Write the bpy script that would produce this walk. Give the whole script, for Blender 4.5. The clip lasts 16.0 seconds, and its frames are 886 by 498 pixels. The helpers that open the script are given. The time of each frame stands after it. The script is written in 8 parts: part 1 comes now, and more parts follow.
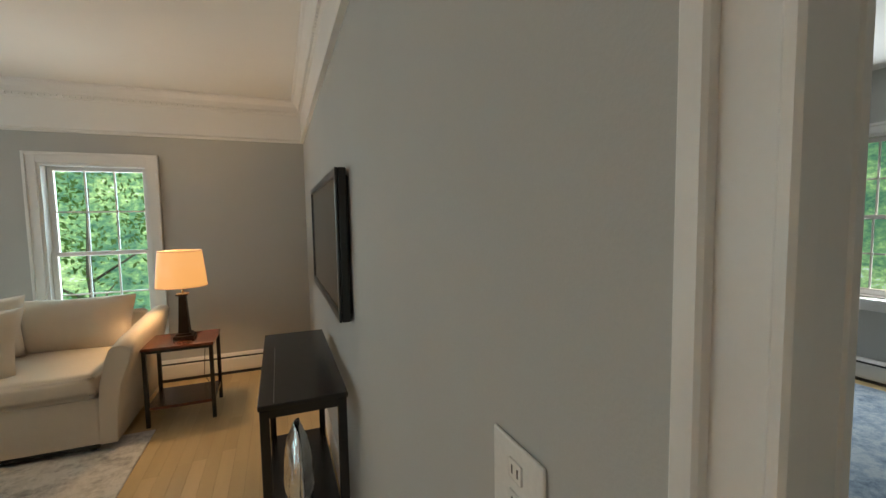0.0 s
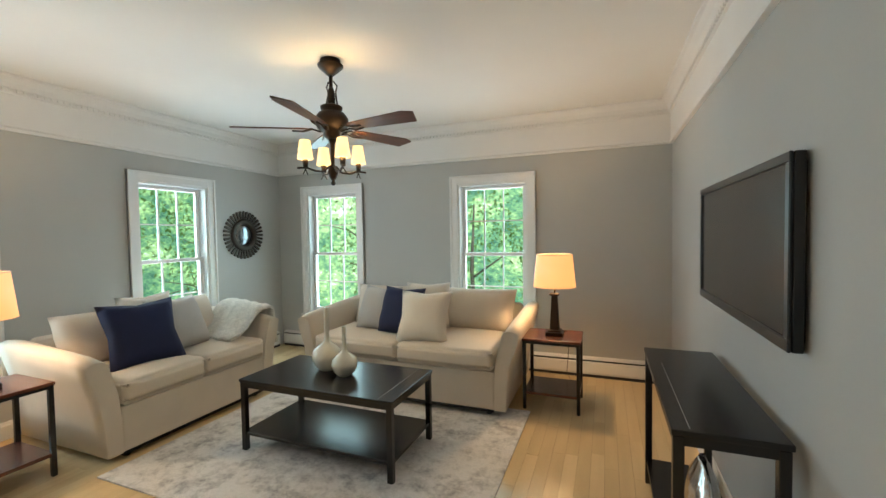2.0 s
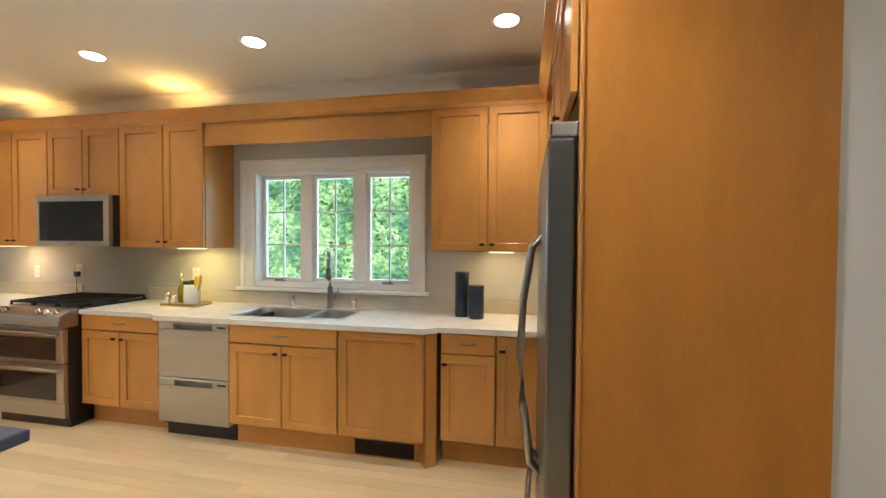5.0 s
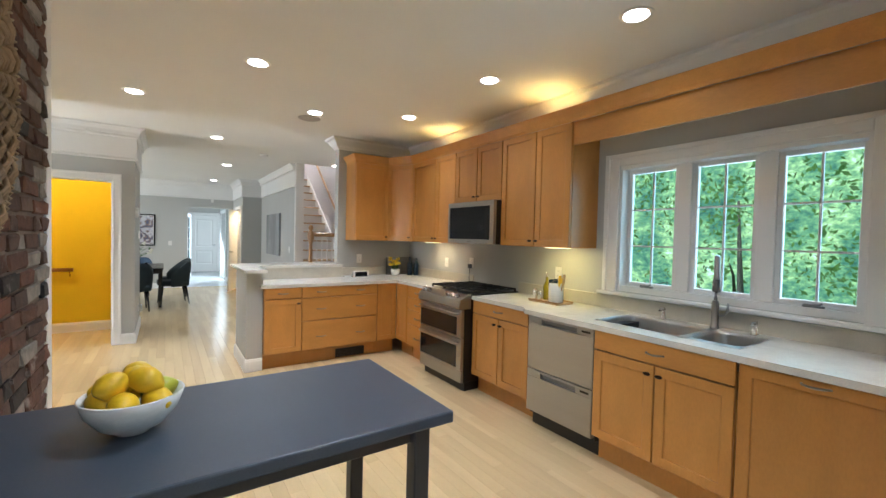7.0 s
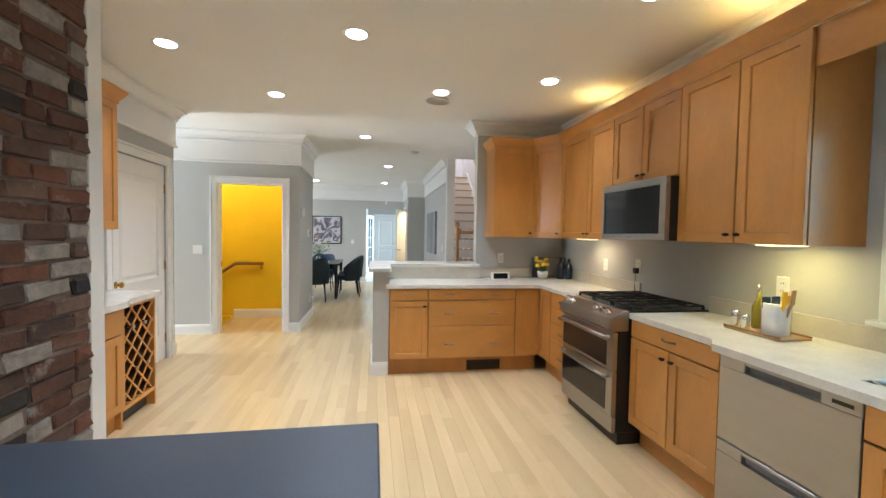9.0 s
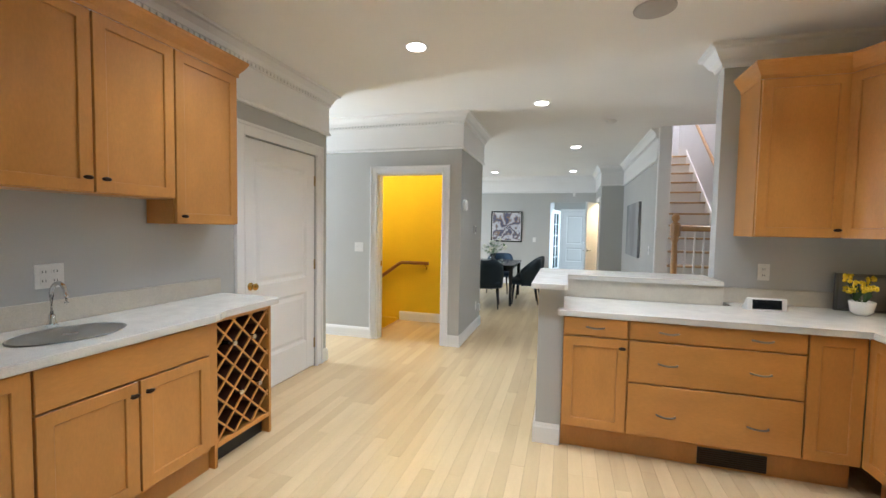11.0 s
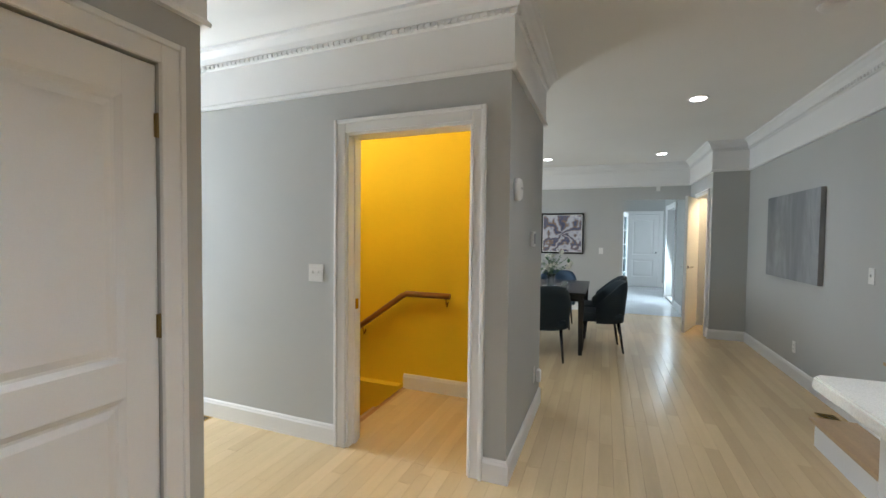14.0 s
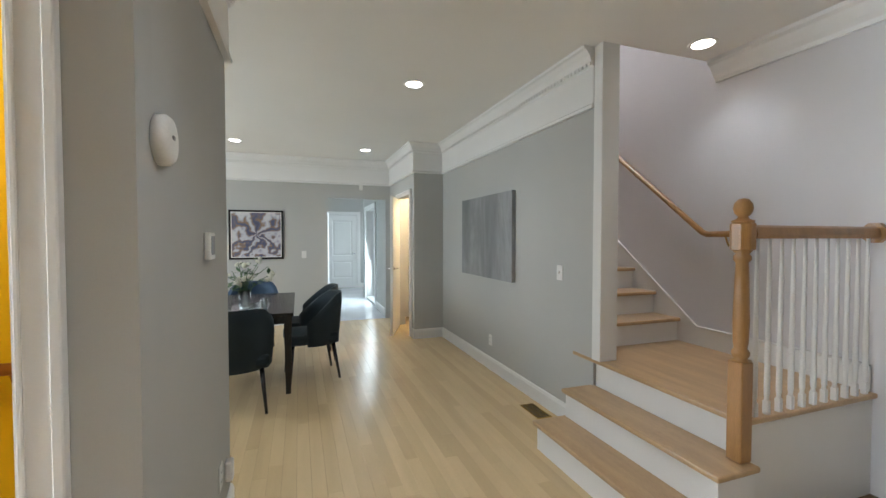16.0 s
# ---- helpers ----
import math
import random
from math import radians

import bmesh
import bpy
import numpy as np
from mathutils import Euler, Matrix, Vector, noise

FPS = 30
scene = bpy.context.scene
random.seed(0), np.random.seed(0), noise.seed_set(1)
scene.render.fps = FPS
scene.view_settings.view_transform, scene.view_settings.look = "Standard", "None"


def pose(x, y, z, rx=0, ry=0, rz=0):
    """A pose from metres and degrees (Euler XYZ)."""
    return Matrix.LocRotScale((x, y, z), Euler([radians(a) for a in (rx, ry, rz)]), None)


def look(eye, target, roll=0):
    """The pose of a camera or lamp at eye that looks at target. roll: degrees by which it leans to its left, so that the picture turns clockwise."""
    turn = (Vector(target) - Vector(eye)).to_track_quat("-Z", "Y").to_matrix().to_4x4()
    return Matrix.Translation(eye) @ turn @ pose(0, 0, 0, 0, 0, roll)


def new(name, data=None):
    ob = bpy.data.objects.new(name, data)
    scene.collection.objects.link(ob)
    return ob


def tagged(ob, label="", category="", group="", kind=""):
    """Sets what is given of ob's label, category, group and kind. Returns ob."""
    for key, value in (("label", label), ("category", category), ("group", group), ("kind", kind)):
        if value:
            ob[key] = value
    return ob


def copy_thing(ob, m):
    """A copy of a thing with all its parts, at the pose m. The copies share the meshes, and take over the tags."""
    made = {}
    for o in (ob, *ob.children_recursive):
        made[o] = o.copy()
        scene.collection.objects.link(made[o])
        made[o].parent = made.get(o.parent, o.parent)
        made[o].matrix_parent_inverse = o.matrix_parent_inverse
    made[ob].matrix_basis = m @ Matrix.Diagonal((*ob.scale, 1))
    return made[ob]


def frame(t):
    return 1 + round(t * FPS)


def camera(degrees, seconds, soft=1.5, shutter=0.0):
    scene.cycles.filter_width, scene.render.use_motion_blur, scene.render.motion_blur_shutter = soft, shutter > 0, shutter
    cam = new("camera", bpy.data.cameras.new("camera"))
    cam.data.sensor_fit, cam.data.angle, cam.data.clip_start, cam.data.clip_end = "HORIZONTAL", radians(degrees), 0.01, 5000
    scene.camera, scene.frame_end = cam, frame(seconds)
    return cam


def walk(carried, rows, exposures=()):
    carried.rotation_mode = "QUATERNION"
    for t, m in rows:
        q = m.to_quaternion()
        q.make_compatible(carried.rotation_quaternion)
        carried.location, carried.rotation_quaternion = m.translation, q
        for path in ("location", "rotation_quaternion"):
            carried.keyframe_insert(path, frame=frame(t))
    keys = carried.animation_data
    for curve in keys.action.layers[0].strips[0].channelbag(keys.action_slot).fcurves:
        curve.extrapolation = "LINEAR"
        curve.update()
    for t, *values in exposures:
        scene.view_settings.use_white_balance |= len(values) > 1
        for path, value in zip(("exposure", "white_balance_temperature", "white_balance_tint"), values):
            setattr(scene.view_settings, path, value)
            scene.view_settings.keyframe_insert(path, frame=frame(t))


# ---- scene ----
cam = camera(94.2, 16.0)
PATH = [
    (0, (0.019, 0.094, 1.523), (0.758, 1.947, 1.378), -1.0),
    (0.5, (-0.11, 0.07, 1.515), (0.352, 2.012, 1.397), -1.0),
    (1, (-0.196, 0.074, 1.506), (-0.115, 2.07, 1.412), -1.0),
    (1.5, (-0.254, 0.127, 1.495), (-0.586, 2.098, 1.418), -0.9),
    (2, (-0.3, 0.206, 1.494), (-1.034, 2.065, 1.425), -0.9),
    (2.5, (-0.342, 0.242, 1.48), (-1.446, 1.909, 1.423), -0.8),
    (3, (-0.446, 0.21, 1.469), (-1.881, 1.603, 1.421), -0.6),
    (3.5, (-0.618, 0.11, 1.474), (-2.332, 1.14, 1.433), -0.3),
    (4, (-0.803, -0.059, 1.475), (-2.711, 0.537, 1.431), 0.1),
    (4.5, (-0.935, -0.171, 1.469), (-2.931, -0.067, 1.429), 0.3),
    (5, (-1.05, -0.223, 1.473), (-3.009, -0.622, 1.431), 0.4),
    (5.2, (-1.078, -0.254, 1.462), (-2.988, -0.844, 1.427), 0.7),
    (7.3, (-1.299, -0.632, 1.455), (-2.295, -2.365, 1.394), 1.2),
    (7.5, (-1.371, -0.649, 1.456), (-2.292, -2.423, 1.392), 1.1),
    (8, (-1.58, -0.708, 1.451), (-2.299, -2.573, 1.384), 1.0),
    (8.5, (-1.767, -0.874, 1.429), (-2.295, -2.802, 1.358), 1.0),
    (9, (-1.926, -1.152, 1.422), (-2.259, -3.123, 1.348), 1.0),
    (9.5, (-2.06, -1.453, 1.42), (-2.176, -3.449, 1.343), 1.0),
    (10, (-2.125, -1.743, 1.43), (-2.001, -3.737, 1.343), 1.0),
    (10.2, (-2.134, -1.903, 1.432), (-1.904, -3.888, 1.336), 1.0),
    (12.3, (-1.868, -3.489, 1.386), (-1.054, -5.314, 1.308), 0.9),
    (12.5, (-1.838, -3.676, 1.393), (-1.013, -5.496, 1.316), 0.8),
    (13, (-1.701, -4.101, 1.414), (-0.871, -5.919, 1.337), 0.8),
    (13.5, (-1.53, -4.489, 1.416), (-0.723, -6.318, 1.348), 0.7),
    (14, (-1.399, -4.914, 1.416), (-0.667, -6.775, 1.349), 0.6),
    (14.5, (-1.284, -5.303, 1.412), (-0.714, -7.218, 1.348), 0.5),
    (15, (-1.225, -5.646, 1.413), (-0.928, -7.623, 1.347), 0.5),
    (15.5, (-1.246, -5.951, 1.422), (-1.357, -7.947, 1.362), 0.4),
    (16, (-1.253, -6.053, 1.429), (-1.913, -7.94, 1.374), -0.0),
]
walk(cam, [(t, look(eye, target, roll)) for t, eye, target, roll in PATH],
     exposures=[(0.0, -0.28, 7300, 14), (0.5, -0.02, 7350, 14), (1.0, 0.18, 7250, 13), (2.0, 0.16, 6850, 12), (3.0, -0.18, 6750, 12), (3.5, -0.05, 7150, 16), (4.5, 0.24, 7450, 20),
                (5.2, 0.38, 6750, 13), (7.5, 0.14, 6000, 10), (10.0, 0.27, 5900, 10), (12.5, -0.15, 5800, 10), (14.5, -0.36, 6000, 10), (16.0, -0.1, 6150, 10)])

# ---- world, sun, large lights ----
world = bpy.data.worlds.new("world")
scene.world = world
world.use_nodes = True
wn = world.node_tree
sky = wn.nodes.new("ShaderNodeTexSky")
sky.sky_type, sky.sun_disc = "NISHITA", False
sky.sun_elevation, sky.sun_rotation = radians(50), radians(200)
wn.nodes["Background"].inputs["Strength"].default_value = 0.15
wn.links.new(sky.outputs[0], wn.nodes["Background"].inputs["Color"])
sun = new("sun", bpy.data.lights.new("sun", "SUN"))
sun.data.energy, sun.data.angle, sun.data.color = 5.0, radians(3), (1, 0.95, 0.86)
sun.matrix_world = look((6, -14, 20), (0, 0, 0))

DAY = (0.74, 0.89, 1.0)
WARM = (1.0, 0.66, 0.34)
DOWN = (0.90, 0.955, 1.0)


def area(name, at, to, w, h, power, colour):
    ob = new(name, bpy.data.lights.new(name, "AREA"))
    ob.data.shape, ob.data.size, ob.data.size_y = "RECTANGLE", w, h
    ob.data.energy, ob.data.color = power, colour
    ob.matrix_world = look(at, to)
    return ob


def point(name, at, power, colour, radius=0.04):
    ob = new(name, bpy.data.lights.new(name, "POINT"))
    ob.data.energy, ob.data.color, ob.data.shadow_soft_size = power, colour, radius
    ob.location = at
    return ob


def spot(name, at, power, colour, cone=124):
    ob = new(name, bpy.data.lights.new(name, "SPOT"))
    ob.data.energy, ob.data.color, ob.data.shadow_soft_size = power, colour, 0.06
    ob.data.spot_size, ob.data.spot_blend = radians(cone), 0.9
    ob.location = at
    return ob


CEIL = 2.75
# daylight in the window openings
area("daylight_north", (-3.645, 4.90, 1.27), (-3.645, 0, 1.2), 0.74, 1.56, 23, DAY)
area("daylight_north", (-1.49, 4.90, 1.27), (-1.49, 0, 1.2), 0.74, 1.56, 23, DAY)
area("daylight_west", (-4.70, 3.22, 1.27), (0, 3.22, 1.2), 0.70, 1.56, 33, DAY)
area("daylight_west", (-4.70, 1.37, 1.27), (0, 1.37, 1.2), 0.70, 1.56, 33, DAY)
area("daylight_kitchen", (-4.44, -1.8435, 1.56), (0, -1.8435, 1.5), 1.38, 0.94, 12, (0.58, 0.80, 1.0))
area("daylight_east", (4.85, 2.0, 1.4), (0, 1.0, 1.0), 1.2, 1.4, 70, DAY)
area("daylight_dining", (2.7, -10.8, 1.5), (-1.2, -10.6, 0.4), 2.2, 1.7, 115, (0.86, 0.94, 1.0))
area("daylight_hall", (-2.78, -15.2, 1.2), (-1.0, -15.2, 0.8), 1.0, 1.9, 50, (0.80, 0.94, 1.0))
area("daylight_passage", (3.9, -6.72, 1.4), (0.5, -6.9, 1.2), 0.6, 1.5, 160, (0.9, 0.96, 1.0))
area("daylight_hall_end", (-4.1, -17.0, 1.3), (-2.0, -17.2, 1.0), 0.9, 1.5, 22, (0.86, 0.94, 1.0))
area("daylight_upstairs", (-3.75, -10.5, 5.0), (-3.8, -9.0, 1.5), 1.0, 1.6, 82, (1.0, 0.94, 0.94))
# recessed ceiling lamps: x, y, watts
RECESSED = [(-0.446, -4.438, 34), (-0.977, -5.424, 76), (-1.798, -4.019, 110), (-2.535, -5.024, 58),
            # last two here are unseen: one set by the bowl's shadow, one added as fill
            (-3.405, -4.545, 26), (-3.41, -3.216, 18), (-3.44, -1.97, 17), (-3.48, -0.352, 46), (-2.05, -1.85, 72), (-1.85, -0.35, 68),
            (-1.80, -7.022, 40), (-2.20, -9.512, 34), (-2.21, -12.33, 28), (-0.445, -12.283, 28), (-3.861, -8.15, 15)]
for x, y, watt in RECESSED:
    spot("downlight", (x, y, CEIL - 0.03), watt, DOWN)
# lamps on and under the cabinets
area("cabinet_top_lamp", (-4.02, -3.1, 2.53), (-3.85, -3.1, 3), 0.22, 0.05, 1.7, (1.0, 0.66, 0.20))
area("cabinet_top_lamp", (-4.02, -4.75, 2.53), (-3.85, -4.75, 3), 0.22, 0.05, 1.7, (1.0, 0.66, 0.20))
area("under_cabinet_lamp", (-4.02, -3.0, 1.383), (-4.10, -3.0, 0), 0.2, 0.06, 2.2, (1.0, 0.84, 0.30))
area("under_cabinet_lamp", (-4.02, -0.4, 1.383), (-4.06, -0.4, 0), 0.3, 0.06, 1.5, (1.0, 0.78, 0.42))
area("under_cabinet_lamp", (-4.02, -5.0, 1.383), (-4.12, -5.0, 0), 0.14, 0.06, 2.0, (1.0, 0.78, 0.45))
# table lamps, the fan's four lamps, the yellow stairs and the closet
point("table_lamp_bulb", (-0.715, 3.92, 1.17), 19, WARM)
point("table_lamp_bulb", (-3.81, 1.455, 1.17), 19, WARM)
FAN = (-2.122, 2.69)
for k in range(4):
    a = radians(56 + 90 * k)
    point("fan_bulb", (FAN[0] + 0.2 * math.cos(a), FAN[1] + 0.2 * math.sin(a), 2.10), 7.5, (1.0, 0.70, 0.33), 0.03)
# two unseen fill lights, added to brighten the yellow walls evenly
area("stair_lamp", (0.75, -7.42, 2.70), (0.55, -8.3, 0.6), 1.8, 0.16, 27, (1.0, 0.85, 0.52))
point("stair_landing_bulb", (-0.42, -7.62, 2.3), 6, (1.0, 0.85, 0.52), 0.12)
point("closet_bulb", (-3.3, -12.3, 2.3), 95, (1.0, 0.74, 0.42), 0.05)

# ---- materials ----
def shader(name):
    m = bpy.data.materials.new(name)
    m.use_nodes = True
    nt = m.node_tree
    return m, nt, nt.nodes["Principled BSDF"]


def noise_node(nt, scale, detail=4.0, stretch=(1, 1, 1), rough=0.55):
    tc = nt.nodes.new("ShaderNodeTexCoord")
    mp = nt.nodes.new("ShaderNodeMapping")
    mp.inputs["Scale"].default_value = stretch
    n = nt.nodes.new("ShaderNodeTexNoise")
    n.inputs["Scale"].default_value, n.inputs["Detail"].default_value, n.inputs["Roughness"].default_value = scale, detail, rough
    info = nt.nodes.new("ShaderNodeObjectInfo")
    far = nt.nodes.new("ShaderNodeMath")
    far.operation = "MULTIPLY"
    far.inputs[1].default_value = 37.0
    add = nt.nodes.new("ShaderNodeVectorMath")
    nt.links.new(info.outputs["Random"], far.inputs[0])
    nt.links.new(tc.outputs["Object"], add.inputs[0])
    nt.links.new(far.outputs[0], add.inputs[1])
    nt.links.new(add.outputs[0], mp.inputs[0])
    nt.links.new(mp.outputs[0], n.inputs["Vector"])
    return n


def ramp(nt, src, stops):
    r = nt.nodes.new("ShaderNodeValToRGB")
    while len(r.color_ramp.elements) < len(stops):
        r.color_ramp.elements.new(0.5)
    for e, (p, c) in zip(r.color_ramp.elements, stops):
        e.position, e.color = p, (*c, 1)
    nt.links.new(src, r.inputs[0])
    return r


def shade(c, k):
    return tuple(min(1.0, v * k) for v in c)


def mat(name, col, rough=0.5, metal=0.0, var=0.08, scale=3.0, bump=0.04, bscale=90.0, fine=0.04, stretch=(1, 1, 1), rand=0.0, coat=0.0,
        rvar=0.0, spec=None, island=False):
    """Plain surface with cloudy variation, fine grain and bump."""
    m, nt, b = shader(name)
    big = noise_node(nt, scale, 3, stretch)
    small = noise_node(nt, bscale, 4, stretch)
    r1 = ramp(nt, big.outputs["Fac"], [(0.3, shade(col, 1 - var)), (0.7, shade(col, 1 + var))])
    r2 = ramp(nt, small.outputs["Fac"], [(0.3, (1 - fine,) * 3), (0.7, (1 + fine,) * 3)])
    mul = nt.nodes.new("ShaderNodeMix")
    mul.data_type, mul.blend_type = "RGBA", "MULTIPLY"
    mul.inputs["Factor"].default_value = 1
    nt.links.new(r1.outputs[0], mul.inputs["A"])
    nt.links.new(r2.outputs[0], mul.inputs["B"])
    out = mul.outputs["Result"]
    if rand:
        if island:
            src = nt.nodes.new("ShaderNodeNewGeometry").outputs["Random Per Island"]
        else:
            src = nt.nodes.new("ShaderNodeObjectInfo").outputs["Random"]
        r3 = ramp(nt, src, [(0.0, (1 - rand, 1 - rand * 1.15, 1 - rand * 1.3)), (1.0, (1 + rand * 0.6,) * 3)])
        m2 = nt.nodes.new("ShaderNodeMix")
        m2.data_type, m2.blend_type = "RGBA", "MULTIPLY"
        m2.inputs["Factor"].default_value = 1
        nt.links.new(out, m2.inputs["A"])
        nt.links.new(r3.outputs[0], m2.inputs["B"])
        out = m2.outputs["Result"]
    nt.links.new(out, b.inputs["Base Color"])
    b.inputs["Roughness"].default_value, b.inputs["Metallic"].default_value = rough, metal
    if rvar:
        rr = nt.nodes.new("ShaderNodeMapRange")
        rr.inputs["To Min"].default_value, rr.inputs["To Max"].default_value = max(0.02, rough - rvar), rough + rvar
        nt.links.new(big.outputs["Fac"], rr.inputs["Value"])
        nt.links.new(rr.outputs[0], b.inputs["Roughness"])
    b.inputs["Coat Weight"].default_value = coat
    b.inputs["Coat Roughness"].default_value = 0.15
    if bump:
        bp = nt.nodes.new("ShaderNodeBump")
        bp.inputs["Strength"].default_value, bp.inputs["Distance"].default_value = min(1.0, bump * 5), 0.002
        nt.links.new(small.outputs["Fac"], bp.inputs["Height"])
        nt.links.new(bp.outputs[0], b.inputs["Normal"])
    return m


def glow(name, col, power):
    m, nt, b = shader(name)
    b.inputs["Base Color"].default_value = (0.45, 0.40, 0.33, 1)
    b.inputs["Emission Color"].default_value = (*col, 1)
    b.inputs["Emission Strength"].default_value = power
    return m


WALL = mat("wall_paint", (0.46, 0.46, 0.44), 0.75, var=0.025, scale=1.2, bump=0.03, bscale=220, fine=0.015)
WHITE = mat("trim_paint", (0.78, 0.77, 0.75), 0.38, var=0.02, scale=2, bump=0.015, bscale=160, fine=0.01)
CEILING = mat("ceiling_paint", (0.82, 0.81, 0.78), 0.85, var=0.02, scale=1.0, bump=0.02, bscale=260, fine=0.01)
STAIRPAINT = mat("stair_paint", (0.65, 0.635, 0.645), 0.7, var=0.025, scale=1.2, bump=0.03, bscale=220, fine=0.015)
YELLOW = mat("yellow_paint", (0.80, 0.565, 0.003), 0.7, var=0.04, scale=1.5, bump=0.03, bscale=200, fine=0.02)
OAK = mat("floor_boards", (0.66, 0.495, 0.275), 0.25, var=0.05, scale=2.4, bump=0.006, bscale=60, fine=0.035, stretch=(5, 0.6, 5), rand=0.10, coat=0.15)
OAK_I = mat("floor_boards_rest", (0.66, 0.495, 0.275), 0.25, var=0.05, scale=2.4, bump=0.006, bscale=60, fine=0.035, stretch=(5, 0.6, 5), rand=0.10, coat=0.15, island=True)
GAP = mat("floor_joint", (0.16, 0.10, 0.05), 0.8)
MAPLE = mat("maple_cabinet", (0.55, 0.252, 0.060), 0.32, var=0.09, scale=3.0, bump=0.02, bscale=45, fine=0.05, stretch=(2.2, 2.2, 0.8), rand=0.12, coat=0.2, rvar=0.05)
MAPLE_X = mat("maple_rail", (0.55, 0.252, 0.060), 0.32, var=0.09, scale=3.0, bump=0.02, bscale=45, fine=0.05, stretch=(0.8, 2.2, 2.2), rand=0.08, coat=0.2)
MAPLE_PANEL = mat("maple_veneer", (0.54, 0.205, 0.028), 0.36, var=0.10, scale=1.8, bump=0.02, bscale=30, fine=0.05, stretch=(3, 3, 0.8), coat=0.25, rvar=0.06)
STAIRWOOD = mat("stair_oak", (0.47, 0.31, 0.16), 0.32, var=0.14, scale=3, bump=0.03, bscale=50, fine=0.1, stretch=(5, 0.6, 5), coat=0.2)
NEWELWOOD = mat("newel_oak", (0.36, 0.185, 0.06), 0.35, var=0.16, scale=3, bump=0.03, bscale=50, fine=0.1, stretch=(6, 6, 0.7), coat=0.2)
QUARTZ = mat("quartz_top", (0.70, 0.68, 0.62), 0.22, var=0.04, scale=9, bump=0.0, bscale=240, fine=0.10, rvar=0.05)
# the worktop quartz again, with the shade on upright faces put into its colour
QUARTZ_SHADED = mat("quartz_shaded", (0.52, 0.48, 0.40), 0.3, var=0.06, scale=9, bump=0.0, bscale=240, fine=0.12)
STEELDARK = mat("dark_brushed_steel", (0.22, 0.215, 0.21), 0.32, 1.0, var=0.03, scale=2, bump=0.006, bscale=160, fine=0.03, stretch=(0.3, 0.3, 8))
STEEL = mat("brushed_steel", (0.40, 0.40, 0.405), 0.28, 1.0, var=0.03, scale=2, bump=0.006, bscale=160, fine=0.03, stretch=(0.3, 0.3, 8))
SINK = mat("sink_steel", (0.5, 0.5, 0.5), 0.28, 1.0, var=0.08, scale=6, bump=0.02, bscale=120, fine=0.05)
NICKEL = mat("brushed_nickel", (0.30, 0.28, 0.25), 0.3, 1.0, var=0.05, bump=0)
CHROME = mat("chrome", (0.75, 0.75, 0.76), 0.12, 1.0, var=0.02, bump=0)
BLACK = mat("black_enamel", (0.012, 0.012, 0.013), 0.28, var=0.2, bump=0.01)
BLACKGLASS = mat("black_glass", (0.012, 0.013, 0.015), 0.06, var=0.1, bump=0)
IRON = mat("cast_iron", (0.02, 0.02, 0.021), 0.55, 0.3, var=0.2, bump=0.08)
ESPRESSO = mat("espresso_wood", (0.013, 0.010, 0.010), 0.24, var=0.2, scale=4, bump=0.004, bscale=40, fine=0.08, stretch=(1, 7, 7), rvar=0.04)
DARKWOOD = mat("dark_red_wood", (0.055, 0.017, 0.010), 0.5, var=0.2)
WALNUT = mat("red_brown_wood", (0.10, 0.028, 0.014), 0.25, var=0.3, scale=4, bump=0.03, bscale=40, fine=0.1, stretch=(7, 1, 7), coat=0.2)
BRONZE = mat("dark_bronze", (0.035, 0.022, 0.014), 0.42, 0.7, var=0.3, bump=0.05, bscale=50)
BLADE = mat("fan_blade_wood", (0.11, 0.036, 0.016), 0.35, var=0.25, scale=3, bump=0.02, bscale=40, fine=0.15, stretch=(1, 8, 8))
LINEN = mat("cream_upholstery", (0.63, 0.555, 0.46), 0.9, var=0.05, scale=3, bump=0.09, bscale=330, fine=0.07)
LINEN2 = mat("cream_cushion", (0.68, 0.63, 0.55), 0.9, var=0.06, scale=3, bump=0.1, bscale=300, fine=0.08)
GREYCUSH = mat("grey_cushion", (0.42, 0.40, 0.37), 0.9, var=0.06, scale=3, bump=0.1, bscale=300, fine=0.08)
NAVY = mat("navy_cushion", (0.004, 0.009, 0.046), 0.85, var=0.15, scale=4, bump=0.1, bscale=300, fine=0.12)
THROW = mat("woven_throw", (0.60, 0.57, 0.51), 0.95, var=0.12, scale=16, bump=0.25, bscale=70, fine=0.16)
CERAMIC = mat("cream_ceramic", (0.66, 0.62, 0.50), 0.14, var=0.06, scale=8, bump=0.0, fine=0.02, coat=0.4)
PORCELAIN = mat("white_porcelain", (0.78, 0.78, 0.76), 0.18, var=0.03, bump=0, coat=0.3)
NAVYGLAZE = mat("navy_ceramic", (0.010, 0.026, 0.055), 0.22, var=0.2, bump=0.01, coat=0.3)
SLATE = mat("slate_table_top", (0.050, 0.066, 0.092), 0.40, var=0.06, scale=5, bump=0.03, bscale=260, fine=0.10)
TABLEDARK = mat("dark_table_frame", (0.035, 0.033, 0.036), 0.45, var=0.2, bump=0.03)
LEMON = mat("lemon_skin", (0.84, 0.54, 0.02), 0.38, var=0.10, scale=7, bump=0.12, bscale=70, fine=0.05, rand=0.10)
LIME = mat("lime_skin", (0.42, 0.44, 0.03), 0.42, var=0.15, scale=7, bump=0.15, bscale=70, fine=0.05)
MORTAR = mat("mortar", (0.17, 0.125, 0.10), 0.95, var=0.3, scale=5, bump=0.3, bscale=60, fine=0.15)
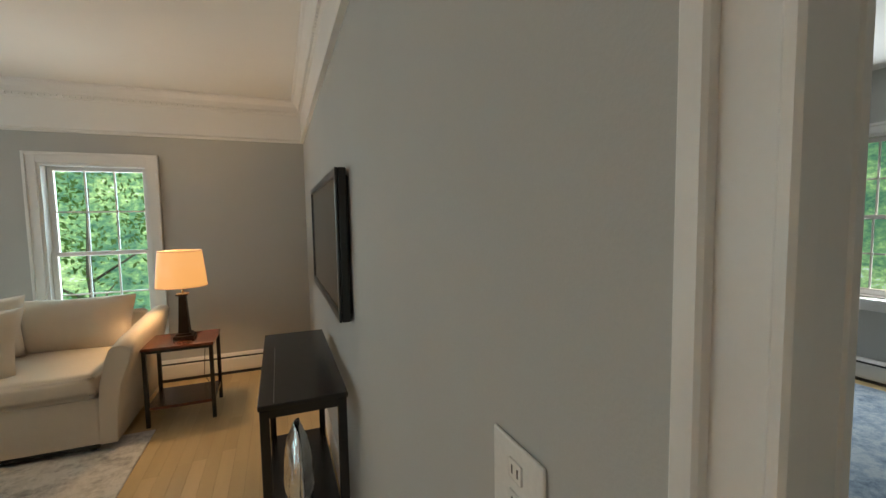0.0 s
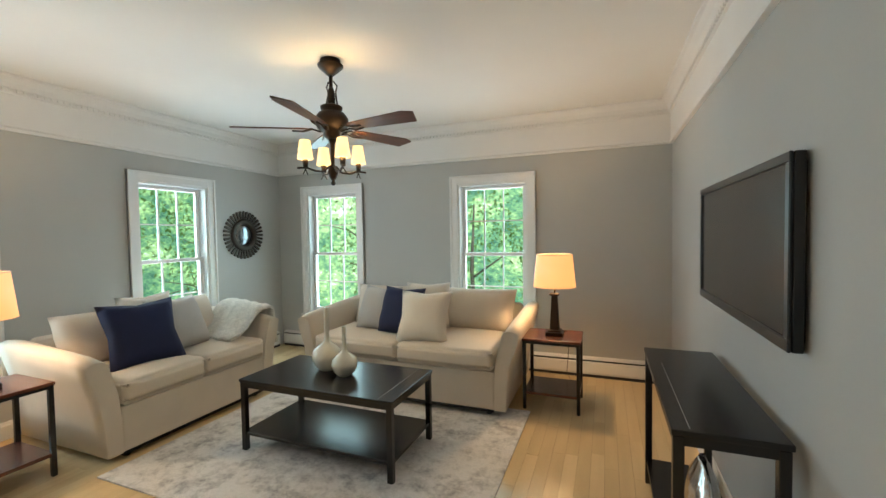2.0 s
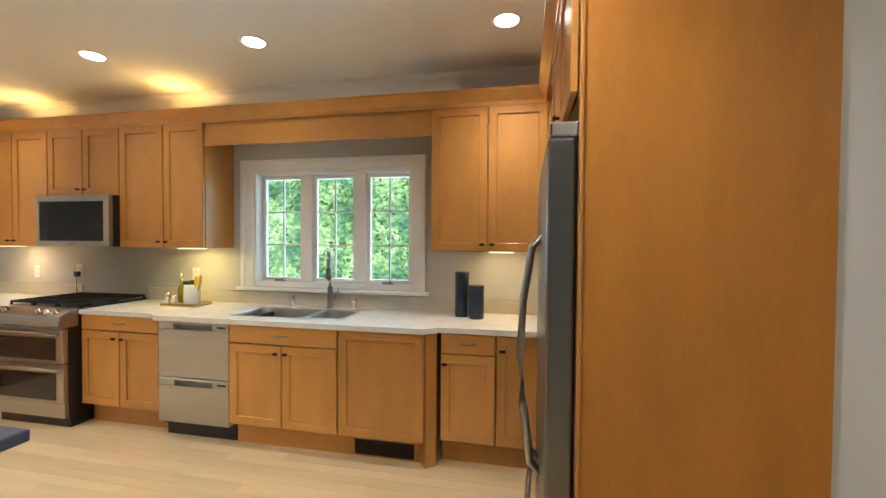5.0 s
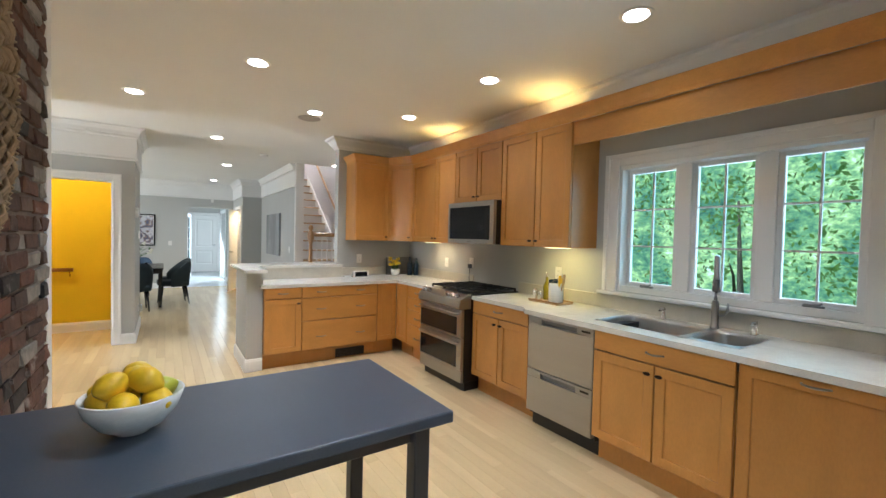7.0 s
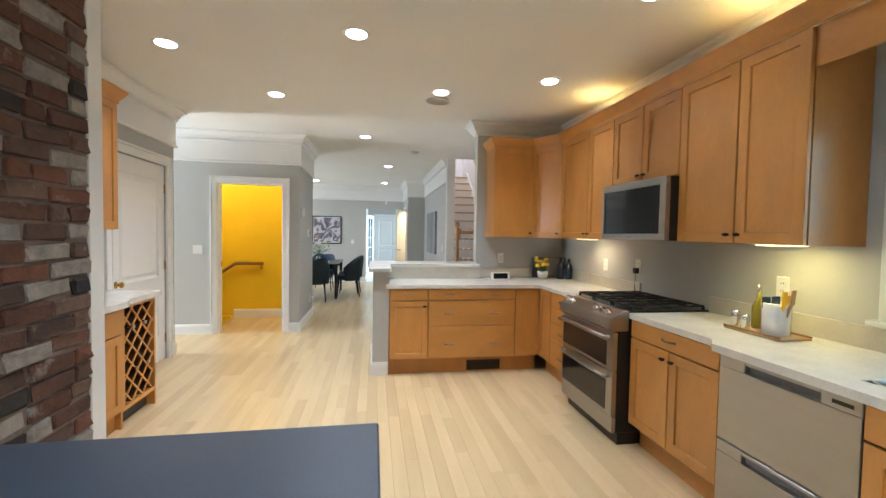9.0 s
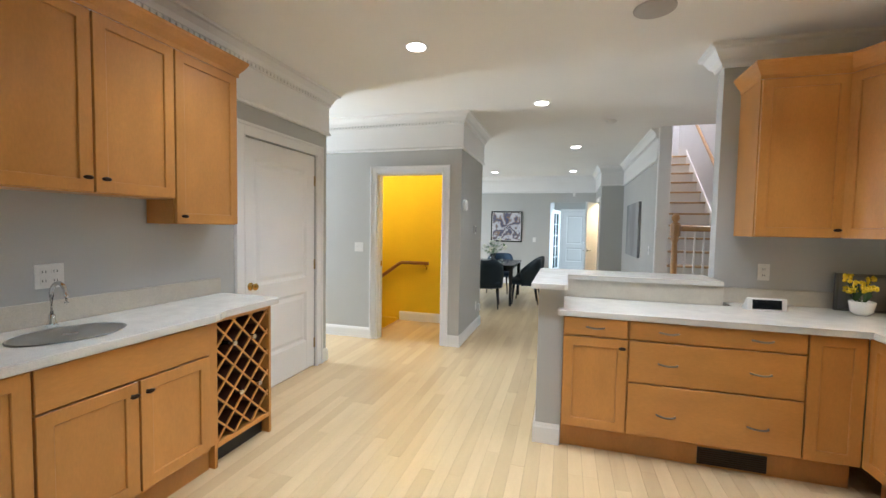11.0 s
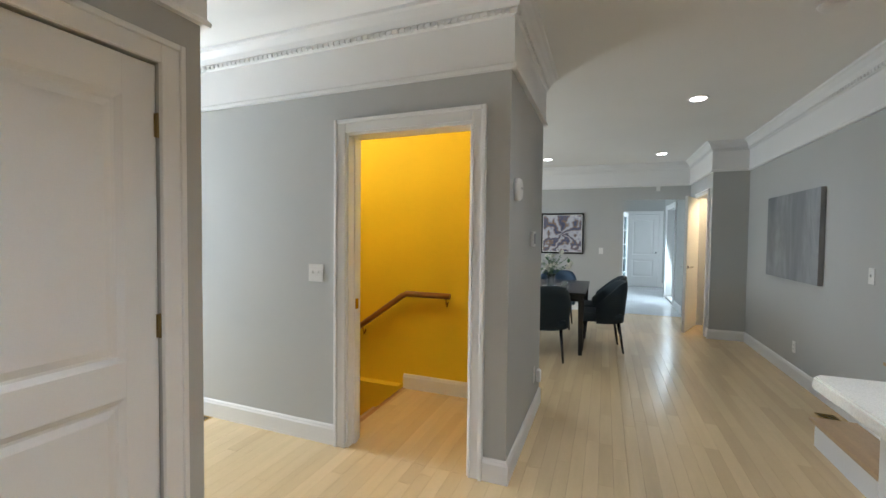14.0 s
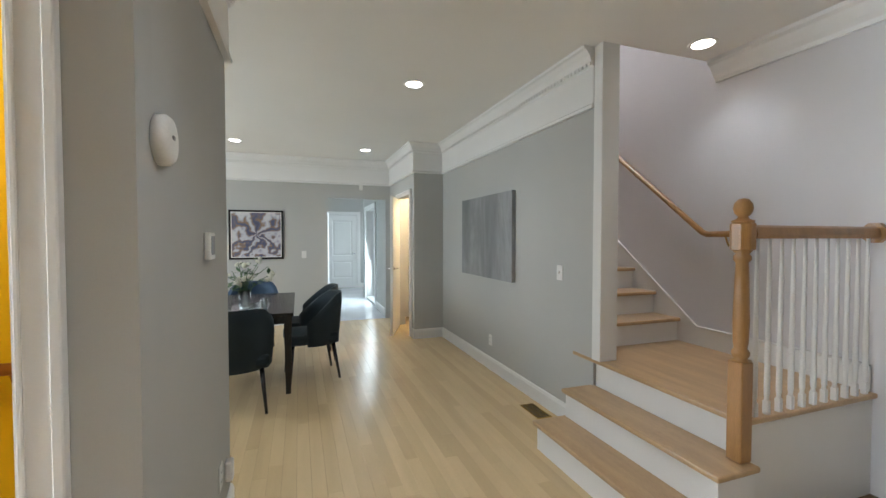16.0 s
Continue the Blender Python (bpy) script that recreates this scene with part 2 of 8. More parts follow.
BASKETPALE = mat("pale_straw", (0.42, 0.32, 0.20), 0.8, var=0.2, scale=9, bump=0.1, fine=0.15)
STRAWDARK = mat("dark_straw", (0.10, 0.060, 0.032), 0.9, var=0.25, scale=9, bump=0.2, bscale=60, fine=0.2)
BASKET = mat("woven_straw", (0.33, 0.22, 0.125), 0.85, var=0.25, scale=9, bump=0.2, bscale=60, fine=0.2)
VELVET = mat("dark_teal_upholstery", (0.010, 0.020, 0.026), 0.8, var=0.2, scale=4, bump=0.06, bscale=250, fine=0.1)
BLUEVELVET = mat("blue_upholstery", (0.020, 0.050, 0.095), 0.7, var=0.2, scale=4, bump=0.06, bscale=250, fine=0.1)
BRASS = mat("brass", (0.62, 0.42, 0.13), 0.2, 1.0, var=0.08, bump=0)
OLDBRASS = mat("dull_brass", (0.30, 0.22, 0.10), 0.38, 1.0, var=0.15, bump=0)
PLASTIC = mat("white_plastic", (0.74, 0.73, 0.70), 0.4, var=0.02, bump=0)
GREYPLASTIC = mat("grey_plastic", (0.22, 0.22, 0.22), 0.5, var=0.05, bump=0)
SPEAKER = mat("ceiling_speaker_grille", (0.42, 0.40, 0.38), 0.7, var=0.05, bump=0.2, bscale=300)
TILE = mat("pale_hall_tile", (0.62, 0.64, 0.66), 0.12, var=0.06, scale=3, bump=0, fine=0.03)
MIRROR = mat("mirror_glass", (0.22, 0.23, 0.24), 0.12, 1.0, var=0.0, bump=0, fine=0)
SILVER = mat("crumpled_silver", (0.72, 0.72, 0.72), 0.16, 1.0, var=0.15, scale=14, bump=0.6, bscale=45, fine=0.1)
LEAF = mat("cut_leaf", (0.06, 0.13, 0.05), 0.55, var=0.3, rand=0.25)
PETAL = mat("white_petal", (0.72, 0.72, 0.60), 0.7, var=0.12)
YELLOWPETAL = mat("yellow_petal", (0.75, 0.52, 0.02), 0.7, var=0.15)
LIT = glow("lit_lamp_glass", (1.0, 0.96, 0.90), 14)
SHADE = glow("lit_lampshade", (1.0, 0.47, 0.135), 1.0)
FANSHADE = glow("lit_fan_shade", (1.0, 0.64, 0.25), 1.7)
UNDERGLOW = glow("lit_lamp_strip", (1.0, 0.84, 0.45), 2.5)


def glass_mat():
    m, nt, b = shader("window_glass")
    nt.nodes.remove(b)
    tr = nt.nodes.new("ShaderNodeBsdfTransparent")
    tr.inputs["Color"].default_value = (0.80, 0.93, 0.96, 1)
    gl = nt.nodes.new("ShaderNodeBsdfGlossy")
    gl.inputs["Roughness"].default_value = 0.03
    fr = nt.nodes.new("ShaderNodeFresnel")
    fr.inputs["IOR"].default_value = 1.25
    mx = nt.nodes.new("ShaderNodeMixShader")
    nt.links.new(fr.outputs[0], mx.inputs[0])
    nt.links.new(tr.outputs[0], mx.inputs[1])
    nt.links.new(gl.outputs[0], mx.inputs[2])
    nt.links.new(mx.outputs[0], nt.nodes["Material Output"].inputs["Surface"])
    return m


GLASS = glass_mat()


def clear_glass():
    m, nt, b = shader("clear_vase_glass")
    b.inputs["Base Color"].default_value = (0.85, 0.9, 0.9, 1)
    b.inputs["Roughness"].default_value = 0.03
    b.inputs["Transmission Weight"].default_value = 1.0
    return m


VASEGLASS = clear_glass()


def glowing_foliage_mat(name, power):
    """Glowing paint for far leaves, out of focus: sunlit clumps, leaf spots and bright gaps of sky, all as emission."""
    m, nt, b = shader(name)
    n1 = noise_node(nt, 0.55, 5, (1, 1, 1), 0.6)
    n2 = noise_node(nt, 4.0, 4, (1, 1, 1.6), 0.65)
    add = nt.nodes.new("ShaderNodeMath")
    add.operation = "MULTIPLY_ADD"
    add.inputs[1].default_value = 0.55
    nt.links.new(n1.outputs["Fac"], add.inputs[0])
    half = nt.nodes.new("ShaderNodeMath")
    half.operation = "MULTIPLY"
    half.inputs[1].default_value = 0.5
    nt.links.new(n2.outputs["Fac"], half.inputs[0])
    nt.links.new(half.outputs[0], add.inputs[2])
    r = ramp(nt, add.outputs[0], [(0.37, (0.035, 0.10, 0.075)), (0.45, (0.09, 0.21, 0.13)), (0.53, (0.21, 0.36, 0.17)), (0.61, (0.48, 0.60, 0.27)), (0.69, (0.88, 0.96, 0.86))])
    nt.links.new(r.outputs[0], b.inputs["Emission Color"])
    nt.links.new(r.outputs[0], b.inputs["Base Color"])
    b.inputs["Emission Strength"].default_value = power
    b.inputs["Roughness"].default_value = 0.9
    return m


def rug_mat(name, a, b_, c):
    m, nt, b = shader(name)
    n1 = noise_node(nt, 6.5, 9, (1, 1, 1), 0.78)
    n2 = noise_node(nt, 220, 2)
    r = ramp(nt, n1.outputs["Fac"], [(0.34, a), (0.48, b_), (0.56, c), (0.66, b_)])
    r2 = ramp(nt, n2.outputs["Fac"], [(0.3, (0.82,) * 3), (0.7, (1.1,) * 3)])
    mul = nt.nodes.new("ShaderNodeMix")
    mul.data_type, mul.blend_type = "RGBA", "MULTIPLY"
    mul.inputs["Factor"].default_value = 1
    nt.links.new(r.outputs[0], mul.inputs["A"])
    nt.links.new(r2.outputs[0], mul.inputs["B"])
    nt.links.new(mul.outputs["Result"], b.inputs["Base Color"])
    b.inputs["Roughness"].default_value = 0.97
    bp = nt.nodes.new("ShaderNodeBump")
    bp.inputs["Strength"].default_value, bp.inputs["Distance"].default_value = 0.6, 0.004
    nt.links.new(n2.outputs["Fac"], bp.inputs["Height"])
    nt.links.new(bp.outputs[0], b.inputs["Normal"])
    return m


RUG = rug_mat("distressed_rug", (0.30, 0.29, 0.29), (0.62, 0.60, 0.57), (0.74, 0.72, 0.69))
MAT_RUG = rug_mat("slate_rug", (0.06, 0.07, 0.08), (0.20, 0.22, 0.23), (0.40, 0.42, 0.42))
BLUE_RUG = rug_mat("blue_rug", (0.08, 0.12, 0.18), (0.22, 0.28, 0.34), (0.34, 0.38, 0.42))


def brick_mat(name, cols):
    m, nt, b = shader(name)
    info = nt.nodes.new("ShaderNodeObjectInfo")
    r = ramp(nt, info.outputs["Random"], [(i / len(cols), c) for i, c in enumerate(cols)])
    r.color_ramp.interpolation = "CONSTANT"
    n1 = noise_node(nt, 14, 6, (1, 1, 1), 0.7)
    r2 = ramp(nt, n1.outputs["Fac"], [(0.25, (0.45,) * 3), (0.55, (1.0,) * 3), (0.75, (1.35, 1.25, 1.2))])
    mul = nt.nodes.new("ShaderNodeMix")
    mul.data_type, mul.blend_type = "RGBA", "MULTIPLY"
    mul.inputs["Factor"].default_value = 1
    nt.links.new(r.outputs[0], mul.inputs["A"])
    nt.links.new(r2.outputs[0], mul.inputs["B"])
    # patches of old whitewash
    n3 = noise_node(nt, 5.5, 5, (1, 1, 1), 0.7)
    mask = ramp(nt, n3.outputs["Fac"], [(0.60, (0, 0, 0)), (0.70, (0.5, 0.5, 0.5))])
    mx = nt.nodes.new("ShaderNodeMix")
    mx.data_type = "RGBA"
    nt.links.new(mask.outputs[0], mx.inputs["Factor"])
    nt.links.new(mul.outputs["Result"], mx.inputs["A"])
    mx.inputs["B"].default_value = (0.45, 0.42, 0.39, 1)
    nt.links.new(mx.outputs["Result"], b.inputs["Base Color"])
    b.inputs["Roughness"].default_value = 0.9
    bp = nt.nodes.new("ShaderNodeBump")
    bp.inputs["Strength"].default_value, bp.inputs["Distance"].default_value = 1.0, 0.006
    nt.links.new(n1.outputs["Fac"], bp.inputs["Height"])
    nt.links.new(bp.outputs[0], b.inputs["Normal"])
    return m


BRICK = brick_mat("old_brick", [(0.105, 0.045, 0.028), (0.136, 0.066, 0.044), (0.090, 0.047, 0.033), (0.156, 0.061, 0.036), (0.156, 0.092, 0.064), (0.031, 0.025, 0.023), (0.109, 0.064, 0.047),
                                (0.281, 0.250, 0.218), (0.121, 0.053, 0.034), (0.133, 0.078, 0.056), (0.070, 0.039, 0.030), (0.125, 0.074, 0.055), (0.148, 0.064, 0.039), (0.101, 0.047, 0.033)])


def art_mat(name, stops, scale, stretch, detail=4, distort=0.0):
    m, nt, b = shader(name)
    n = noise_node(nt, scale, detail, stretch, 0.6)
    n.inputs["Distortion"].default_value = distort
    r = ramp(nt, n.outputs["Fac"], stops)
    nt.links.new(r.outputs[0], b.inputs["Base Color"])
    b.inputs["Roughness"].default_value = 0.6
    return m


ART_GREY = art_mat("grey_striped_canvas", [(0.28, (0.15, 0.155, 0.16)), (0.46, (0.21, 0.215, 0.22)), (0.60, (0.30, 0.305, 0.31)), (0.76, (0.22, 0.225, 0.23))], 3.0, (1.0, 1.0, 0.30), 5, 0.3)


def petal_mat():
    """Large pale petals round a dark centre, with blue and brown between them."""
    m, nt, b = shader("abstract_petal_print")
    tc = nt.nodes.new("ShaderNodeTexCoord")
    wob = nt.nodes.new("ShaderNodeTexNoise")
    wob.inputs["Scale"].default_value = 4.0
    mixv = nt.nodes.new("ShaderNodeMix")
    mixv.data_type = "VECTOR"
    mixv.inputs["Factor"].default_value = 0.20
    nt.links.new(tc.outputs["Object"], mixv.inputs[4])
    nt.links.new(wob.outputs["Color"], mixv.inputs[5])
    sep = nt.nodes.new("ShaderNodeSeparateXYZ")
    nt.links.new(mixv.outputs[1], sep.inputs[0])

    def op(kind, a, c):
        q = nt.nodes.new("ShaderNodeMath")
        q.operation = kind
        for k, v in enumerate((a, c)):
            if isinstance(v, (int, float)):
                q.inputs[k].default_value = v
            else:
                nt.links.new(v, q.inputs[k])
        return q.outputs[0]
    dx, dz = op("SUBTRACT", sep.outputs["X"], 0.10), op("SUBTRACT", sep.outputs["Z"], 0.10)
    ang = op("ARCTAN2", dz, dx)
    rad = op("SQRT", op("ADD", op("MULTIPLY", dx, dx), op("MULTIPLY", dz, dz)), 0.0)
    wave = op("SINE", op("ADD", op("MULTIPLY", ang, 6.0), op("MULTIPLY", wob.outputs["Fac"], 16.0)), 0.0)
    fac = op("ADD", op("MULTIPLY", wave, 0.22), op("ADD", 0.42, op("MULTIPLY", rad, 0.35)))
    r = ramp(nt, fac, [(0.12, (0.02, 0.02, 0.035)), (0.30, (0.09, 0.10, 0.17)), (0.46, (0.24, 0.15, 0.09)), (0.60, (0.36, 0.37, 0.44)), (0.82, (0.66, 0.64, 0.62))])
    nt.links.new(r.outputs[0], b.inputs["Base Color"])
    b.inputs["Roughness"].default_value = 0.45
    return m


ART_PETAL = petal_mat()


# ---- building tools ----
def box(bm, x0, x1, y0, y1, z0, z1, bev=0.0, seg=1):
    r = bmesh.ops.create_cube(bm, size=1)
    vs = r["verts"]
    for v in vs:
        v.co = Vector(((x0 + x1) / 2 + v.co.x * (x1 - x0), (y0 + y1) / 2 + v.co.y * (y1 - y0), (z0 + z1) / 2 + v.co.z * (z1 - z0)))
    if bev:
        es = list({e for v in vs for e in v.link_edges})
        bmesh.ops.bevel(bm, geom=es, offset=bev, segments=seg, affect="EDGES", profile=0.5)
    return vs


def B(x0, x1, y0, y1, z0, z1, bev=0.0, seg=1):
    bm = bmesh.new()
    box(bm, x0, x1, y0, y1, z0, z1, bev, seg)
    return bm


def lathe(bm, profile, at=(0, 0, 0), n=24, squash=(1, 1)):
    rings = []
    for r, z in profile:
        rings.append([bm.verts.new((at[0] + max(r, 0.0005) * squash[0] * math.cos(2 * math.pi * i / n), at[1] + max(r, 0.0005) * squash[1] * math.sin(2 * math.pi * i / n), at[2] + z)) for i in range(n)])
    for a, b in zip(rings, rings[1:]):
        for i in range(n):
            f = bm.faces.new((a[i], a[(i + 1) % n], b[(i + 1) % n], b[i]))
            f.smooth = True
    bm.faces.new(rings[0][::-1])
    bm.faces.new(rings[-1])


def tube(bm, pts, r, n=8):
    """A round bar along a line of points."""
    pts = [Vector(p) for p in pts]
    rings = []
    for i, p in enumerate(pts):
        d = (pts[min(i + 1, len(pts) - 1)] - pts[max(i - 1, 0)]).normalized()
        q = d.to_track_quat("Z", "Y")
        rr = r[i] if isinstance(r, (list, tuple)) else r
        rings.append([bm.verts.new(p + q @ Vector((rr * math.cos(2 * math.pi * k / n), rr * math.sin(2 * math.pi * k / n), 0))) for k in range(n)])
    for a, b in zip(rings, rings[1:]):
        for k in range(n):
            f = bm.faces.new((a[k], a[(k + 1) % n], b[(k + 1) % n], b[k]))
            f.smooth = True
    bm.faces.new(rings[0][::-1])
    bm.faces.new(rings[-1])


def prism(bm, outline, axis, a0, a1):
    """An outline of (u, v) pushed along an axis: x takes (y, z), y takes (x, z), z takes (x, y)."""
    def put(u, v, a):
        return {"x": (a, u, v), "y": (u, a, v), "z": (u, v, a)}[axis]
    lo = [bm.verts.new(put(u, v, a0)) for u, v in outline]
    hi = [bm.verts.new(put(u, v, a1)) for u, v in outline]
    n = len(outline)
    for i in range(n):
        bm.faces.new((lo[i], lo[(i + 1) % n], hi[(i + 1) % n], hi[i]))
    bm.faces.new(lo[::-1])
    bm.faces.new(hi)


def cushion_bm(w, h, d, puff=1.0, n=10, knife=False):
    """A soft cushion: w along x, h along z, thickness d along y, thin at the seams."""
    bm = bmesh.new()
    grid = {}
    for s in (-1, 1):
        for i in range(n + 1):
            for j in range(n + 1):
                u, v = 2 * i / n - 1, 2 * j / n - 1
                t = ((1 - abs(u) ** 2.6) * (1 - abs(v) ** 2.6)) ** 0.42
                pinch = 1 - 0.13 * (abs(v) ** 2) * (1 - abs(u)) * puff
                pinch2 = 1 - 0.13 * (abs(u) ** 2) * (1 - abs(v)) * puff
                edge = i in (0, n) or j in (0, n)
                key = (0 if edge else s, i, j)
                if key not in grid:
                    wob = 0.006 * noise.noise((u * 2 + w * 7, v * 2, s + d * 9))
                    grid[key] = bm.verts.new((u * w / 2 * pinch2, s * (t * d / 2 + 0.004) * (0 if edge else 1) + wob, v * h / 2 * pinch))
    for s in (-1, 1):
        for i in range(n):
            for j in range(n):
                q = [grid[(0 if (a in (0, n) or b in (0, n)) else s, a, b)] for a, b in ((i, j), (i + 1, j), (i + 1, j + 1), (i, j + 1))]
                f = bm.faces.new(q if s < 0 else q[::-1])
                f.smooth = True
    return bm


def mesh_of(name, bm, material):
    bmesh.ops.recalc_face_normals(bm, faces=bm.faces)
    me = bpy.data.meshes.new(name)
    bm.to_mesh(me)
    bm.free()
    me.materials.append(material)
    return me


def smooth(bm):
    for f in bm.faces:
        f.smooth = True
    return bm


def thing(name, label, category, at=(0, 0, 0), rz=0, group="", kind=""):
    ob = new(name)
    ob.empty_display_size = 0.1
    ob.matrix_world = pose(*at, 0, 0, rz)
    return tagged(ob, label, category, group, kind)


def part(name, bm, material, parent, label=""):
    ob = new(name, mesh_of(name, bm, material))
    ob.parent = parent
    if label:
        ob["label"] = label
    return ob


def single(name, bm, material, label, category, at=(0, 0, 0), rot=(0, 0, 0), group="", kind=""):
    ob = new(name, mesh_of(name, bm, material))
    ob.matrix_world = pose(*at, *rot)
    return tagged(ob, label, category, group, kind)


def structure(name, bm, material, label="", category=""):
    return tagged(new(name, mesh_of(name, bm, material)), label or name.replace("_", " "), category or name.split("_")[0], "", "structure")


def wall_bm(axis, a0, a1, t0, t1, z0, z1, holes=()):
    """A wall along axis from a0 to a1, between t0 and t1, with holes (u0, u1, low, high) through it."""
    bm = bmesh.new()

    def put(u0, u1, lo, hi):
        if u1 - u0 > 1e-4 and hi - lo > 1e-4:
            if axis == "x":
                box(bm, u0, u1, t0, t1, lo, hi)
            else:
                box(bm, t0, t1, u0, u1, lo, hi)
    u = a0
    for h0, h1, lo, hi in sorted(holes):
        put(u, h0, z0, z1)
        put(h0, h1, z0, lo)
        put(h0, h1, hi, z1)
        u = h1
    put(u, a1, z0, z1)
    return bm

# ---- walls, floors, ceilings ----
HEAD, SILL = 2.07, 0.46
UP = 5.2
structure("wall_living_north", wall_bm("x", -4.72, 0.42, 4.72, 4.92, 0, CEIL, [(-4.04, -3.25, SILL, HEAD), (-1.89, -1.09, SILL, HEAD)]), WALL, "greige painted plaster wall with two windows")
structure("wall_living_west", wall_bm("y", 0.70, 4.72, -4.72, -4.52, 0, CEIL, [(0.97, 1.755, SILL, HEAD), (2.84, 3.60, SILL, HEAD)]), WALL, "greige painted plaster wall with two windows")
structure("wall_television", wall_bm("y", -1.2, 4.72, 0.30, 0.365, 0, CEIL, [(-0.75, 0.262, 0, 2.1)]), WALL, "greige painted wall with a cased opening")
structure("wall_partition", wall_bm("x", -4.72, -2.295, 0.56, 0.70, 0, CEIL), WALL, "painted partition between kitchen and sitting room")
structure("wall_kitchen_west", wall_bm("y", -6.03, 0.56, -4.45, -4.25, 0, CEIL, [(-2.557, -1.13, 1.06, 2.06)]), WALL, "pale grey kitchen wall with a wide window")
structure("wall_landing_west", wall_bm("y", -8.35, -6.03, -4.45, -4.25, 0, CEIL), STAIRPAINT, "pale lilac-white landing wall")
structure("wall_stair_west", wall_bm("y", -12.2, -8.35, -4.45, -4.25, 0, UP), STAIRPAINT, "white stairwell wall")
structure("wall_stair_south", wall_bm("x", -4.25, -3.33, -12.2, -12.0, 0, UP), STAIRPAINT, "white stairwell end wall")
structure("wall_kitchen_south", wall_bm("x", -4.25, -3.14, -6.09, -5.97, 0, CEIL), WALL, "short pale grey wall behind the cabinets")
structure("wall_bar_east", wall_bm("y", -6.25, -3.11, 0.30, 0.42, 0, CEIL, [(-6.063, -5.106, 0, 2.10)]), WALL, "pale grey wall with a white door")
structure("wall_passage_north", wall_bm("x", 0.42, 4.0, -6.25, -6.13, 0, CEIL), WALL, "pale grey passage wall")
structure("wall_linen_closet", wall_bm("y", -6.13, -5.0, 1.2, 1.3, 0, CEIL), WALL)
structure("wall_linen_closet_side", wall_bm("x", 0.42, 1.3, -5.1, -5.0, 0, CEIL), WALL)
structure("wall_passage_east", wall_bm("y", -7.31, -6.13, 4.0, 4.12, 0, CEIL, [(-7.03, -6.41, 0.6, 2.2)]), WALL, "pale grey passage end wall")
structure("wall_stair_door", wall_bm("x", -0.90, 4.0, -7.31, -7.19, 0, CEIL, [(-0.683, 0.175, 0, 2.07)]), WALL, "pale grey wall with an open doorway to yellow stairs")
structure("wall_block_west", wall_bm("y", -8.44, -7.31, -0.90, -0.80, 0, CEIL), WALL, "pale grey end wall of the stair block")
structure("wall_block_south", wall_bm("x", -0.80, 3.0, -8.44, -8.32, 0, CEIL), WALL, "pale grey dining room wall")
structure("wall_dining_west", wall_bm("y", -11.65, -8.43, -3.33, -3.21, 0, UP), WALL, "blue-grey painted dining room wall")
structure("wall_closet_north", wall_bm("x", -3.21, -2.78, -11.77, -11.65, 0, CEIL), WALL, "blue-grey wall of the closet")
structure("wall_closet_east", wall_bm("y", -13.27, -11.77, -2.90, -2.78, 0, CEIL, [(-12.64, -11.84, 0, 2.06)]), WALL, "blue-grey closet wall with a doorway")
structure("wall_closet_back", wall_bm("y", -13.27, -12.2, -3.9, -3.8, 0, CEIL), WALL)
structure("wall_dining_south", wall_bm("x", -3.9, 3.0, -13.39, -13.27, 0, CEIL, [(-2.70, -1.71, 0, 2.10)]), WALL, "blue-grey dining room wall with an open passage")
structure("wall_dining_east", wall_bm("y", -13.39, -8.32, 3.0, 3.12, 0, CEIL, [(-11.9, -9.7, 0.7, 2.3)]), WALL, "grey dining room wall with a wide window")
structure("wall_hall_west", wall_bm("y", -16.2, -13.39, -2.86, -2.74, 0, CEIL, [(-15.75, -14.55, 0.05, 2.05)]), WALL, "pale hall wall with a bright glazed door")
structure("wall_hall_north", wall_bm("x", -4.2, -2.86, -16.2, -16.08, 0, CEIL), WALL)
structure("wall_hall_far_west", wall_bm("y", -18.0, -16.08, -4.32, -4.2, 0, CEIL, [(-17.5, -16.5, 0.5, 2.1)]), WALL)
structure("wall_hall_east", wall_bm("y", -18.0, -13.39, -1.69, -1.57, 0, CEIL), WALL, "pale hall wall")
structure("wall_hall_south", wall_bm("x", -4.32, -1.57, -18.12, -18.0, 0, CEIL), WALL, "hall end wall with a white door")
structure("wall_east_room_east", wall_bm("y", -1.3, 4.9, 4.9, 5.1, 0, CEIL, [(1.35, 2.5, 0.75, 2.2)]), WALL, "grey wall with a window")
structure("wall_east_room_north", wall_bm("x", 0.35, 5.1, 4.9, 5.02, 0, CEIL), WALL)
structure("wall_east_room_south", wall_bm("x", 0.35, 5.1, -1.42, -1.3, 0, CEIL), WALL)
structure("wall_chimney_core", wall_bm("x", -0.77, 0.42, -3.10, -1.3, 0, CEIL), WALL, "plastered chimney breast")

# yellow stairwell lining
bm = bmesh.new()
box(bm, -0.80, 3.0, -8.32, -8.30, -2.6, CEIL)
box(bm, -0.80, -0.78, -8.30, -7.33, 0, CEIL)
box(bm, 0.175, 3.0, -7.33, -7.31, -2.6, CEIL)
box(bm, -0.78, -0.683, -7.33, -7.31, 0, CEIL)
box(bm, -0.683, 0.175, -7.33, -7.31, 2.07, CEIL)
box(bm, 2.98, 3.0, -8.30, -7.33, -2.6, CEIL)
box(bm, 0.33, 2.98, -8.30, -8.215, -2.6, 0.035)
structure("wall_yellow_stairs", bm, YELLOW, "bright yellow painted stairwell walls")

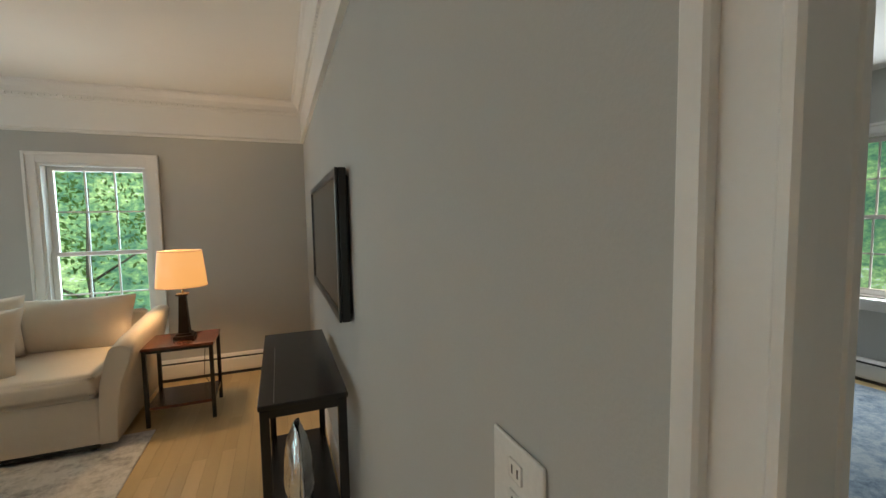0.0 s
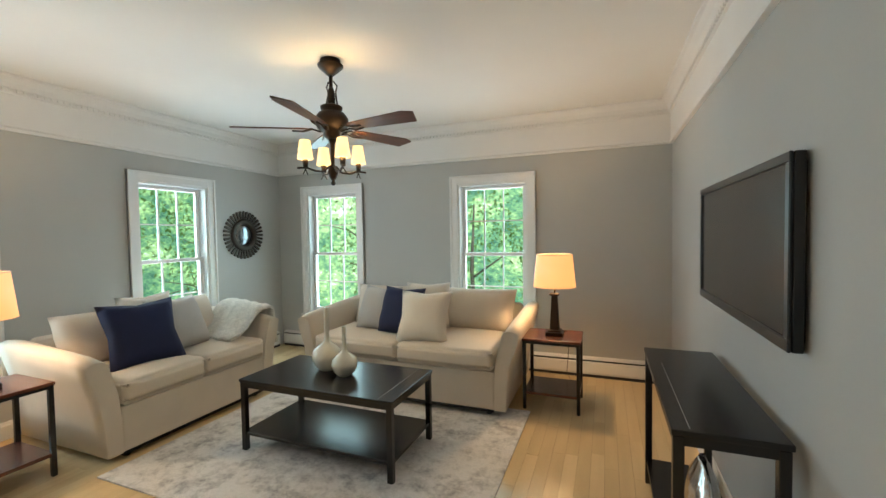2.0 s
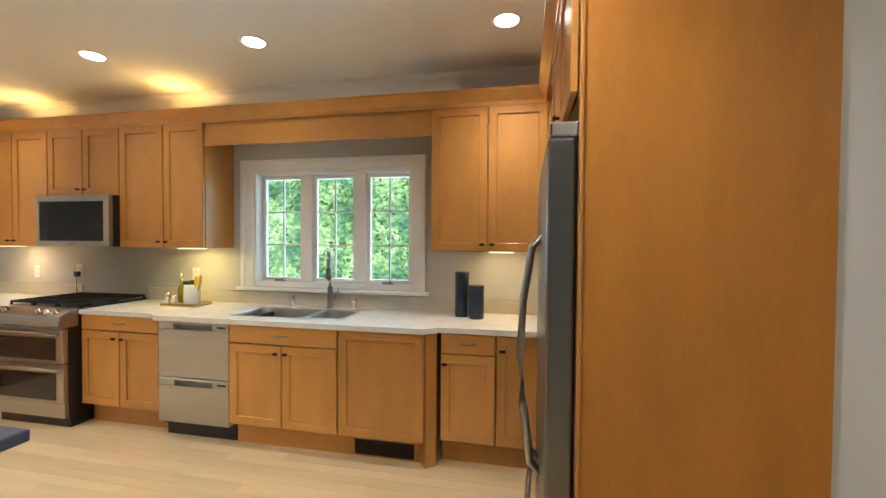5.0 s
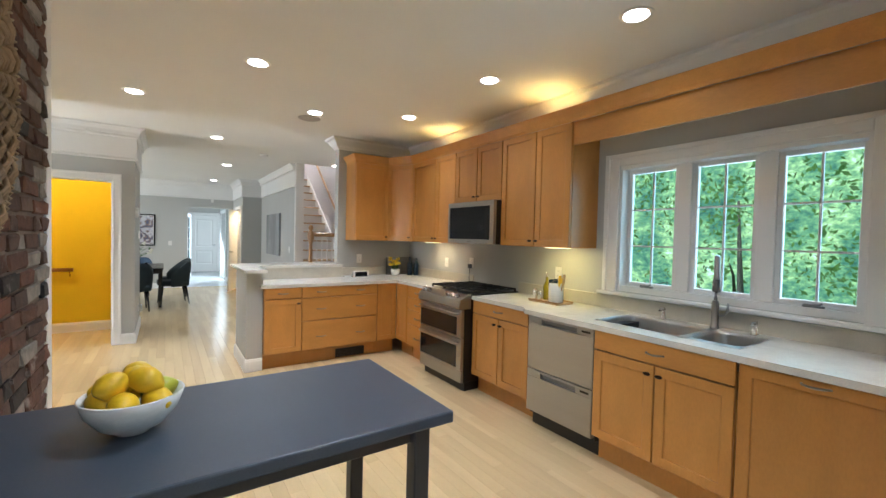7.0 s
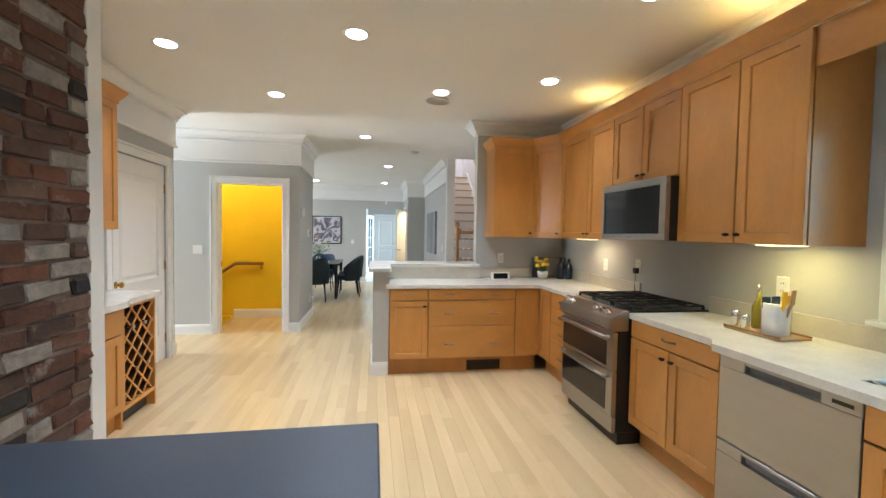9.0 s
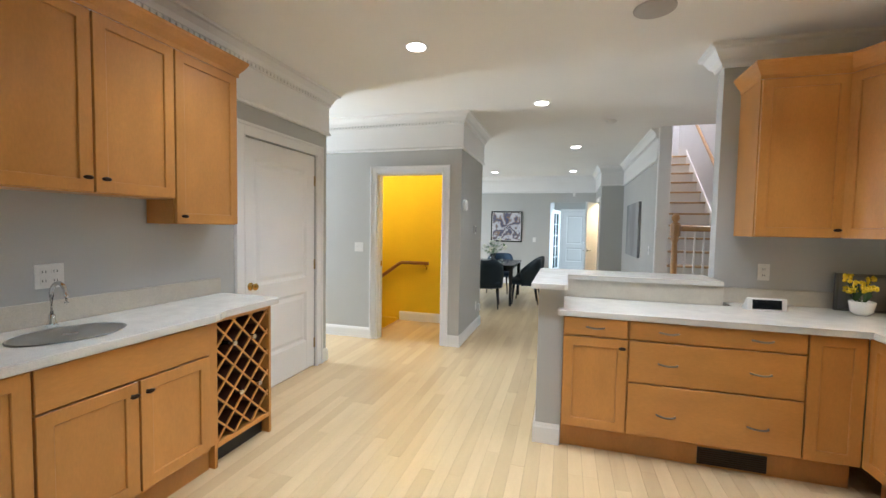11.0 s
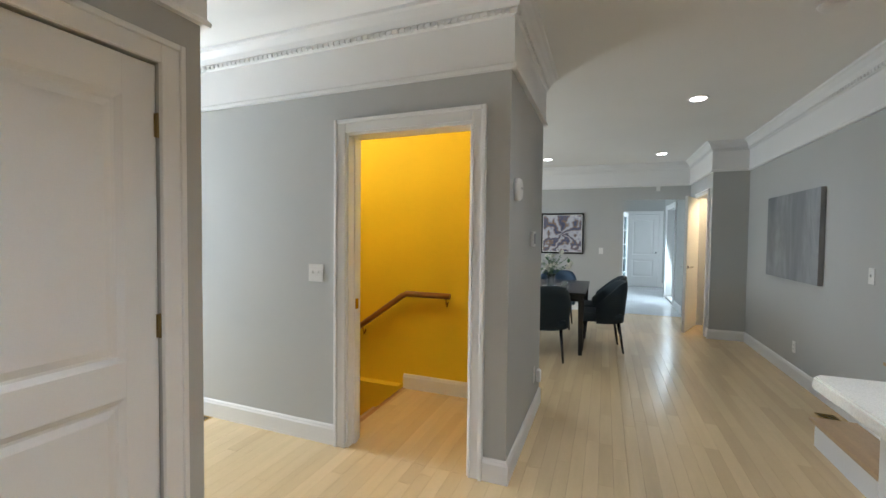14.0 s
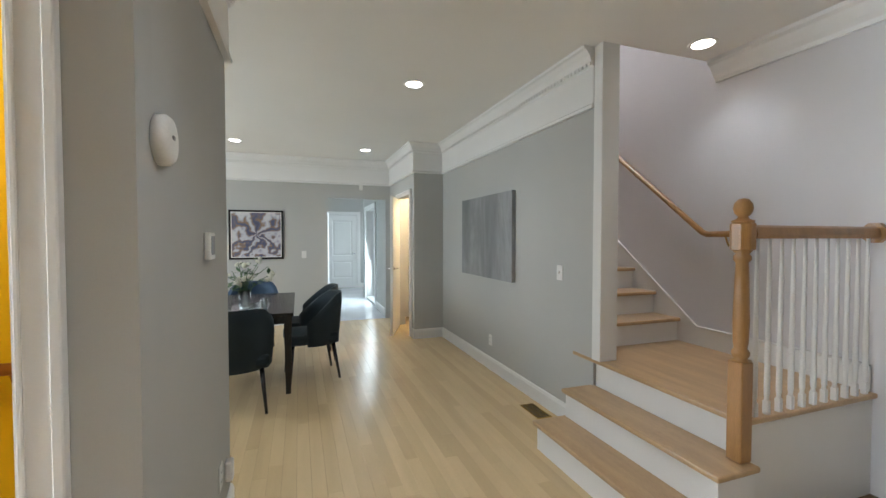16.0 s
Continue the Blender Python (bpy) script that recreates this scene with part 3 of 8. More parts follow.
# floors: dark bed under the boards
bm = bmesh.new()
for x0, x1, y0, y1 in ((-4.72, 0.30, -1.2, 4.92), (-4.45, 0.30, -7.19, -1.2), (-4.45, 3.0, -13.27, -8.44), (-4.45, -0.80, -8.44, -7.19),
                       (-0.80, 0.31, -8.30, -7.19), (0.30, 4.0, -7.19, -6.25), (0.30, 0.36, -0.75, 0.26), (0.36, 4.9, -1.3, 4.9), (0.30, 1.2, -6.13, -5.0), (-3.8, -2.78, -13.27, -11.77)):
    box(bm, x0, x1, y0, y1, -0.12, -0.006)
structure("floor", bm, GAP, "bed under the wooden floor boards")
structure("floor_hall", B(-4.2, -1.57, -18.0, -13.27, -0.12, 0.004), TILE, "pale glossy hall tile floor")
structure("floor_cellar", B(0.2, 3.2, -8.5, -7.2, -2.7, -2.6), GAP)
bm = bmesh.new()
box(bm, -4.72, 5.1, -8.35, 5.02, CEIL, CEIL + 0.1)
box(bm, -3.33, 5.1, -21.4, -8.35, CEIL, CEIL + 0.1)
box(bm, -4.45, -3.33, -21.4, -12.0, CEIL, CEIL + 0.1)
structure("ceiling", bm, CEILING, "smooth off-white plaster ceiling")
structure("ceiling_upstairs", B(-4.45, -3.21, -12.2, -8.25, UP, UP + 0.1), CEILING)
structure("wall_upstairs", B(-4.45, -3.21, -8.35, -8.25, CEIL + 0.1, UP), WHITE)

# ---- trim ----
CROWN = [(0, 2.335), (0.030, 2.335), (0.034, 2.352), (0.020, 2.368), (0.018, 2.615), (0.030, 2.622), (0.034, 2.650), (0.044, 2.655),
         (0.056, 2.690), (0.084, 2.725), (0.102, 2.732), (0.106, 2.749), (0, 2.749)]


def run_profile(bm, profile, axis, face, sign, a0, a1, k0=0, k1=0):
    """A moulding along a wall; k is 1 at an outer corner, -1 at an inner one."""
    ends = []
    for a, k, s in ((a0, k0, -1), (a1, k1, 1)):
        ring = []
        for d, z in profile:
            u, w = a + s * k * d, face + sign * d
            ring.append(bm.verts.new((u, w, z) if axis == "x" else (w, u, z)))
        ends.append(ring)
    n = len(profile)
    for i in range(n):
        bm.faces.new((ends[0][i], ends[0][(i + 1) % n], ends[1][(i + 1) % n], ends[1][i]))
    bm.faces.new(ends[0][::-1])
    bm.faces.new(ends[1])


def dentils(bm, axis, face, sign, a0, a1):
    n = int((a1 - a0) / 0.042)
    for i in range(n):
        u = a0 + (i + 0.5) * (a1 - a0) / n
        lo, hi = sorted((face + sign * 0.030, face + sign * 0.046))
        if axis == "x":
            box(bm, u - 0.012, u + 0.012, lo, hi, 2.626, 2.648)
        else:
            box(bm, lo, hi, u - 0.012, u + 0.012, 2.626, 2.648)


def crown(axis, face, sign, a0, a1, k0=-1, k1=-1, beads=True):
    bm = bmesh.new()
    run_profile(bm, CROWN, axis, face, sign, a0, a1, k0, k1)
    if beads:
        dentils(bm, axis, face, sign, a0, a1)
    structure("trim_crown", bm, WHITE, "white frieze and crown moulding with a row of small dentils", "crown moulding")


crown("x", 4.72, -1, -4.52, 0.30)
crown("y", -4.52, 1, 0.70, 4.72)
crown("y", 0.30, -1, 0.0, 4.72, 0, -1)
crown("x", 0.70, 1, -4.52, -2.295, -1, 1, False)
crown("y", 0.30, -1, -6.25, -3.11, 1, -1)
crown("x", -7.19, 1, -0.90, 4.0, 1, -1)
crown("y", -0.90, -1, -8.44, -7.19, 1, 1)
crown("x", -6.25, -1, 0.30, 4.0, 1, -1, False)
crown("y", -3.21, 1, -11.65, -8.43, -1, 0)
crown("x", -11.65, 1, -3.21, -2.78, -1, 1)
crown("y", -2.78, 1, -13.27, -11.65, -1, 1)
crown("x", -13.27, 1, -2.78, 3.0)
crown("x", -8.44, -1, -0.90, 3.0, 1, -1, False)
COVE = [(0, 2.60), (0.02, 2.60), (0.026, 2.625), (0.05, 2.65), (0.085, 2.71), (0.11, 2.725), (0.115, 2.749), (0, 2.749)]
for axis, face, sign, a0, a1, k0, k1 in (("y", -4.25, 1, -5.97, 0.56, -1, -1), ("x", 0.56, -1, -4.25, -2.295, -1, 0), ("x", -5.97, 1, -4.25, -3.14, -1, 1),
                                         ("y", -3.14, 1, -6.09, -5.97, 1, 1), ("x", -6.09, -1, -4.25, -3.14, -1, 1), ("y", -4.25, 1, -8.34, -6.09, 0, -1)):
    bm = bmesh.new()
    run_profile(bm, COVE, axis, face, sign, a0, a1, k0, k1)
    structure("trim_cove", bm, WHITE, "white stepped crown moulding under the ceiling", "crown moulding")

BASE = [(0, 0.0), (0.016, 0.0), (0.016, 0.105), (0.011, 0.118), (0.011, 0.124), (0.004, 0.134), (0, 0.134)]
for axis, face, sign, a0, a1, k0, k1 in (("y", -4.52, 1, 0.70, 1.9, -1, 0), ("y", 0.30, -1, 0.33, 4.66, 0, -1), ("x", -7.19, 1, 0.256, 4.0, 0, -1),
                                         ("x", -7.19, 1, -0.90, -0.764, 1, 0), ("y", -0.90, -1, -8.44, -7.19, 1, 1), ("y", 0.30, -1, -6.25, -6.165, 1, 0),
                                         ("x", -6.25, -1, 0.30, 4.0, 1, -1), ("y", -3.21, 1, -11.65, -8.47, -1, 0), ("x", -11.65, 1, -3.21, -2.78, -1, 1),
                                         ("y", -2.78, 1, -11.78, -11.65, 0, 1), ("x", -13.27, 1, -1.71, 3.0, 0, -1), ("x", -8.44, -1, -0.90, 3.0, 1, -1),
                                         ("x", -8.30, 1, -0.78, 0.31, -1, 0), ("y", -2.74, 1, -14.5, -13.39, -1, 0), ("x", -18.0, 1, -4.2, -2.90, -1, 0),
                                         ("x", -18.0, 1, -1.92, -1.69, 0, -1), ("y", -1.925, 1, -6.0, -5.26, 1, 1), ("x", -5.26, 1, -2.08, -1.925, 0, 1), ("x", -6.0, -1, -3.2, -1.925, 0, 1),
                                         ("y", -0.78, 1, -8.30, -7.33, -1, -1)):
    bm = bmesh.new()
    run_profile(bm, BASE, axis, face, sign, a0, a1, k0, k1)
    structure("baseboard", bm, WHITE, "white painted baseboard", "baseboard")


def casing(name, axis, face, sign, a0, a1, top, w=0.1, low=0.0):
    """White trim round a doorway on one face of a wall."""
    bm = bmesh.new()

    def put(u0, u1, z0, z1, d):
        lo, hi = sorted((face, face + sign * d))
        if axis == "x":
            box(bm, u0, u1, lo, hi, z0, z1, 0.003)
        else:
            box(bm, lo, hi, u0, u1, z0, z1, 0.003)
    for u0, u1 in ((a0 - w, a0), (a1, a1 + w)):
        put(u0, u1, low, top + w, 0.018)
        o = u0 - 0.002 if u0 < a0 else u1 - 0.020
        put(o, o + 0.022, low, top + w + 0.004, 0.030)
        i = a0 - 0.010 if u0 < a0 else a1 - 0.002
        put(i, i + 0.012, low, top + 0.004, 0.024)
    put(a0, a1, top, top + w, 0.0175)
    put(a0 - w + 0.022, a1 + w - 0.022, top + w - 0.022, top + w + 0.003, 0.0295)
    structure(name, bm, WHITE, "white moulded door casing", "door casing")


casing("trim_stair_door", "x", -7.19, 1, -0.683, 0.175, 2.07, 0.08)
casing("trim_closed_door", "y", 0.30, -1, -6.063, -5.106, 2.10, 0.095)
casing("trim_east_opening", "y", 0.30, -1, -0.75, 0.231, 2.1, 0.066)
casing("trim_closet_door", "y", -2.78, 1, -12.64, -11.84, 2.06, 0.06)
bm = bmesh.new()
box(bm, -0.683, -0.667, -7.33, -7.188, 0, 2.07)
box(bm, 0.159, 0.175, -7.33, -7.188, 0, 2.07)
box(bm, -0.667, 0.159, -7.33, -7.188, 2.054, 2.07)
box(bm, 0.149, 0.159, -7.29, -7.25, 0, 2.054)
box(bm, -0.667, -0.657, -7.29, -7.25, 0, 2.054)
structure("trim_stair_jamb", bm, WHITE, "white door jamb", "door jamb")
bm = bmesh.new()
box(bm, 0.301, 0.366, 0.246, 0.2615, 0, 2.1)
box(bm, 0.366, 0.382, 0.244, 0.31, 0, 2.17, 0.003)
box(bm, 0.298, 0.366, -0.75, -0.732, 0, 2.1)
box(bm, 0.301, 0.366, -0.732, 0.246, 2.082, 2.1)
structure("trim_opening_jamb", bm, WHITE, "white jamb of a cased opening", "door jamb")
bm = bmesh.new()
box(bm, -2.297, -2.277, 0.545, 0.715, 0, CEIL - 0.12, 0.003)
box(bm, -2.36, -2.297, 0.70, 0.716, 0, CEIL - 0.12, 0.002)
structure("trim_partition_end", bm, WHITE, "white casing at the end of the partition", "casing")
# stair wall corner board, brick edge board
structure("trim_stair_corner", B(-3.34, -3.195, -8.43, -8.345, 0.573, CEIL, 0.003), WHITE, "white corner board at the stairs", "corner board")
structure("trim_chimney_edge", B(-0.80, -0.70, -3.112, -3.02, 0, CEIL, 0.004), WHITE, "white corner board beside the brick", "corner board")
bm = bmesh.new()
prism(bm, [(1.63, 1.13), (1.95, 0.95), (1.95, 2.02), (1.63, 2.02)], "y", -7.19, -7.165)
structure("trim_passage_opening", bm, WHITE, "white angled trim on the passage wall", "trim")


# ---- windows ----
def window(name, w, z0, z1, at, rz, cols=3, rows=2, sashes=2, label=""):
    """A double-hung window, its inner wall face at y = 0 and the room towards -y."""
    win = thing(name, label or "white double-hung window with divided panes", "window", at, rz, kind="structure")
    h = w / 2
    bm = bmesh.new()
    for s in (-1, 1):
        x0, x1 = sorted((s * h, s * (h + 0.09)))
        box(bm, x0, x1, -0.02, 0, z0 - 0.02, z1 + 0.09, 0.003)
        o = s * (h + 0.078)
        box(bm, o - 0.012, o + 0.012, -0.032, 0, z0 - 0.02, z1 + 0.094, 0.003)
    box(bm, -h, h, -0.0195, 0, z1, z1 + 0.09, 0.003)
    box(bm, -h - 0.066, h + 0.066, -0.0315, 0, z1 + 0.068, z1 + 0.093, 0.003)
    part("casing", bm, WHITE, win)
    part("window_sill", B(-h - 0.11, h + 0.11, -0.05, 0.02, z0 - 0.03, z0, 0.006, 2), WHITE, win)
    part("apron", B(-h - 0.08, h + 0.08, -0.018, 0, z0 - 0.11, z0 - 0.031, 0.003), WHITE, win)
    bm = bmesh.new()
    for s in (-1, 1):
        x0, x1 = sorted((s * h, s * (h - 0.022)))
        box(bm, x0, x1, 0.0, 0.17, z0, z1)
    box(bm, -h + 0.022, h - 0.022, 0.0, 0.17, z1 - 0.022, z1)
    box(bm, -h + 0.022, h - 0.022, 0.021, 0.17, z0 - 0.02, z0 + 0.018)
    part("window_frame", bm, WHITE, win)
    hh = h - 0.024
    zb, zt = z0 + 0.019, z1 - 0.023
    mid = (zb + zt) / 2
    for k, (a, b, y) in enumerate(((zb, mid + 0.02, 0.060), (mid - 0.02, zt, 0.100))):
        bm = bmesh.new()
        st = 0.042
        box(bm, -hh, -hh + st, y, y + 0.035, a, b, 0.003)
        box(bm, hh - st, hh, y, y + 0.035, a, b, 0.003)
        box(bm, -hh + st, hh - st, y, y + 0.035, a, a + (0.06 if k == 0 else 0.035), 0.003)
        box(bm, -hh + st, hh - st, y, y + 0.035, b - 0.035, b, 0.003)
        sash = part("sash", bm, WHITE, win)
        bm = bmesh.new()
        gw, g0, g1 = hh - st, a + (0.06 if k == 0 else 0.035), b - 0.035
        for i in range(1, cols):
            x = -gw + 2 * gw * i / cols
            box(bm, x - 0.007, x + 0.007, y + 0.009, y + 0.026, g0, g1)
        for j in range(1, rows):
            z = g0 + (g1 - g0) * j / rows
            box(bm, -gw, gw, y + 0.010, y + 0.025, z - 0.007, z + 0.007)
        part("glazing_bars", bm, WHITE, sash)
        for i in range(cols):
            for j in range(rows):
                x0, x1 = -gw + 2 * gw * i / cols + 0.006, -gw + 2 * gw * (i + 1) / cols - 0.006
                zz0, zz1 = g0 + (g1 - g0) * j / rows + 0.006, g0 + (g1 - g0) * (j + 1) / rows - 0.006
                pane = part("pane", B(x0, x1, y + 0.016, y + 0.020, zz0, zz1), GLASS, sash)
                pane.visible_shadow = False
    part("sash_lock", B(-0.03, 0.03, 0.046, 0.06, mid + 0.002, mid + 0.018, 0.004), PLASTIC, win)
    return win


window("window_1", 0.79, SILL, HEAD, (-3.645, 4.72, 0), 0)
window("window_2", 0.80, SILL, HEAD, (-1.49, 4.72, 0), 0)
window("window_3", 0.76, SILL, HEAD, (-4.52, 3.22, 0), 90)
window("window_4", 0.785, SILL, HEAD, (-4.52, 1.3625, 0), 90)
window("window_5", 1.15, 0.75, 2.2, (4.9, 1.925, 0), -90)
window("window_8", 0.62, 0.6, 2.2, (4.0, -6.72, 0), -90)
window("window_9", 1.0, 0.5, 2.1, (-4.2, -17.0, 0), 90)
window("window_7", 2.2, 0.7, 2.3, (3.0, -10.8, 0), -90, 6)


def casement_window(name, at, rz, w, z0, z1):
    """Three casements side by side over the sink."""
    win = thing(name, "white triple casement window with divided panes", "window", at, rz, kind="structure")
    h = w / 2
    bm = bmesh.new()
    for s in (-1, 1):
        x0, x1 = sorted((s * h, s * (h + 0.115)))
        box(bm, x0, x1, -0.022, 0, z0 - 0.005, z1 + 0.09, 0.004)
        o = s * (h + 0.098)
        box(bm, o - 0.018, o + 0.018, -0.036, 0, z0 - 0.005, z1 + 0.094, 0.004)
    box(bm, -h, h, -0.0215, 0, z1, z1 + 0.09, 0.004)
    box(bm, -h - 0.080, h + 0.080, -0.0355, 0, z1 + 0.06, z1 + 0.093, 0.004)
    part("casing", bm, WHITE, win)
    part("window_sill", B(-h - 0.15, h + 0.15, -0.06, 0.02, z0 - 0.03, z0 - 0.004, 0.006, 2), WHITE, win)
    bm = bmesh.new()
    box(bm, -h, -h + 0.02, 0, 0.16, z0, z1)
    box(bm, h - 0.02, h, 0, 0.16, z0, z1)
    box(bm, -h + 0.02, h - 0.02, 0, 0.16, z1 - 0.03, z1)
    box(bm, -h + 0.02, h - 0.02, 0.021, 0.16, z0 - 0.01, z0 + 0.045)
    for x in (-0.247, 0.247):
        box(bm, x - 0.047, x + 0.047, 0.06, 0.16, z0 + 0.045, z1 - 0.03, 0.003)
    part("window_frame", bm, WHITE, win)
    for k in range(3):
        c, g = (-0.493, 0.0, 0.493)[k], 0.199
        bm = bmesh.new()
        a, b, y = z0 + 0.047, z1 - 0.032, 0.085
        st = 0.03
        box(bm, c - g, c - g + st, y, y + 0.04, a, b, 0.003)
        box(bm, c + g - st, c + g, y, y + 0.04, a, b, 0.003)
        box(bm, c - g + st, c + g - st, y, y + 0.04, a, a + st, 0.003)
        box(bm, c - g + st, c + g - st, y, y + 0.04, b - st, b, 0.003)
        sash = part("sash", bm, WHITE, win)
        bm = bmesh.new()
        g -= st
        box(bm, c - 0.006, c + 0.006, y + 0.012, y + 0.03, a + st, b - st)
        for j in (1, 2):
            z = a + st + (b - a - 2 * st) * j / 3
            box(bm, c - g, c + g, y + 0.013, y + 0.029, z - 0.006, z + 0.006)
        part("glazing_bars", bm, WHITE, sash)
        for i in range(2):
            for j in range(3):
                zz = a + st + (b - a - 2 * st) * j / 3
                pane = part("pane", B(c - g + g * i + 0.005, c - g + g * (i + 1) - 0.005, y + 0.018, y + 0.022, zz + 0.005, zz + (b - a - 2 * st) / 3 - 0.005), GLASS, sash)
                pane.visible_shadow = False
        if k != 1:
            bm = bmesh.new()
            box(bm, c - 0.05, c + 0.05, 0.035, 0.06, z0 + 0.045, z0 + 0.058, 0.004)
            tube(bm, [(c - 0.04, 0.03, z0 + 0.06), (c + 0.03, 0.022, z0 + 0.064), (c + 0.045, 0.02, z0 + 0.075)], 0.006)
            part("crank", bm, GREYPLASTIC, win)
    return win


casement_window("window_6", (-4.25, -1.8435, 0), 90, 1.427, 1.06, 2.06)


def wall_heater(at, rz, length):
    ob = thing("baseboard_heater", "white metal baseboard heater along the wall", "heater", at, rz)
    bm = bmesh.new()
    prism(bm, [(0, 0.03), (-0.052, 0.03), (-0.058, 0.05), (-0.058, 0.150), (-0.050, 0.160), (0, 0.160)], "x", 0, length)
    part("front_panel", bm, WHITE, ob)
    part("louvre", B(0.01, length - 0.01, -0.040, 0, 0.161, 0.176), BLACK, ob)
    bm = bmesh.new()
    prism(bm, [(0, 0.177), (-0.044, 0.177), (-0.060, 0.186), (-0.040, 0.200), (0, 0.205)], "x", 0, length)
    part("top_cover", bm, WHITE, ob)
    part("foot", B(0.0, length, -0.05, -0.004, 0.0, 0.03), BLACK, ob)
    return ob


wall_heater((-4.45, 4.718, 0), 0, 4.70)
wall_heater((-4.518, 3.05, 0), 90, 1.55)
wall_heater((4.898, 3.0, 0), -90, 2.4)


structure("backdrop_hall", B(-3.62, -3.60, -16.06, -13.9, -0.2, 2.7), glow("bright_sky", (0.80, 0.90, 1.0), 1.15), "bright pale daylight outside the glazed door", "backdrop")


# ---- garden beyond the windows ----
# the woods emit their own light; sun and shade are painted in
BACK = glowing_foliage_mat("far_foliage_glow", 1.0)
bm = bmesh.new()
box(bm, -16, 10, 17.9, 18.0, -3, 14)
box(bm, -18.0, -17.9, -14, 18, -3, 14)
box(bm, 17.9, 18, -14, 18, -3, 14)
structure("backdrop", bm, BACK, "glowing backdrop painted as blurred sunlit woods", "backdrop")
structure("ground", B(-60, 60, -60, 60, -3.2, -3.0), mat("grass", (0.05, 0.09, 0.03), 0.95, var=0.3, scale=2, bump=0.2, bscale=30, fine=0.2), "grassy ground below the house", "ground")

# ---- kitchen ----
def shaker(x0, x1, z0, z1, flat=False, rail=0.058):
    """A framed door front, its face at y = -0.02."""
    bm = bmesh.new()
    if flat:
        box(bm, x0, x1, -0.02, 0, z0, z1, 0.003)
        return bm
    rings = []
    for i, y in ((0, 0.0), (0, -0.0175), (0.0025, -0.02), (rail - 0.003, -0.02), (rail, -0.0175), (rail + 0.001, -0.0095)):
        rings.append([bm.verts.new((x, y, z)) for x, z in ((x0 + i, z0 + i), (x1 - i, z0 + i), (x1 - i, z1 - i), (x0 + i, z1 - i))])
    for a, b in zip(rings, rings[1:]):
        for k in range(4):
            bm.faces.new((a[k], a[(k + 1) % 4], b[(k + 1) % 4], b[k]))
    bm.faces.new(rings[-1])
    bm.faces.new(rings[0][::-1])
    return bm


def knob(parent, x, z):
    bm = bmesh.new()
    tube(bm, [(x, -0.019, z), (x, -0.034, z)], 0.006, 8)
    lathe(bm, [(0.008, -0.034), (0.012, -0.036), (0.0125, -0.043), (0.008, -0.047), (0.0, -0.0475)], n=14, squash=(1.75, 0.8))
    for v in bm.verts[16:]:
        v.co = Vector((x + v.co.x, v.co.z, z + v.co.y))
    part("knob", smooth(bm), BRONZE, parent, "small oval dark bronze knob")


def pull(parent, x, z, w=0.10):
    bm = bmesh.new()
    tube(bm, [(x - w / 2, -0.019, z), (x - w / 2 + 0.006, -0.038, z + 0.002), (x - w / 4, -0.046, z), (x, -0.048, z - 0.002), (x + w / 4, -0.046, z), (x + w / 2 - 0.006, -0.038, z + 0.002), (x + w / 2, -0.019, z)], 0.0056, 8)
    part("handle", bm, NICKEL, parent, "thin arched metal pull")


def cabinet(name, label, w, d, z0, z1, fronts, at, rz, kick=True, group="kitchen cabinets", trim=0.0045, body_top=None):
    """A unit with its fronts: (kind, x0, x1, z0, z1, handles as (kind, x, z) ...)."""
    cab = thing(name, label, "cabinet", at, rz, group)
    bm = bmesh.new()
    box(bm, 0.0005, w - 0.0005, 0.006, d, z0, body_top or z1)
    if kick:
        box(bm, 0.0, w, 0.075, d, 0.0, z0)
    part("body", bm, MAPLE, cab)
    for kind, x0, x1, a, b, *handles in fronts:
        flat = kind == "drawer"
        f = part("drawer_front" if flat else "door", shaker(x0 + trim, x1 - trim, a + trim, b - trim, flat), MAPLE_X if flat else MAPLE, cab)
        for h, hx, hz in handles:
            (knob if h == "knob" else pull)(f, hx, hz)
    return cab


TOE, TOP = 0.168, 0.875
BASE_L = "honey maple base cabinet with framed doors under the worktop"
UP_L = "honey maple wall cabinet with framed doors and dark knobs"
# along the west wall, facing the room
cabinet("corner_base_cabinet", BASE_L, 0.27, 0.58, TOE, TOP, [("door", 0, 0.27, TOE, TOP)], (-3.66, -5.20, 0), 90)
cabinet("drawer_cabinet", "honey maple four-drawer base cabinet with metal pulls", 0.508, 0.58, TOE, TOP,
        [("drawer", 0, 0.508, 0.735, TOP, ("pull", 0.254, 0.805)), ("drawer", 0, 0.508, 0.59, 0.735, ("pull", 0.254, 0.66)),
         ("drawer", 0, 0.508, 0.42, 0.59, ("pull", 0.254, 0.505)), ("drawer", 0, 0.508, TOE, 0.42, ("pull", 0.254, 0.275))], (-3.66, -4.92, 0), 90)
cabinet("base_cabinet", BASE_L, 0.725, 0.58, TOE, TOP,
        [("drawer", 0, 0.725, 0.755, TOP, ("pull", 0.3625, 0.815)), ("door", 0, 0.3625, TOE, 0.755, ("knob", 0.326, 0.70)), ("door", 0.3625, 0.725, TOE, 0.755, ("knob", 0.399, 0.70))], (-3.655, -3.645, 0), 90)
cabinet("sink_base_cabinet", BASE_L, 0.82, 0.64, TOE, TOP,
        [("drawer", 0, 0.82, 0.745, TOP, ("pull", 0.41, 0.81)), ("door", 0, 0.41, TOE, 0.745, ("knob", 0.375, 0.69)), ("door", 0.41, 0.82, TOE, 0.745, ("knob", 0.445, 0.69))], (-3.59, -2.27, 0), 90, body_top=0.68)
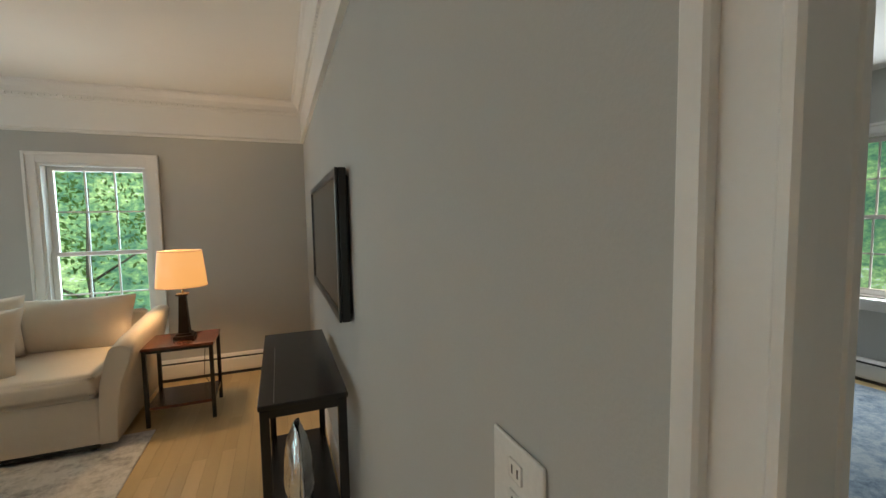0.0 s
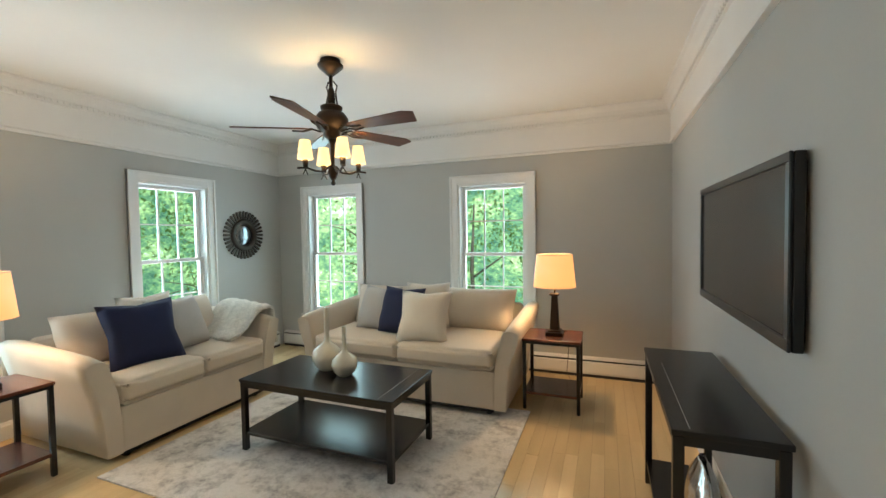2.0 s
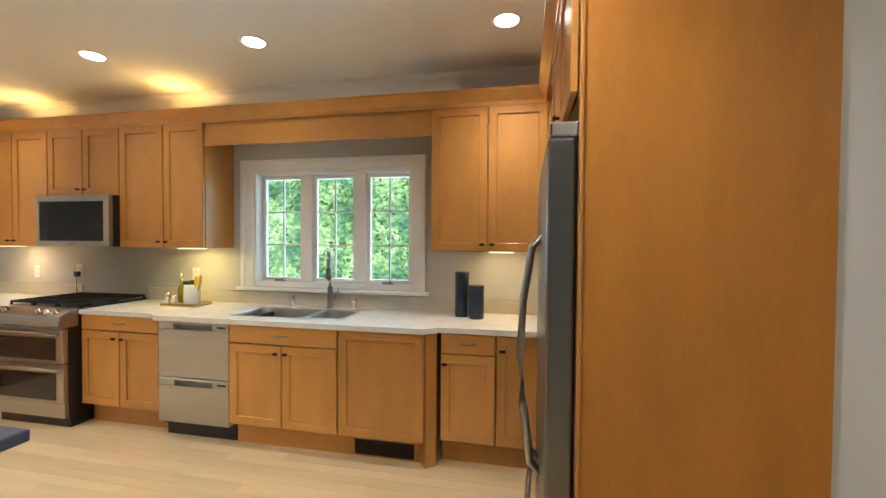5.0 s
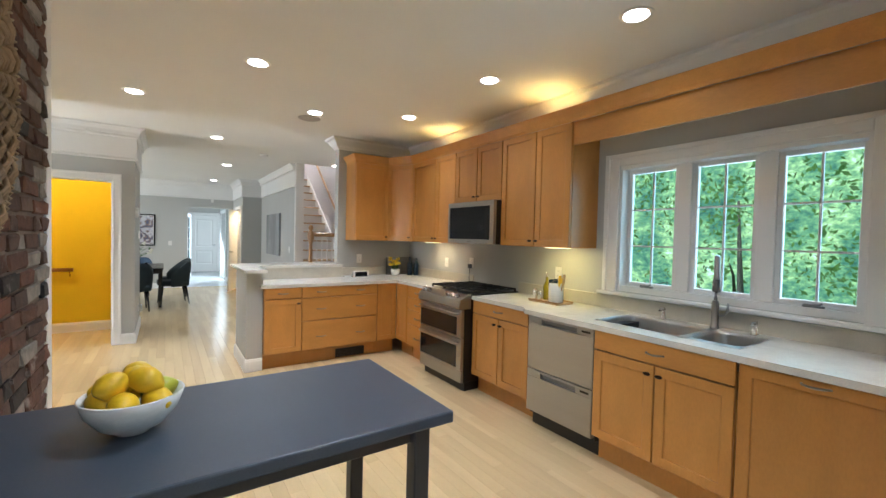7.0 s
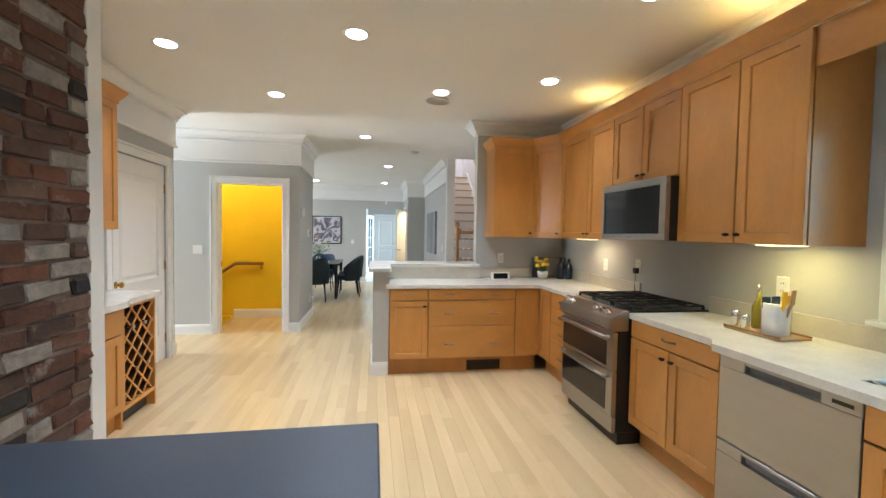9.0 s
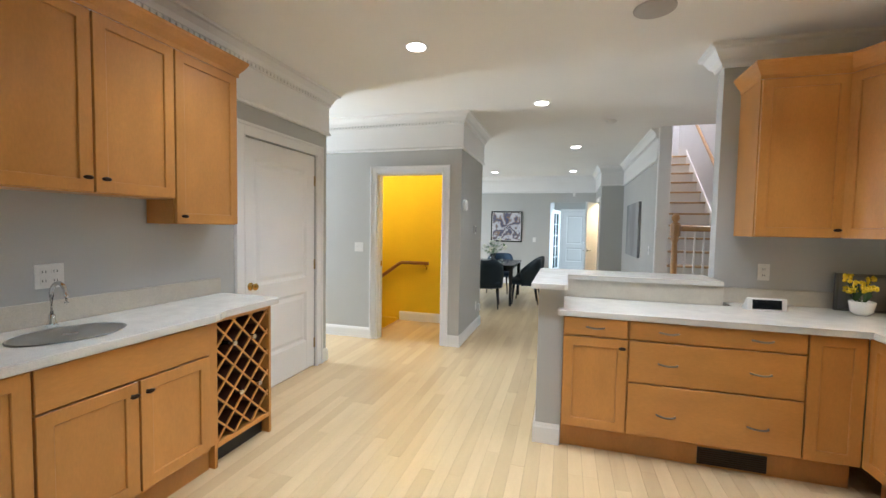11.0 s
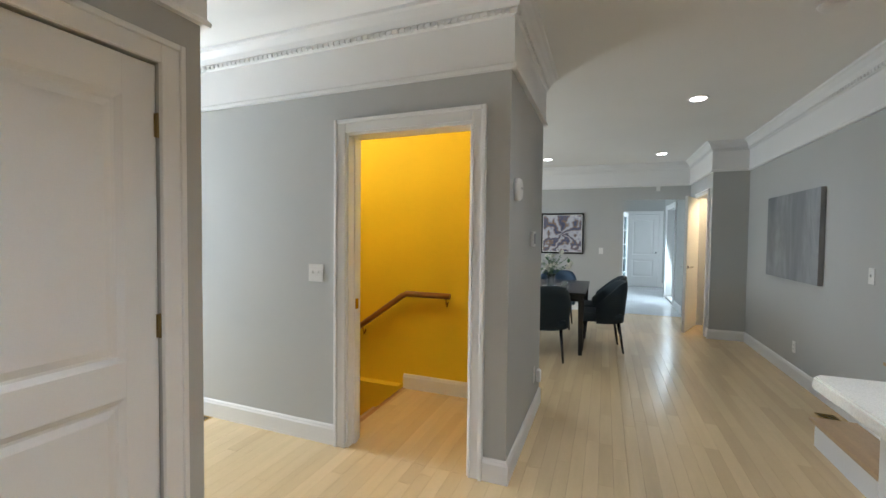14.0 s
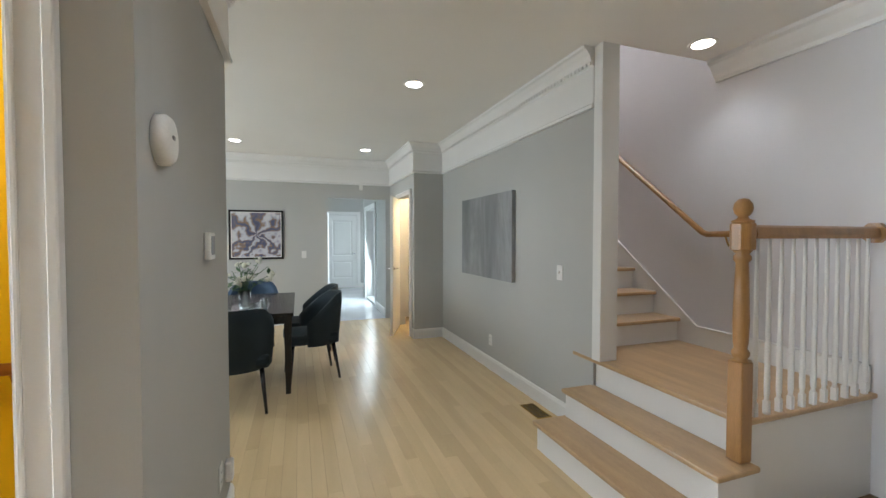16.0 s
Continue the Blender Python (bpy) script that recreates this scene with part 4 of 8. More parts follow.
cabinet("waste_cabinet", "honey maple base cabinet with one wide framed front", 0.59, 0.64, TOE, TOP,
        [("door", 0, 0.59, TOE, TOP, ("pull", 0.295, 0.845))], (-3.59, -1.445, 0), 90)
filler = single("cabinet_filler", B(0, 0.08, 0, 0.5, 0.0, TOP, 0.002), MAPLE, "narrow angled maple strip between two cabinets", "cabinet", (-3.595, -0.85, 0), (0, 0, 128))
cabinet("base_cabinet", BASE_L, 0.355, 0.58, TOE, TOP,
        [("drawer", 0, 0.355, 0.742, TOP, ("pull", 0.178, 0.81)), ("door", 0, 0.355, TOE, 0.742, ("knob", 0.03, 0.675))], (-3.665, -0.765, 0), 90)
cabinet("base_cabinet", BASE_L, 0.62, 0.58, TOE, TOP, [("door", 0, 0.36, TOE, TOP, ("knob", 0.04, 0.78)), ("door", 0.36, 0.62, TOE, TOP)], (-3.665, -0.405, 0), 90)
for x, w, rz_, y, lab in ((-3.728, 0.42, 90, -1.36, "dark slotted floor vent set in a cabinet base"),):
    v = thing("toe_kick_vent", lab, "vent", (x + 0.07, y, 0), rz_)
    part("grille", B(0, w, 0, 0.006, 0.015, 0.115), BLACK, v)
    for k in range(7):
        part("slat", B(0.01, w - 0.01, -0.004, 0.0, 0.022 + k * 0.013, 0.027 + k * 0.013), BRONZE, v)

# peninsula, facing the cooking side
cabinet("peninsula_cabinet", BASE_L, 0.382, 0.54, TOE, TOP,
        [("drawer", 0, 0.382, 0.755, TOP, ("pull", 0.19, 0.815)), ("door", 0, 0.382, TOE, 0.755, ("knob", 0.345, 0.70))], (-2.087, -5.21, 0), 180)
cabinet("peninsula_drawer_cabinet", "honey maple cabinet of three wide drawers with paired pulls", 0.905, 0.54, TOE, TOP,
        [("drawer", 0, 0.905, 0.755, TOP, ("pull", 0.22, 0.815), ("pull", 0.69, 0.815)), ("drawer", 0, 0.905, 0.495, 0.755, ("pull", 0.22, 0.625), ("pull", 0.69, 0.625)),
         ("drawer", 0, 0.905, TOE, 0.495, ("pull", 0.22, 0.315), ("pull", 0.69, 0.315))], (-2.469, -5.21, 0), 180)
cabinet("peninsula_cabinet", BASE_L, 0.265, 0.54, TOE, TOP, [("door", 0, 0.265, TOE, TOP)], (-3.374, -5.21, 0), 180)
v = thing("toe_kick_vent", "dark slotted floor vent set in a cabinet base", "vent", (-2.89, -5.282, 0), 180)
part("grille", B(0, 0.36, -0.002, 0.004, 0.012, 0.115), BLACK, v)
for k in range(7):
    part("slat", B(0.01, 0.35, -0.006, -0.002, 0.02 + k * 0.013, 0.025 + k * 0.013), BRONZE, v)
structure("wall_peninsula", B(-2.085, -1.925, -6.0, -5.26, 0, 1.045), WALL, "low painted end wall of the peninsula")
structure("wall_peninsula_back", B(-3.14, -2.085, -6.0, -5.78, 0, 1.045), WALL, "low painted wall behind the peninsula")


def slab(name, label, outline, z0, z1, holes=None):
    bm = bmesh.new()
    prism(bm, outline, "z", z0, z1)
    bmesh.ops.bevel(bm, geom=[e for e in bm.edges if abs(e.verts[0].co.z - e.verts[1].co.z) < 1e-6], offset=0.005, segments=2, affect="EDGES")
    return single(name, bm, QUARTZ, label, "worktop")


CT0, CT1 = 0.876, 0.912
QL = "speckled off-white quartz worktop on maple cabinets"
slab("worktop", QL, [(-2.05, -5.175), (-2.05, -5.755), (-3.2, -5.755), (-3.2, -5.955), (-4.245, -5.955), (-4.245, -4.409), (-3.625, -4.409), (-3.625, -5.15), (-3.68, -5.175)], CT0, CT1)
SX0, SX1, SY0, SY1 = -4.12, -3.70, -2.36, -1.49
bm = bmesh.new()
prism(bm, [(-4.245, -3.652), (-3.625, -3.652), (-3.625, -2.97), (-3.555, -2.89), (-3.555, SY0), (-4.245, SY0)], "z", CT0, CT1)
prism(bm, [(-4.245, SY0), (SX0, SY0), (SX0, SY1), (-4.245, SY1)], "z", CT0, CT1)
prism(bm, [(SX1, SY0), (-3.555, SY0), (-3.555, SY1), (SX1, SY1)], "z", CT0, CT1)
prism(bm, [(-4.245, SY1), (-3.555, SY1), (-3.555, -0.86), (-3.635, -0.77), (-3.635, 0.555), (-4.245, 0.555)], "z", CT0, CT1)
single("sink_worktop", bm, QUARTZ, "long speckled off-white quartz worktop round the sink", "worktop")
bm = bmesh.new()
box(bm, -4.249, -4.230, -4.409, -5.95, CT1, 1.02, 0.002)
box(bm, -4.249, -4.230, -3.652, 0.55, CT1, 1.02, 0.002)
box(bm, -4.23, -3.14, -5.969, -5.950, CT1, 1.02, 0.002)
single("backsplash", bm, QUARTZ_SHADED, "low speckled quartz upstand along the wall", "backsplash")
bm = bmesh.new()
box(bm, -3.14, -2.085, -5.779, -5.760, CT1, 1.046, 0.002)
single("bar_upstand", bm, QUARTZ_SHADED, "speckled quartz upstand below the raised bar", "backsplash")
bm = bmesh.new()
prism(bm, [(-1.882, -5.15), (-1.892, -5.115), (-2.085, -5.115), (-2.105, -5.135), (-2.105, -5.745), (-3.138, -5.745), (-3.138, -6.20), (-1.90, -6.20), (-1.882, -6.18)], "z", 1.046, 1.080)
bmesh.ops.bevel(bm, geom=[e for e in bm.edges if abs(e.verts[0].co.z - e.verts[1].co.z) < 1e-6], offset=0.005, segments=2, affect="EDGES")
single("raised_bar_top", bm, QUARTZ, "raised speckled quartz bar top on a low wall", "worktop")

# wall cabinets
U0, U1, UF, UD = 1.395, 2.40, -3.91, 0.335


def upper(label, w, at, rz, fronts, z0=U0, d=UD, name="wall_cabinet"):
    return cabinet(name, label, w, d, z0, U1, fronts, at, rz, kick=False, group="wall cabinets")


def two(w, z0=U0, side=0.035):
    h = w / 2
    return [("door", 0, h, z0, U1, ("knob", h - side, z0 + 0.05)), ("door", h, w, z0, U1, ("knob", h + side, z0 + 0.05))]


upper(UP_L, 0.95, (UF, -5.28, 0), 90, [("door", 0, 0.55, U0, U1, ("knob", 0.515, U0 + 0.05)), ("door", 0.55, 0.95, U0, U1, ("knob", 0.585, U0 + 0.05))])
upper("short maple wall cabinet above the microwave", 0.76, (UF, -4.33, 0), 90, two(0.76, 1.835), 1.835, name="microwave_cabinet")
upper(UP_L, 0.815, (UF, -3.57, 0), 90, [("door", 0, 0.435, U0, U1, ("knob", 0.40, U0 + 0.05)), ("door", 0.435, 0.815, U0, U1, ("knob", 0.47, U0 + 0.05))])
upper(UP_L, 0.80, (UF, -0.892, 0), 90, two(0.80))
upper(UP_L, 0.50, (UF, -0.092, 0), 90, [("door", 0, 0.50, U0, U1)])
upper("honey maple wall cabinet with one framed door", 0.47, (-3.25, -5.645, 0), 180, [("door", 0, 0.47, U0, U1, ("knob", 0.43, U0 + 0.05))], d=0.32)
diag = cabinet("corner_wall_cabinet", "diagonal corner wall cabinet in honey maple", 0.408, 0.30, U0, U1, [("door", 0, 0.408, U0, U1, ("knob", 0.365, U0 + 0.05))], (-3.722, -5.645, 0), 117.5, kick=False, group="wall cabinets")
single("window_valance", B(0, 1.862, 0, 0.02, 2.215, 2.40, 0.002), MAPLE_X, "plain maple valance board over the sink window", "valance", (UF, -2.754, 0), (0, 0, 90))
# fridge side and the cabinet over it
surround = thing("fridge_surround", "tall maple veneer panels enclosing the refrigerator", "cabinet", (0, 0, 0))
part("side_panel", B(-2.287, -2.265, -0.070, 0.545, 0, 2.62, 0.001), MAPLE_PANEL, surround)
part("edge_strip", B(-2.287, -2.252, -0.082, -0.0705, 0, 2.62, 0.002), MAPLE, surround)
part("side_panel", B(-3.26, -3.24, -0.06, 0.555, 0, 2.40, 0.001), MAPLE_PANEL, surround)
cabinet("fridge_top_cabinet", "maple cabinet above the fridge with two doors", 0.925, 0.60, 1.90, 2.40, two(0.925, 1.90), (-3.215, -0.085, 0), 0, kick=False, group="wall cabinets")

CABCROWN = [(0, 2.395), (0.006, 2.395), (0.008, 2.42), (0.03, 2.45), (0.05, 2.485), (0.052, 2.50), (0, 2.50)]
bm = bmesh.new()
run_profile(bm, CABCROWN, "y", UF + 0.021, 1, -5.28, -0.06, 0, -1)
run_profile(bm, CABCROWN, "x", -5.624, 1, -3.722, -3.245, 0, 1)
run_profile(bm, CABCROWN, "y", -3.247, 1, -5.95, -5.624, 0, 1)
run_profile(bm, CABCROWN, "x", -0.106, -1, -3.87, -2.27, 0, 0)
single("cabinet_cornice", bm, MAPLE_X, "maple cornice along the tops of the wall cabinets", "cornice")
bm = bmesh.new()
run_profile(bm, CABCROWN, "x", 0, -1, 0, 0.408, 0.2, 0.2)
single("cabinet_cornice", bm, MAPLE_X, "short diagonal maple cornice", "cornice", (-3.704, -5.635, 0), (0, 0, 117.5))
for y in (-3.0, -0.4, -5.0):
    single("under_cabinet_light", B(-4.12, -3.98, y - 0.085, y + 0.085, 1.387, 1.3945, 0.002), UNDERGLOW, "lit strip lamp below a wall cabinet", "lamp")


def cooker():
    ob = thing("range_cooker", "stainless steel double-oven gas range with black glass doors", "cooker", (-3.530, -4.405, 0), 90)
    w = 0.748
    part("body", B(0.002, w - 0.002, 0.025, 0.712, 0.09, 0.905, 0.003), BLACK, ob)
    part("plinth", B(0.02, w - 0.02, 0.05, 0.6, 0.0, 0.09), BLACK, ob)
    part("bottom_panel", B(0.003, w - 0.003, -0.005, 0.025, 0.09, 0.20, 0.004, 2), STEEL, ob)
    for z0, z1 in ((0.205, 0.505), (0.512, 0.775)):
        bm = bmesh.new()
        box(bm, 0.003, w - 0.003, -0.012, 0.024, z0, z1, 0.005, 2)
        d = part("oven_door", bm, STEEL, ob)
        part("oven_glass", B(0.022, w - 0.075, -0.015, -0.010, z0 + 0.022, z1 - 0.07, 0.002), BLACKGLASS, d, "black glass oven window")
        bm = bmesh.new()
        tube(bm, [(0.05, -0.012, z1 - 0.035), (0.055, -0.05, z1 - 0.033), (0.2, -0.058, z1 - 0.03), (w / 2, -0.060, z1 - 0.028), (w - 0.2, -0.058, z1 - 0.03), (w - 0.055, -0.05, z1 - 0.033), (w - 0.05, -0.012, z1 - 0.035)], 0.011, 10)
        part("handle", bm, STEEL, d, "curved steel bar handle")
    bm = bmesh.new()
    prism(bm, [(-0.02, 0.782), (-0.045, 0.80), (-0.03, 0.875), (0.055, 0.922), (0.10, 0.922), (0.10, 0.782)], "x", 0.001, w - 0.001)
    bmesh.ops.bevel(bm, geom=list(bm.edges), offset=0.004, segments=2, affect="EDGES")
    panel = part("control_panel", bm, STEEL, ob)
    for x in (0.08, 0.16, 0.50, 0.58, 0.66):
        bm = bmesh.new()
        d = Vector((0, -0.48, 0.88))
        c = Vector((x, 0.005, 0.893))
        tube(bm, [c, c + d * 0.012, c + d * 0.014, c + d * 0.036, c + d * 0.04], [0.026, 0.026, 0.021, 0.019, 0.014], 16)
        part("knob", bm, CHROME, panel, "round steel burner knob")
    part("cooktop", B(0.002, w - 0.002, 0.10, 0.715, 0.905, 0.922, 0.004), BLACK, ob)
    for gx in (0.02, 0.265, 0.51):
        bm = bmesh.new()
        x0, x1, y0, y1 = gx, gx + 0.23, 0.12, 0.68
        for a in (x0 + 0.006, (x0 + x1) / 2, x1 - 0.006):
            box(bm, a - 0.006, a + 0.006, y0, y1, 0.942, 0.956, 0.002)
        for b in (y0 + 0.006, y0 + 0.12, (y0 + y1) / 2, y1 - 0.12, y1 - 0.006):
            box(bm, x0, x1, b - 0.006, b + 0.006, 0.941, 0.955, 0.002)
        for a in (x0 + 0.006, x1 - 0.006):
            for b in (y0 + 0.006, y1 - 0.006):
                box(bm, a - 0.007, a + 0.007, b - 0.007, b + 0.007, 0.922, 0.941)
        part("grate", bm, IRON, ob, "black cast iron grate")
    for bx, by in ((0.135, 0.24), (0.135, 0.47), (0.38, 0.355), (0.625, 0.24), (0.625, 0.47)):
        bm = bmesh.new()
        lathe(bm, [(0.045, 0.922), (0.047, 0.930), (0.034, 0.932), (0.034, 0.938), (0.0, 0.939)], (bx, by, 0), 16)
        part("burner", bm, IRON, ob)
    return ob


cooker()


def dish_drawers():
    ob = thing("dishwasher", "stainless steel two-drawer dishwasher under the worktop", "dishwasher", (-3.60, -2.877, 0), 90)
    part("body", B(0.002, 0.598, 0.03, 0.6, 0.10, 0.872), BLACK, ob)
    part("plinth", B(0.0, 0.6, 0.07, 0.6, 0.0, 0.10), BLACK, ob)
    for z0, z1 in ((0.13, 0.455), (0.462, 0.868)):
        bm = bmesh.new()
        box(bm, 0.004, 0.596, -0.014, 0.03, z0, z1 - 0.055, 0.004, 2)
        box(bm, 0.004, 0.14, -0.014, 0.03, z1 - 0.055, z1, 0.003)
        box(bm, 0.46, 0.596, -0.014, 0.03, z1 - 0.055, z1, 0.003)
        box(bm, 0.14, 0.46, -0.014, 0.03, z1 - 0.018, z1, 0.003)
        d = part("drawer_front", bm, STEEL, ob)
        part("grip", B(0.14, 0.46, 0.012, 0.02, z1 - 0.056, z1 - 0.018), GREYPLASTIC, d, "recessed dark grip")
        part("vent", B(0.50, 0.57, -0.016, -0.012, z1 - 0.036, z1 - 0.022), BLACK, d)
    return ob


dish_drawers()


def microwave():
    ob = thing("microwave", "stainless steel microwave with black glass above the range", "microwave", (-3.808, -4.328, 0), 90)
    w, z0, z1 = 0.757, 1.402, 1.828
    part("body", B(0, w, 0.03, 0.438, z0, z1, 0.003), BLACK, ob)
    bm = bmesh.new()
    box(bm, 0.0, w, -0.005, 0.03, z1 - 0.05, z1, 0.004)
    box(bm, 0.0, w, -0.005, 0.03, z0, z0 + 0.045, 0.004)
    box(bm, 0.0, 0.03, -0.005, 0.03, z0 + 0.045, z1 - 0.05, 0.002)
    box(bm, w - 0.06, w, -0.005, 0.03, z0 + 0.045, z1 - 0.05, 0.002)
    door = part("door", bm, STEEL, ob)
    part("window", B(0.03, w - 0.06, 0.004, 0.02, z0 + 0.045, z1 - 0.05), BLACKGLASS, door, "black glass microwave window")
    part("badge", B(w / 2 - 0.03, w / 2 + 0.03, -0.0065, -0.005, z0 + 0.017, z0 + 0.026), GREYPLASTIC, door)
    return ob


microwave()


def fridge():
    ob = thing("refrigerator", "stainless steel french-door refrigerator in a maple surround", "refrigerator", (-3.205, -0.062, 0), 0)
    w = 0.915
    part("body", B(0, w, 0.0, 0.60, 0.02, 1.78, 0.003), GREYPLASTIC, ob)
    for x0, x1, hx in ((0.0, w / 2 - 0.003, w / 2 - 0.05), (w / 2 + 0.003, w, w / 2 + 0.05)):
        bm = bmesh.new()
        box(bm, x0, x1, -0.105, -0.022, 0.47, 1.775, 0.012, 3)
        d = part("door", bm, STEELDARK, ob)
        bm = bmesh.new()
        tube(bm, [(hx, -0.10, 0.56), (hx, -0.14, 0.60), (hx, -0.172, 0.82), (hx, -0.182, 1.03), (hx, -0.172, 1.24), (hx, -0.14, 1.45), (hx, -0.10, 1.49)], 0.015, 10)
        part("handle", bm, STEEL, d, "bowed steel bar handle")
        part("hinge_cap", B(x0 + 0.02 if hx < w / 2 else x1 - 0.12, x0 + 0.12 if hx < w / 2 else x1 - 0.004, -0.10, 0.02, 1.776, 1.822, 0.008, 2), CHROME, d, "pale silver hinge cover")
        part("gasket", B(x0 + 0.004, x1 - 0.001, -0.021, -0.001, 0.48, 1.765), BLACK, d)
    bm = bmesh.new()
    box(bm, 0, w, -0.105, -0.022, 0.06, 0.46, 0.012, 3)
    d = part("freezer_drawer", bm, STEELDARK, ob)
    bm = bmesh.new()
    tube(bm, [(0.12, -0.10, 0.39), (0.15, -0.135, 0.395), (w / 2, -0.15, 0.40), (w - 0.15, -0.135, 0.395), (w - 0.12, -0.10, 0.39)], 0.012, 10)
    part("handle", bm, STEEL, d, "bowed steel bar handle")
    part("gasket", B(0.004, w - 0.001, -0.021, -0.001, 0.07, 0.45), BLACK, d)
    part("plinth", B(0.02, w - 0.02, 0.01, 0.5, 0.0, 0.02), BLACK, ob)
    return ob


fridge()


def bowl_bm(x0, x1, y0, y1, z1, depth):
    """An open steel bowl with rounded corners, hanging below the worktop."""
    bm = bmesh.new()
    rings = []
    for k, (inset, z, r) in enumerate(((-0.012, z1, 0.07), (0.0, z1, 0.07), (0.003, z1 - 0.02, 0.07), (0.012, z1 - depth + 0.03, 0.07), (0.035, z1 - depth, 0.06), (0.12, z1 - depth - 0.004, 0.03))):
        ring = []
        for cx, cy, a0 in ((x1 - inset - r, y1 - inset - r, 0), (x0 + inset + r, y1 - inset - r, 90), (x0 + inset + r, y0 + inset + r, 180), (x1 - inset - r, y0 + inset + r, 270)):
            for i in range(7):
                a = radians(a0 + 15 * i)
                ring.append(bm.verts.new((cx + r * math.cos(a), cy + r * math.sin(a), z)))
        rings.append(ring)
    for a, b in zip(rings, rings[1:]):
        for i in range(len(a)):
            f = bm.faces.new((a[i], a[(i + 1) % len(a)], b[(i + 1) % len(a)], b[i]))
            f.smooth = True
    bm.faces.new(rings[-1])
    return bm


sink = thing("kitchen_sink", "double-bowl stainless steel sink let into the worktop", "sink", (-3.91, -1.92, 0.9))
bm = bowl_bm(SX0 + 0.912 + 3.0 - 0.0 - 0.002, SX1 + 3.91 - 0.005, SY0 + 1.92 + 0.005, -1.80 + 1.92, 0.0135, 0.19)
part("large_bowl", bm, SINK, sink)
part("small_bowl", bowl_bm(SX0 + 3.91 + 0.01, SX1 + 3.91 - 0.04, -1.765 + 1.92, SY1 + 1.92 - 0.005, 0.0135, 0.15), SINK, sink)
bm = bmesh.new()
prism(bm, [(SX0 + 3.905, SY0 + 1.915), (SX1 + 3.915, SY0 + 1.915), (SX1 + 3.915, SY0 + 1.925), (SX0 + 3.905, SY0 + 1.925)], "z", 0.009, 0.0138)
box(bm, SX0 + 3.905, SX1 + 3.915, -1.80 + 1.92, -1.765 + 1.92, 0.004, 0.0136)
box(bm, SX1 + 3.91 - 0.045, SX1 + 3.915, -1.765 + 1.92, SY1 + 1.925, 0.004, 0.0136)
box(bm, SX0 + 3.905, SX1 + 3.915, SY1 + 1.915, SY1 + 1.925, 0.004, 0.0136)
part("rim", bm, SINK, sink)


def faucet(at, rz, h, name="faucet"):
    ob = thing(name, "brushed steel pull-down faucet with a side lever", "faucet", at, rz)
    bm = bmesh.new()
    lathe(bm, [(0.027, 0), (0.027, 0.012), (0.022, 0.016), (0.021, 0.16), (0.017, 0.18)], n=16)
    part("base", bm, STEELDARK, ob)
    bm = bmesh.new()
    pts = [(0, 0, 0.15), (0, 0, h * 0.72)] + [(0, -0.085 + 0.085 * math.cos(radians(a)), h * 0.72 + 0.11 * math.sin(radians(a))) for a in range(20, 171, 15)] + [(0, -0.172, h * 0.66)]
    tube(bm, pts, [0.017, 0.016] + [0.016] * 11 + [0.018], 12)
    part("spout", bm, STEEL, ob)
    bm = bmesh.new()
    tube(bm, [(0, -0.172, h * 0.67), (0, -0.174, h * 0.52), (0, -0.174, h * 0.49)], [0.020, 0.023, 0.017], 12)
    part("spray_head", bm, STEELDARK, ob)
    bm = bmesh.new()
    tube(bm, [(0.02, 0, 0.09), (0.05, 0, 0.095), (0.065, -0.01, 0.12), (0.068, -0.02, 0.17)], [0.012, 0.012, 0.008, 0.006], 10)
    part("lever", bm, STEEL, ob)
    return ob


faucet((-4.165, -1.80, 0.912), 113, 0.49)
for y in (-2.13, -1.58):
    ob = thing("soap_dispenser", "small steel soap dispenser beside the sink", "dispenser", (-4.165, y, 0.912), 90, "soap dispensers")
    bm = bmesh.new()
    lathe(bm, [(0.022, 0), (0.022, 0.008), (0.017, 0.012), (0.016, 0.045), (0.012, 0.052), (0.012, 0.068)], n=14)
    part("base", bm, CHROME, ob)
    bm = bmesh.new()
    tube(bm, [(0, 0.01, 0.072), (0, -0.03, 0.074), (0, -0.055, 0.066)], [0.012, 0.010, 0.006], 10)
    part("nozzle", bm, CHROME, ob)


def canister(at, h, r):
    ob = thing("canister", "navy glazed ceramic canister with a flat lid", "canister", at, 0, "navy canisters")
    bm = bmesh.new()
    lathe(bm, [(r * 0.96, 0), (r, 0.006), (r, h * 0.84), (r * 0.97, h * 0.85)], n=24)
    part("jar", bm, NAVYGLAZE, ob)
    bm = bmesh.new()
    lathe(bm, [(r * 0.98, h * 0.855), (r * 1.02, h * 0.865), (r * 1.02, h * 0.985), (r * 0.95, h)], n=24)
    part("lid", bm, NAVYGLAZE, ob)


canister((-4.06, -0.69, 0.912), 0.33, 0.052)
canister((-4.00, -0.575, 0.912), 0.24, 0.055)


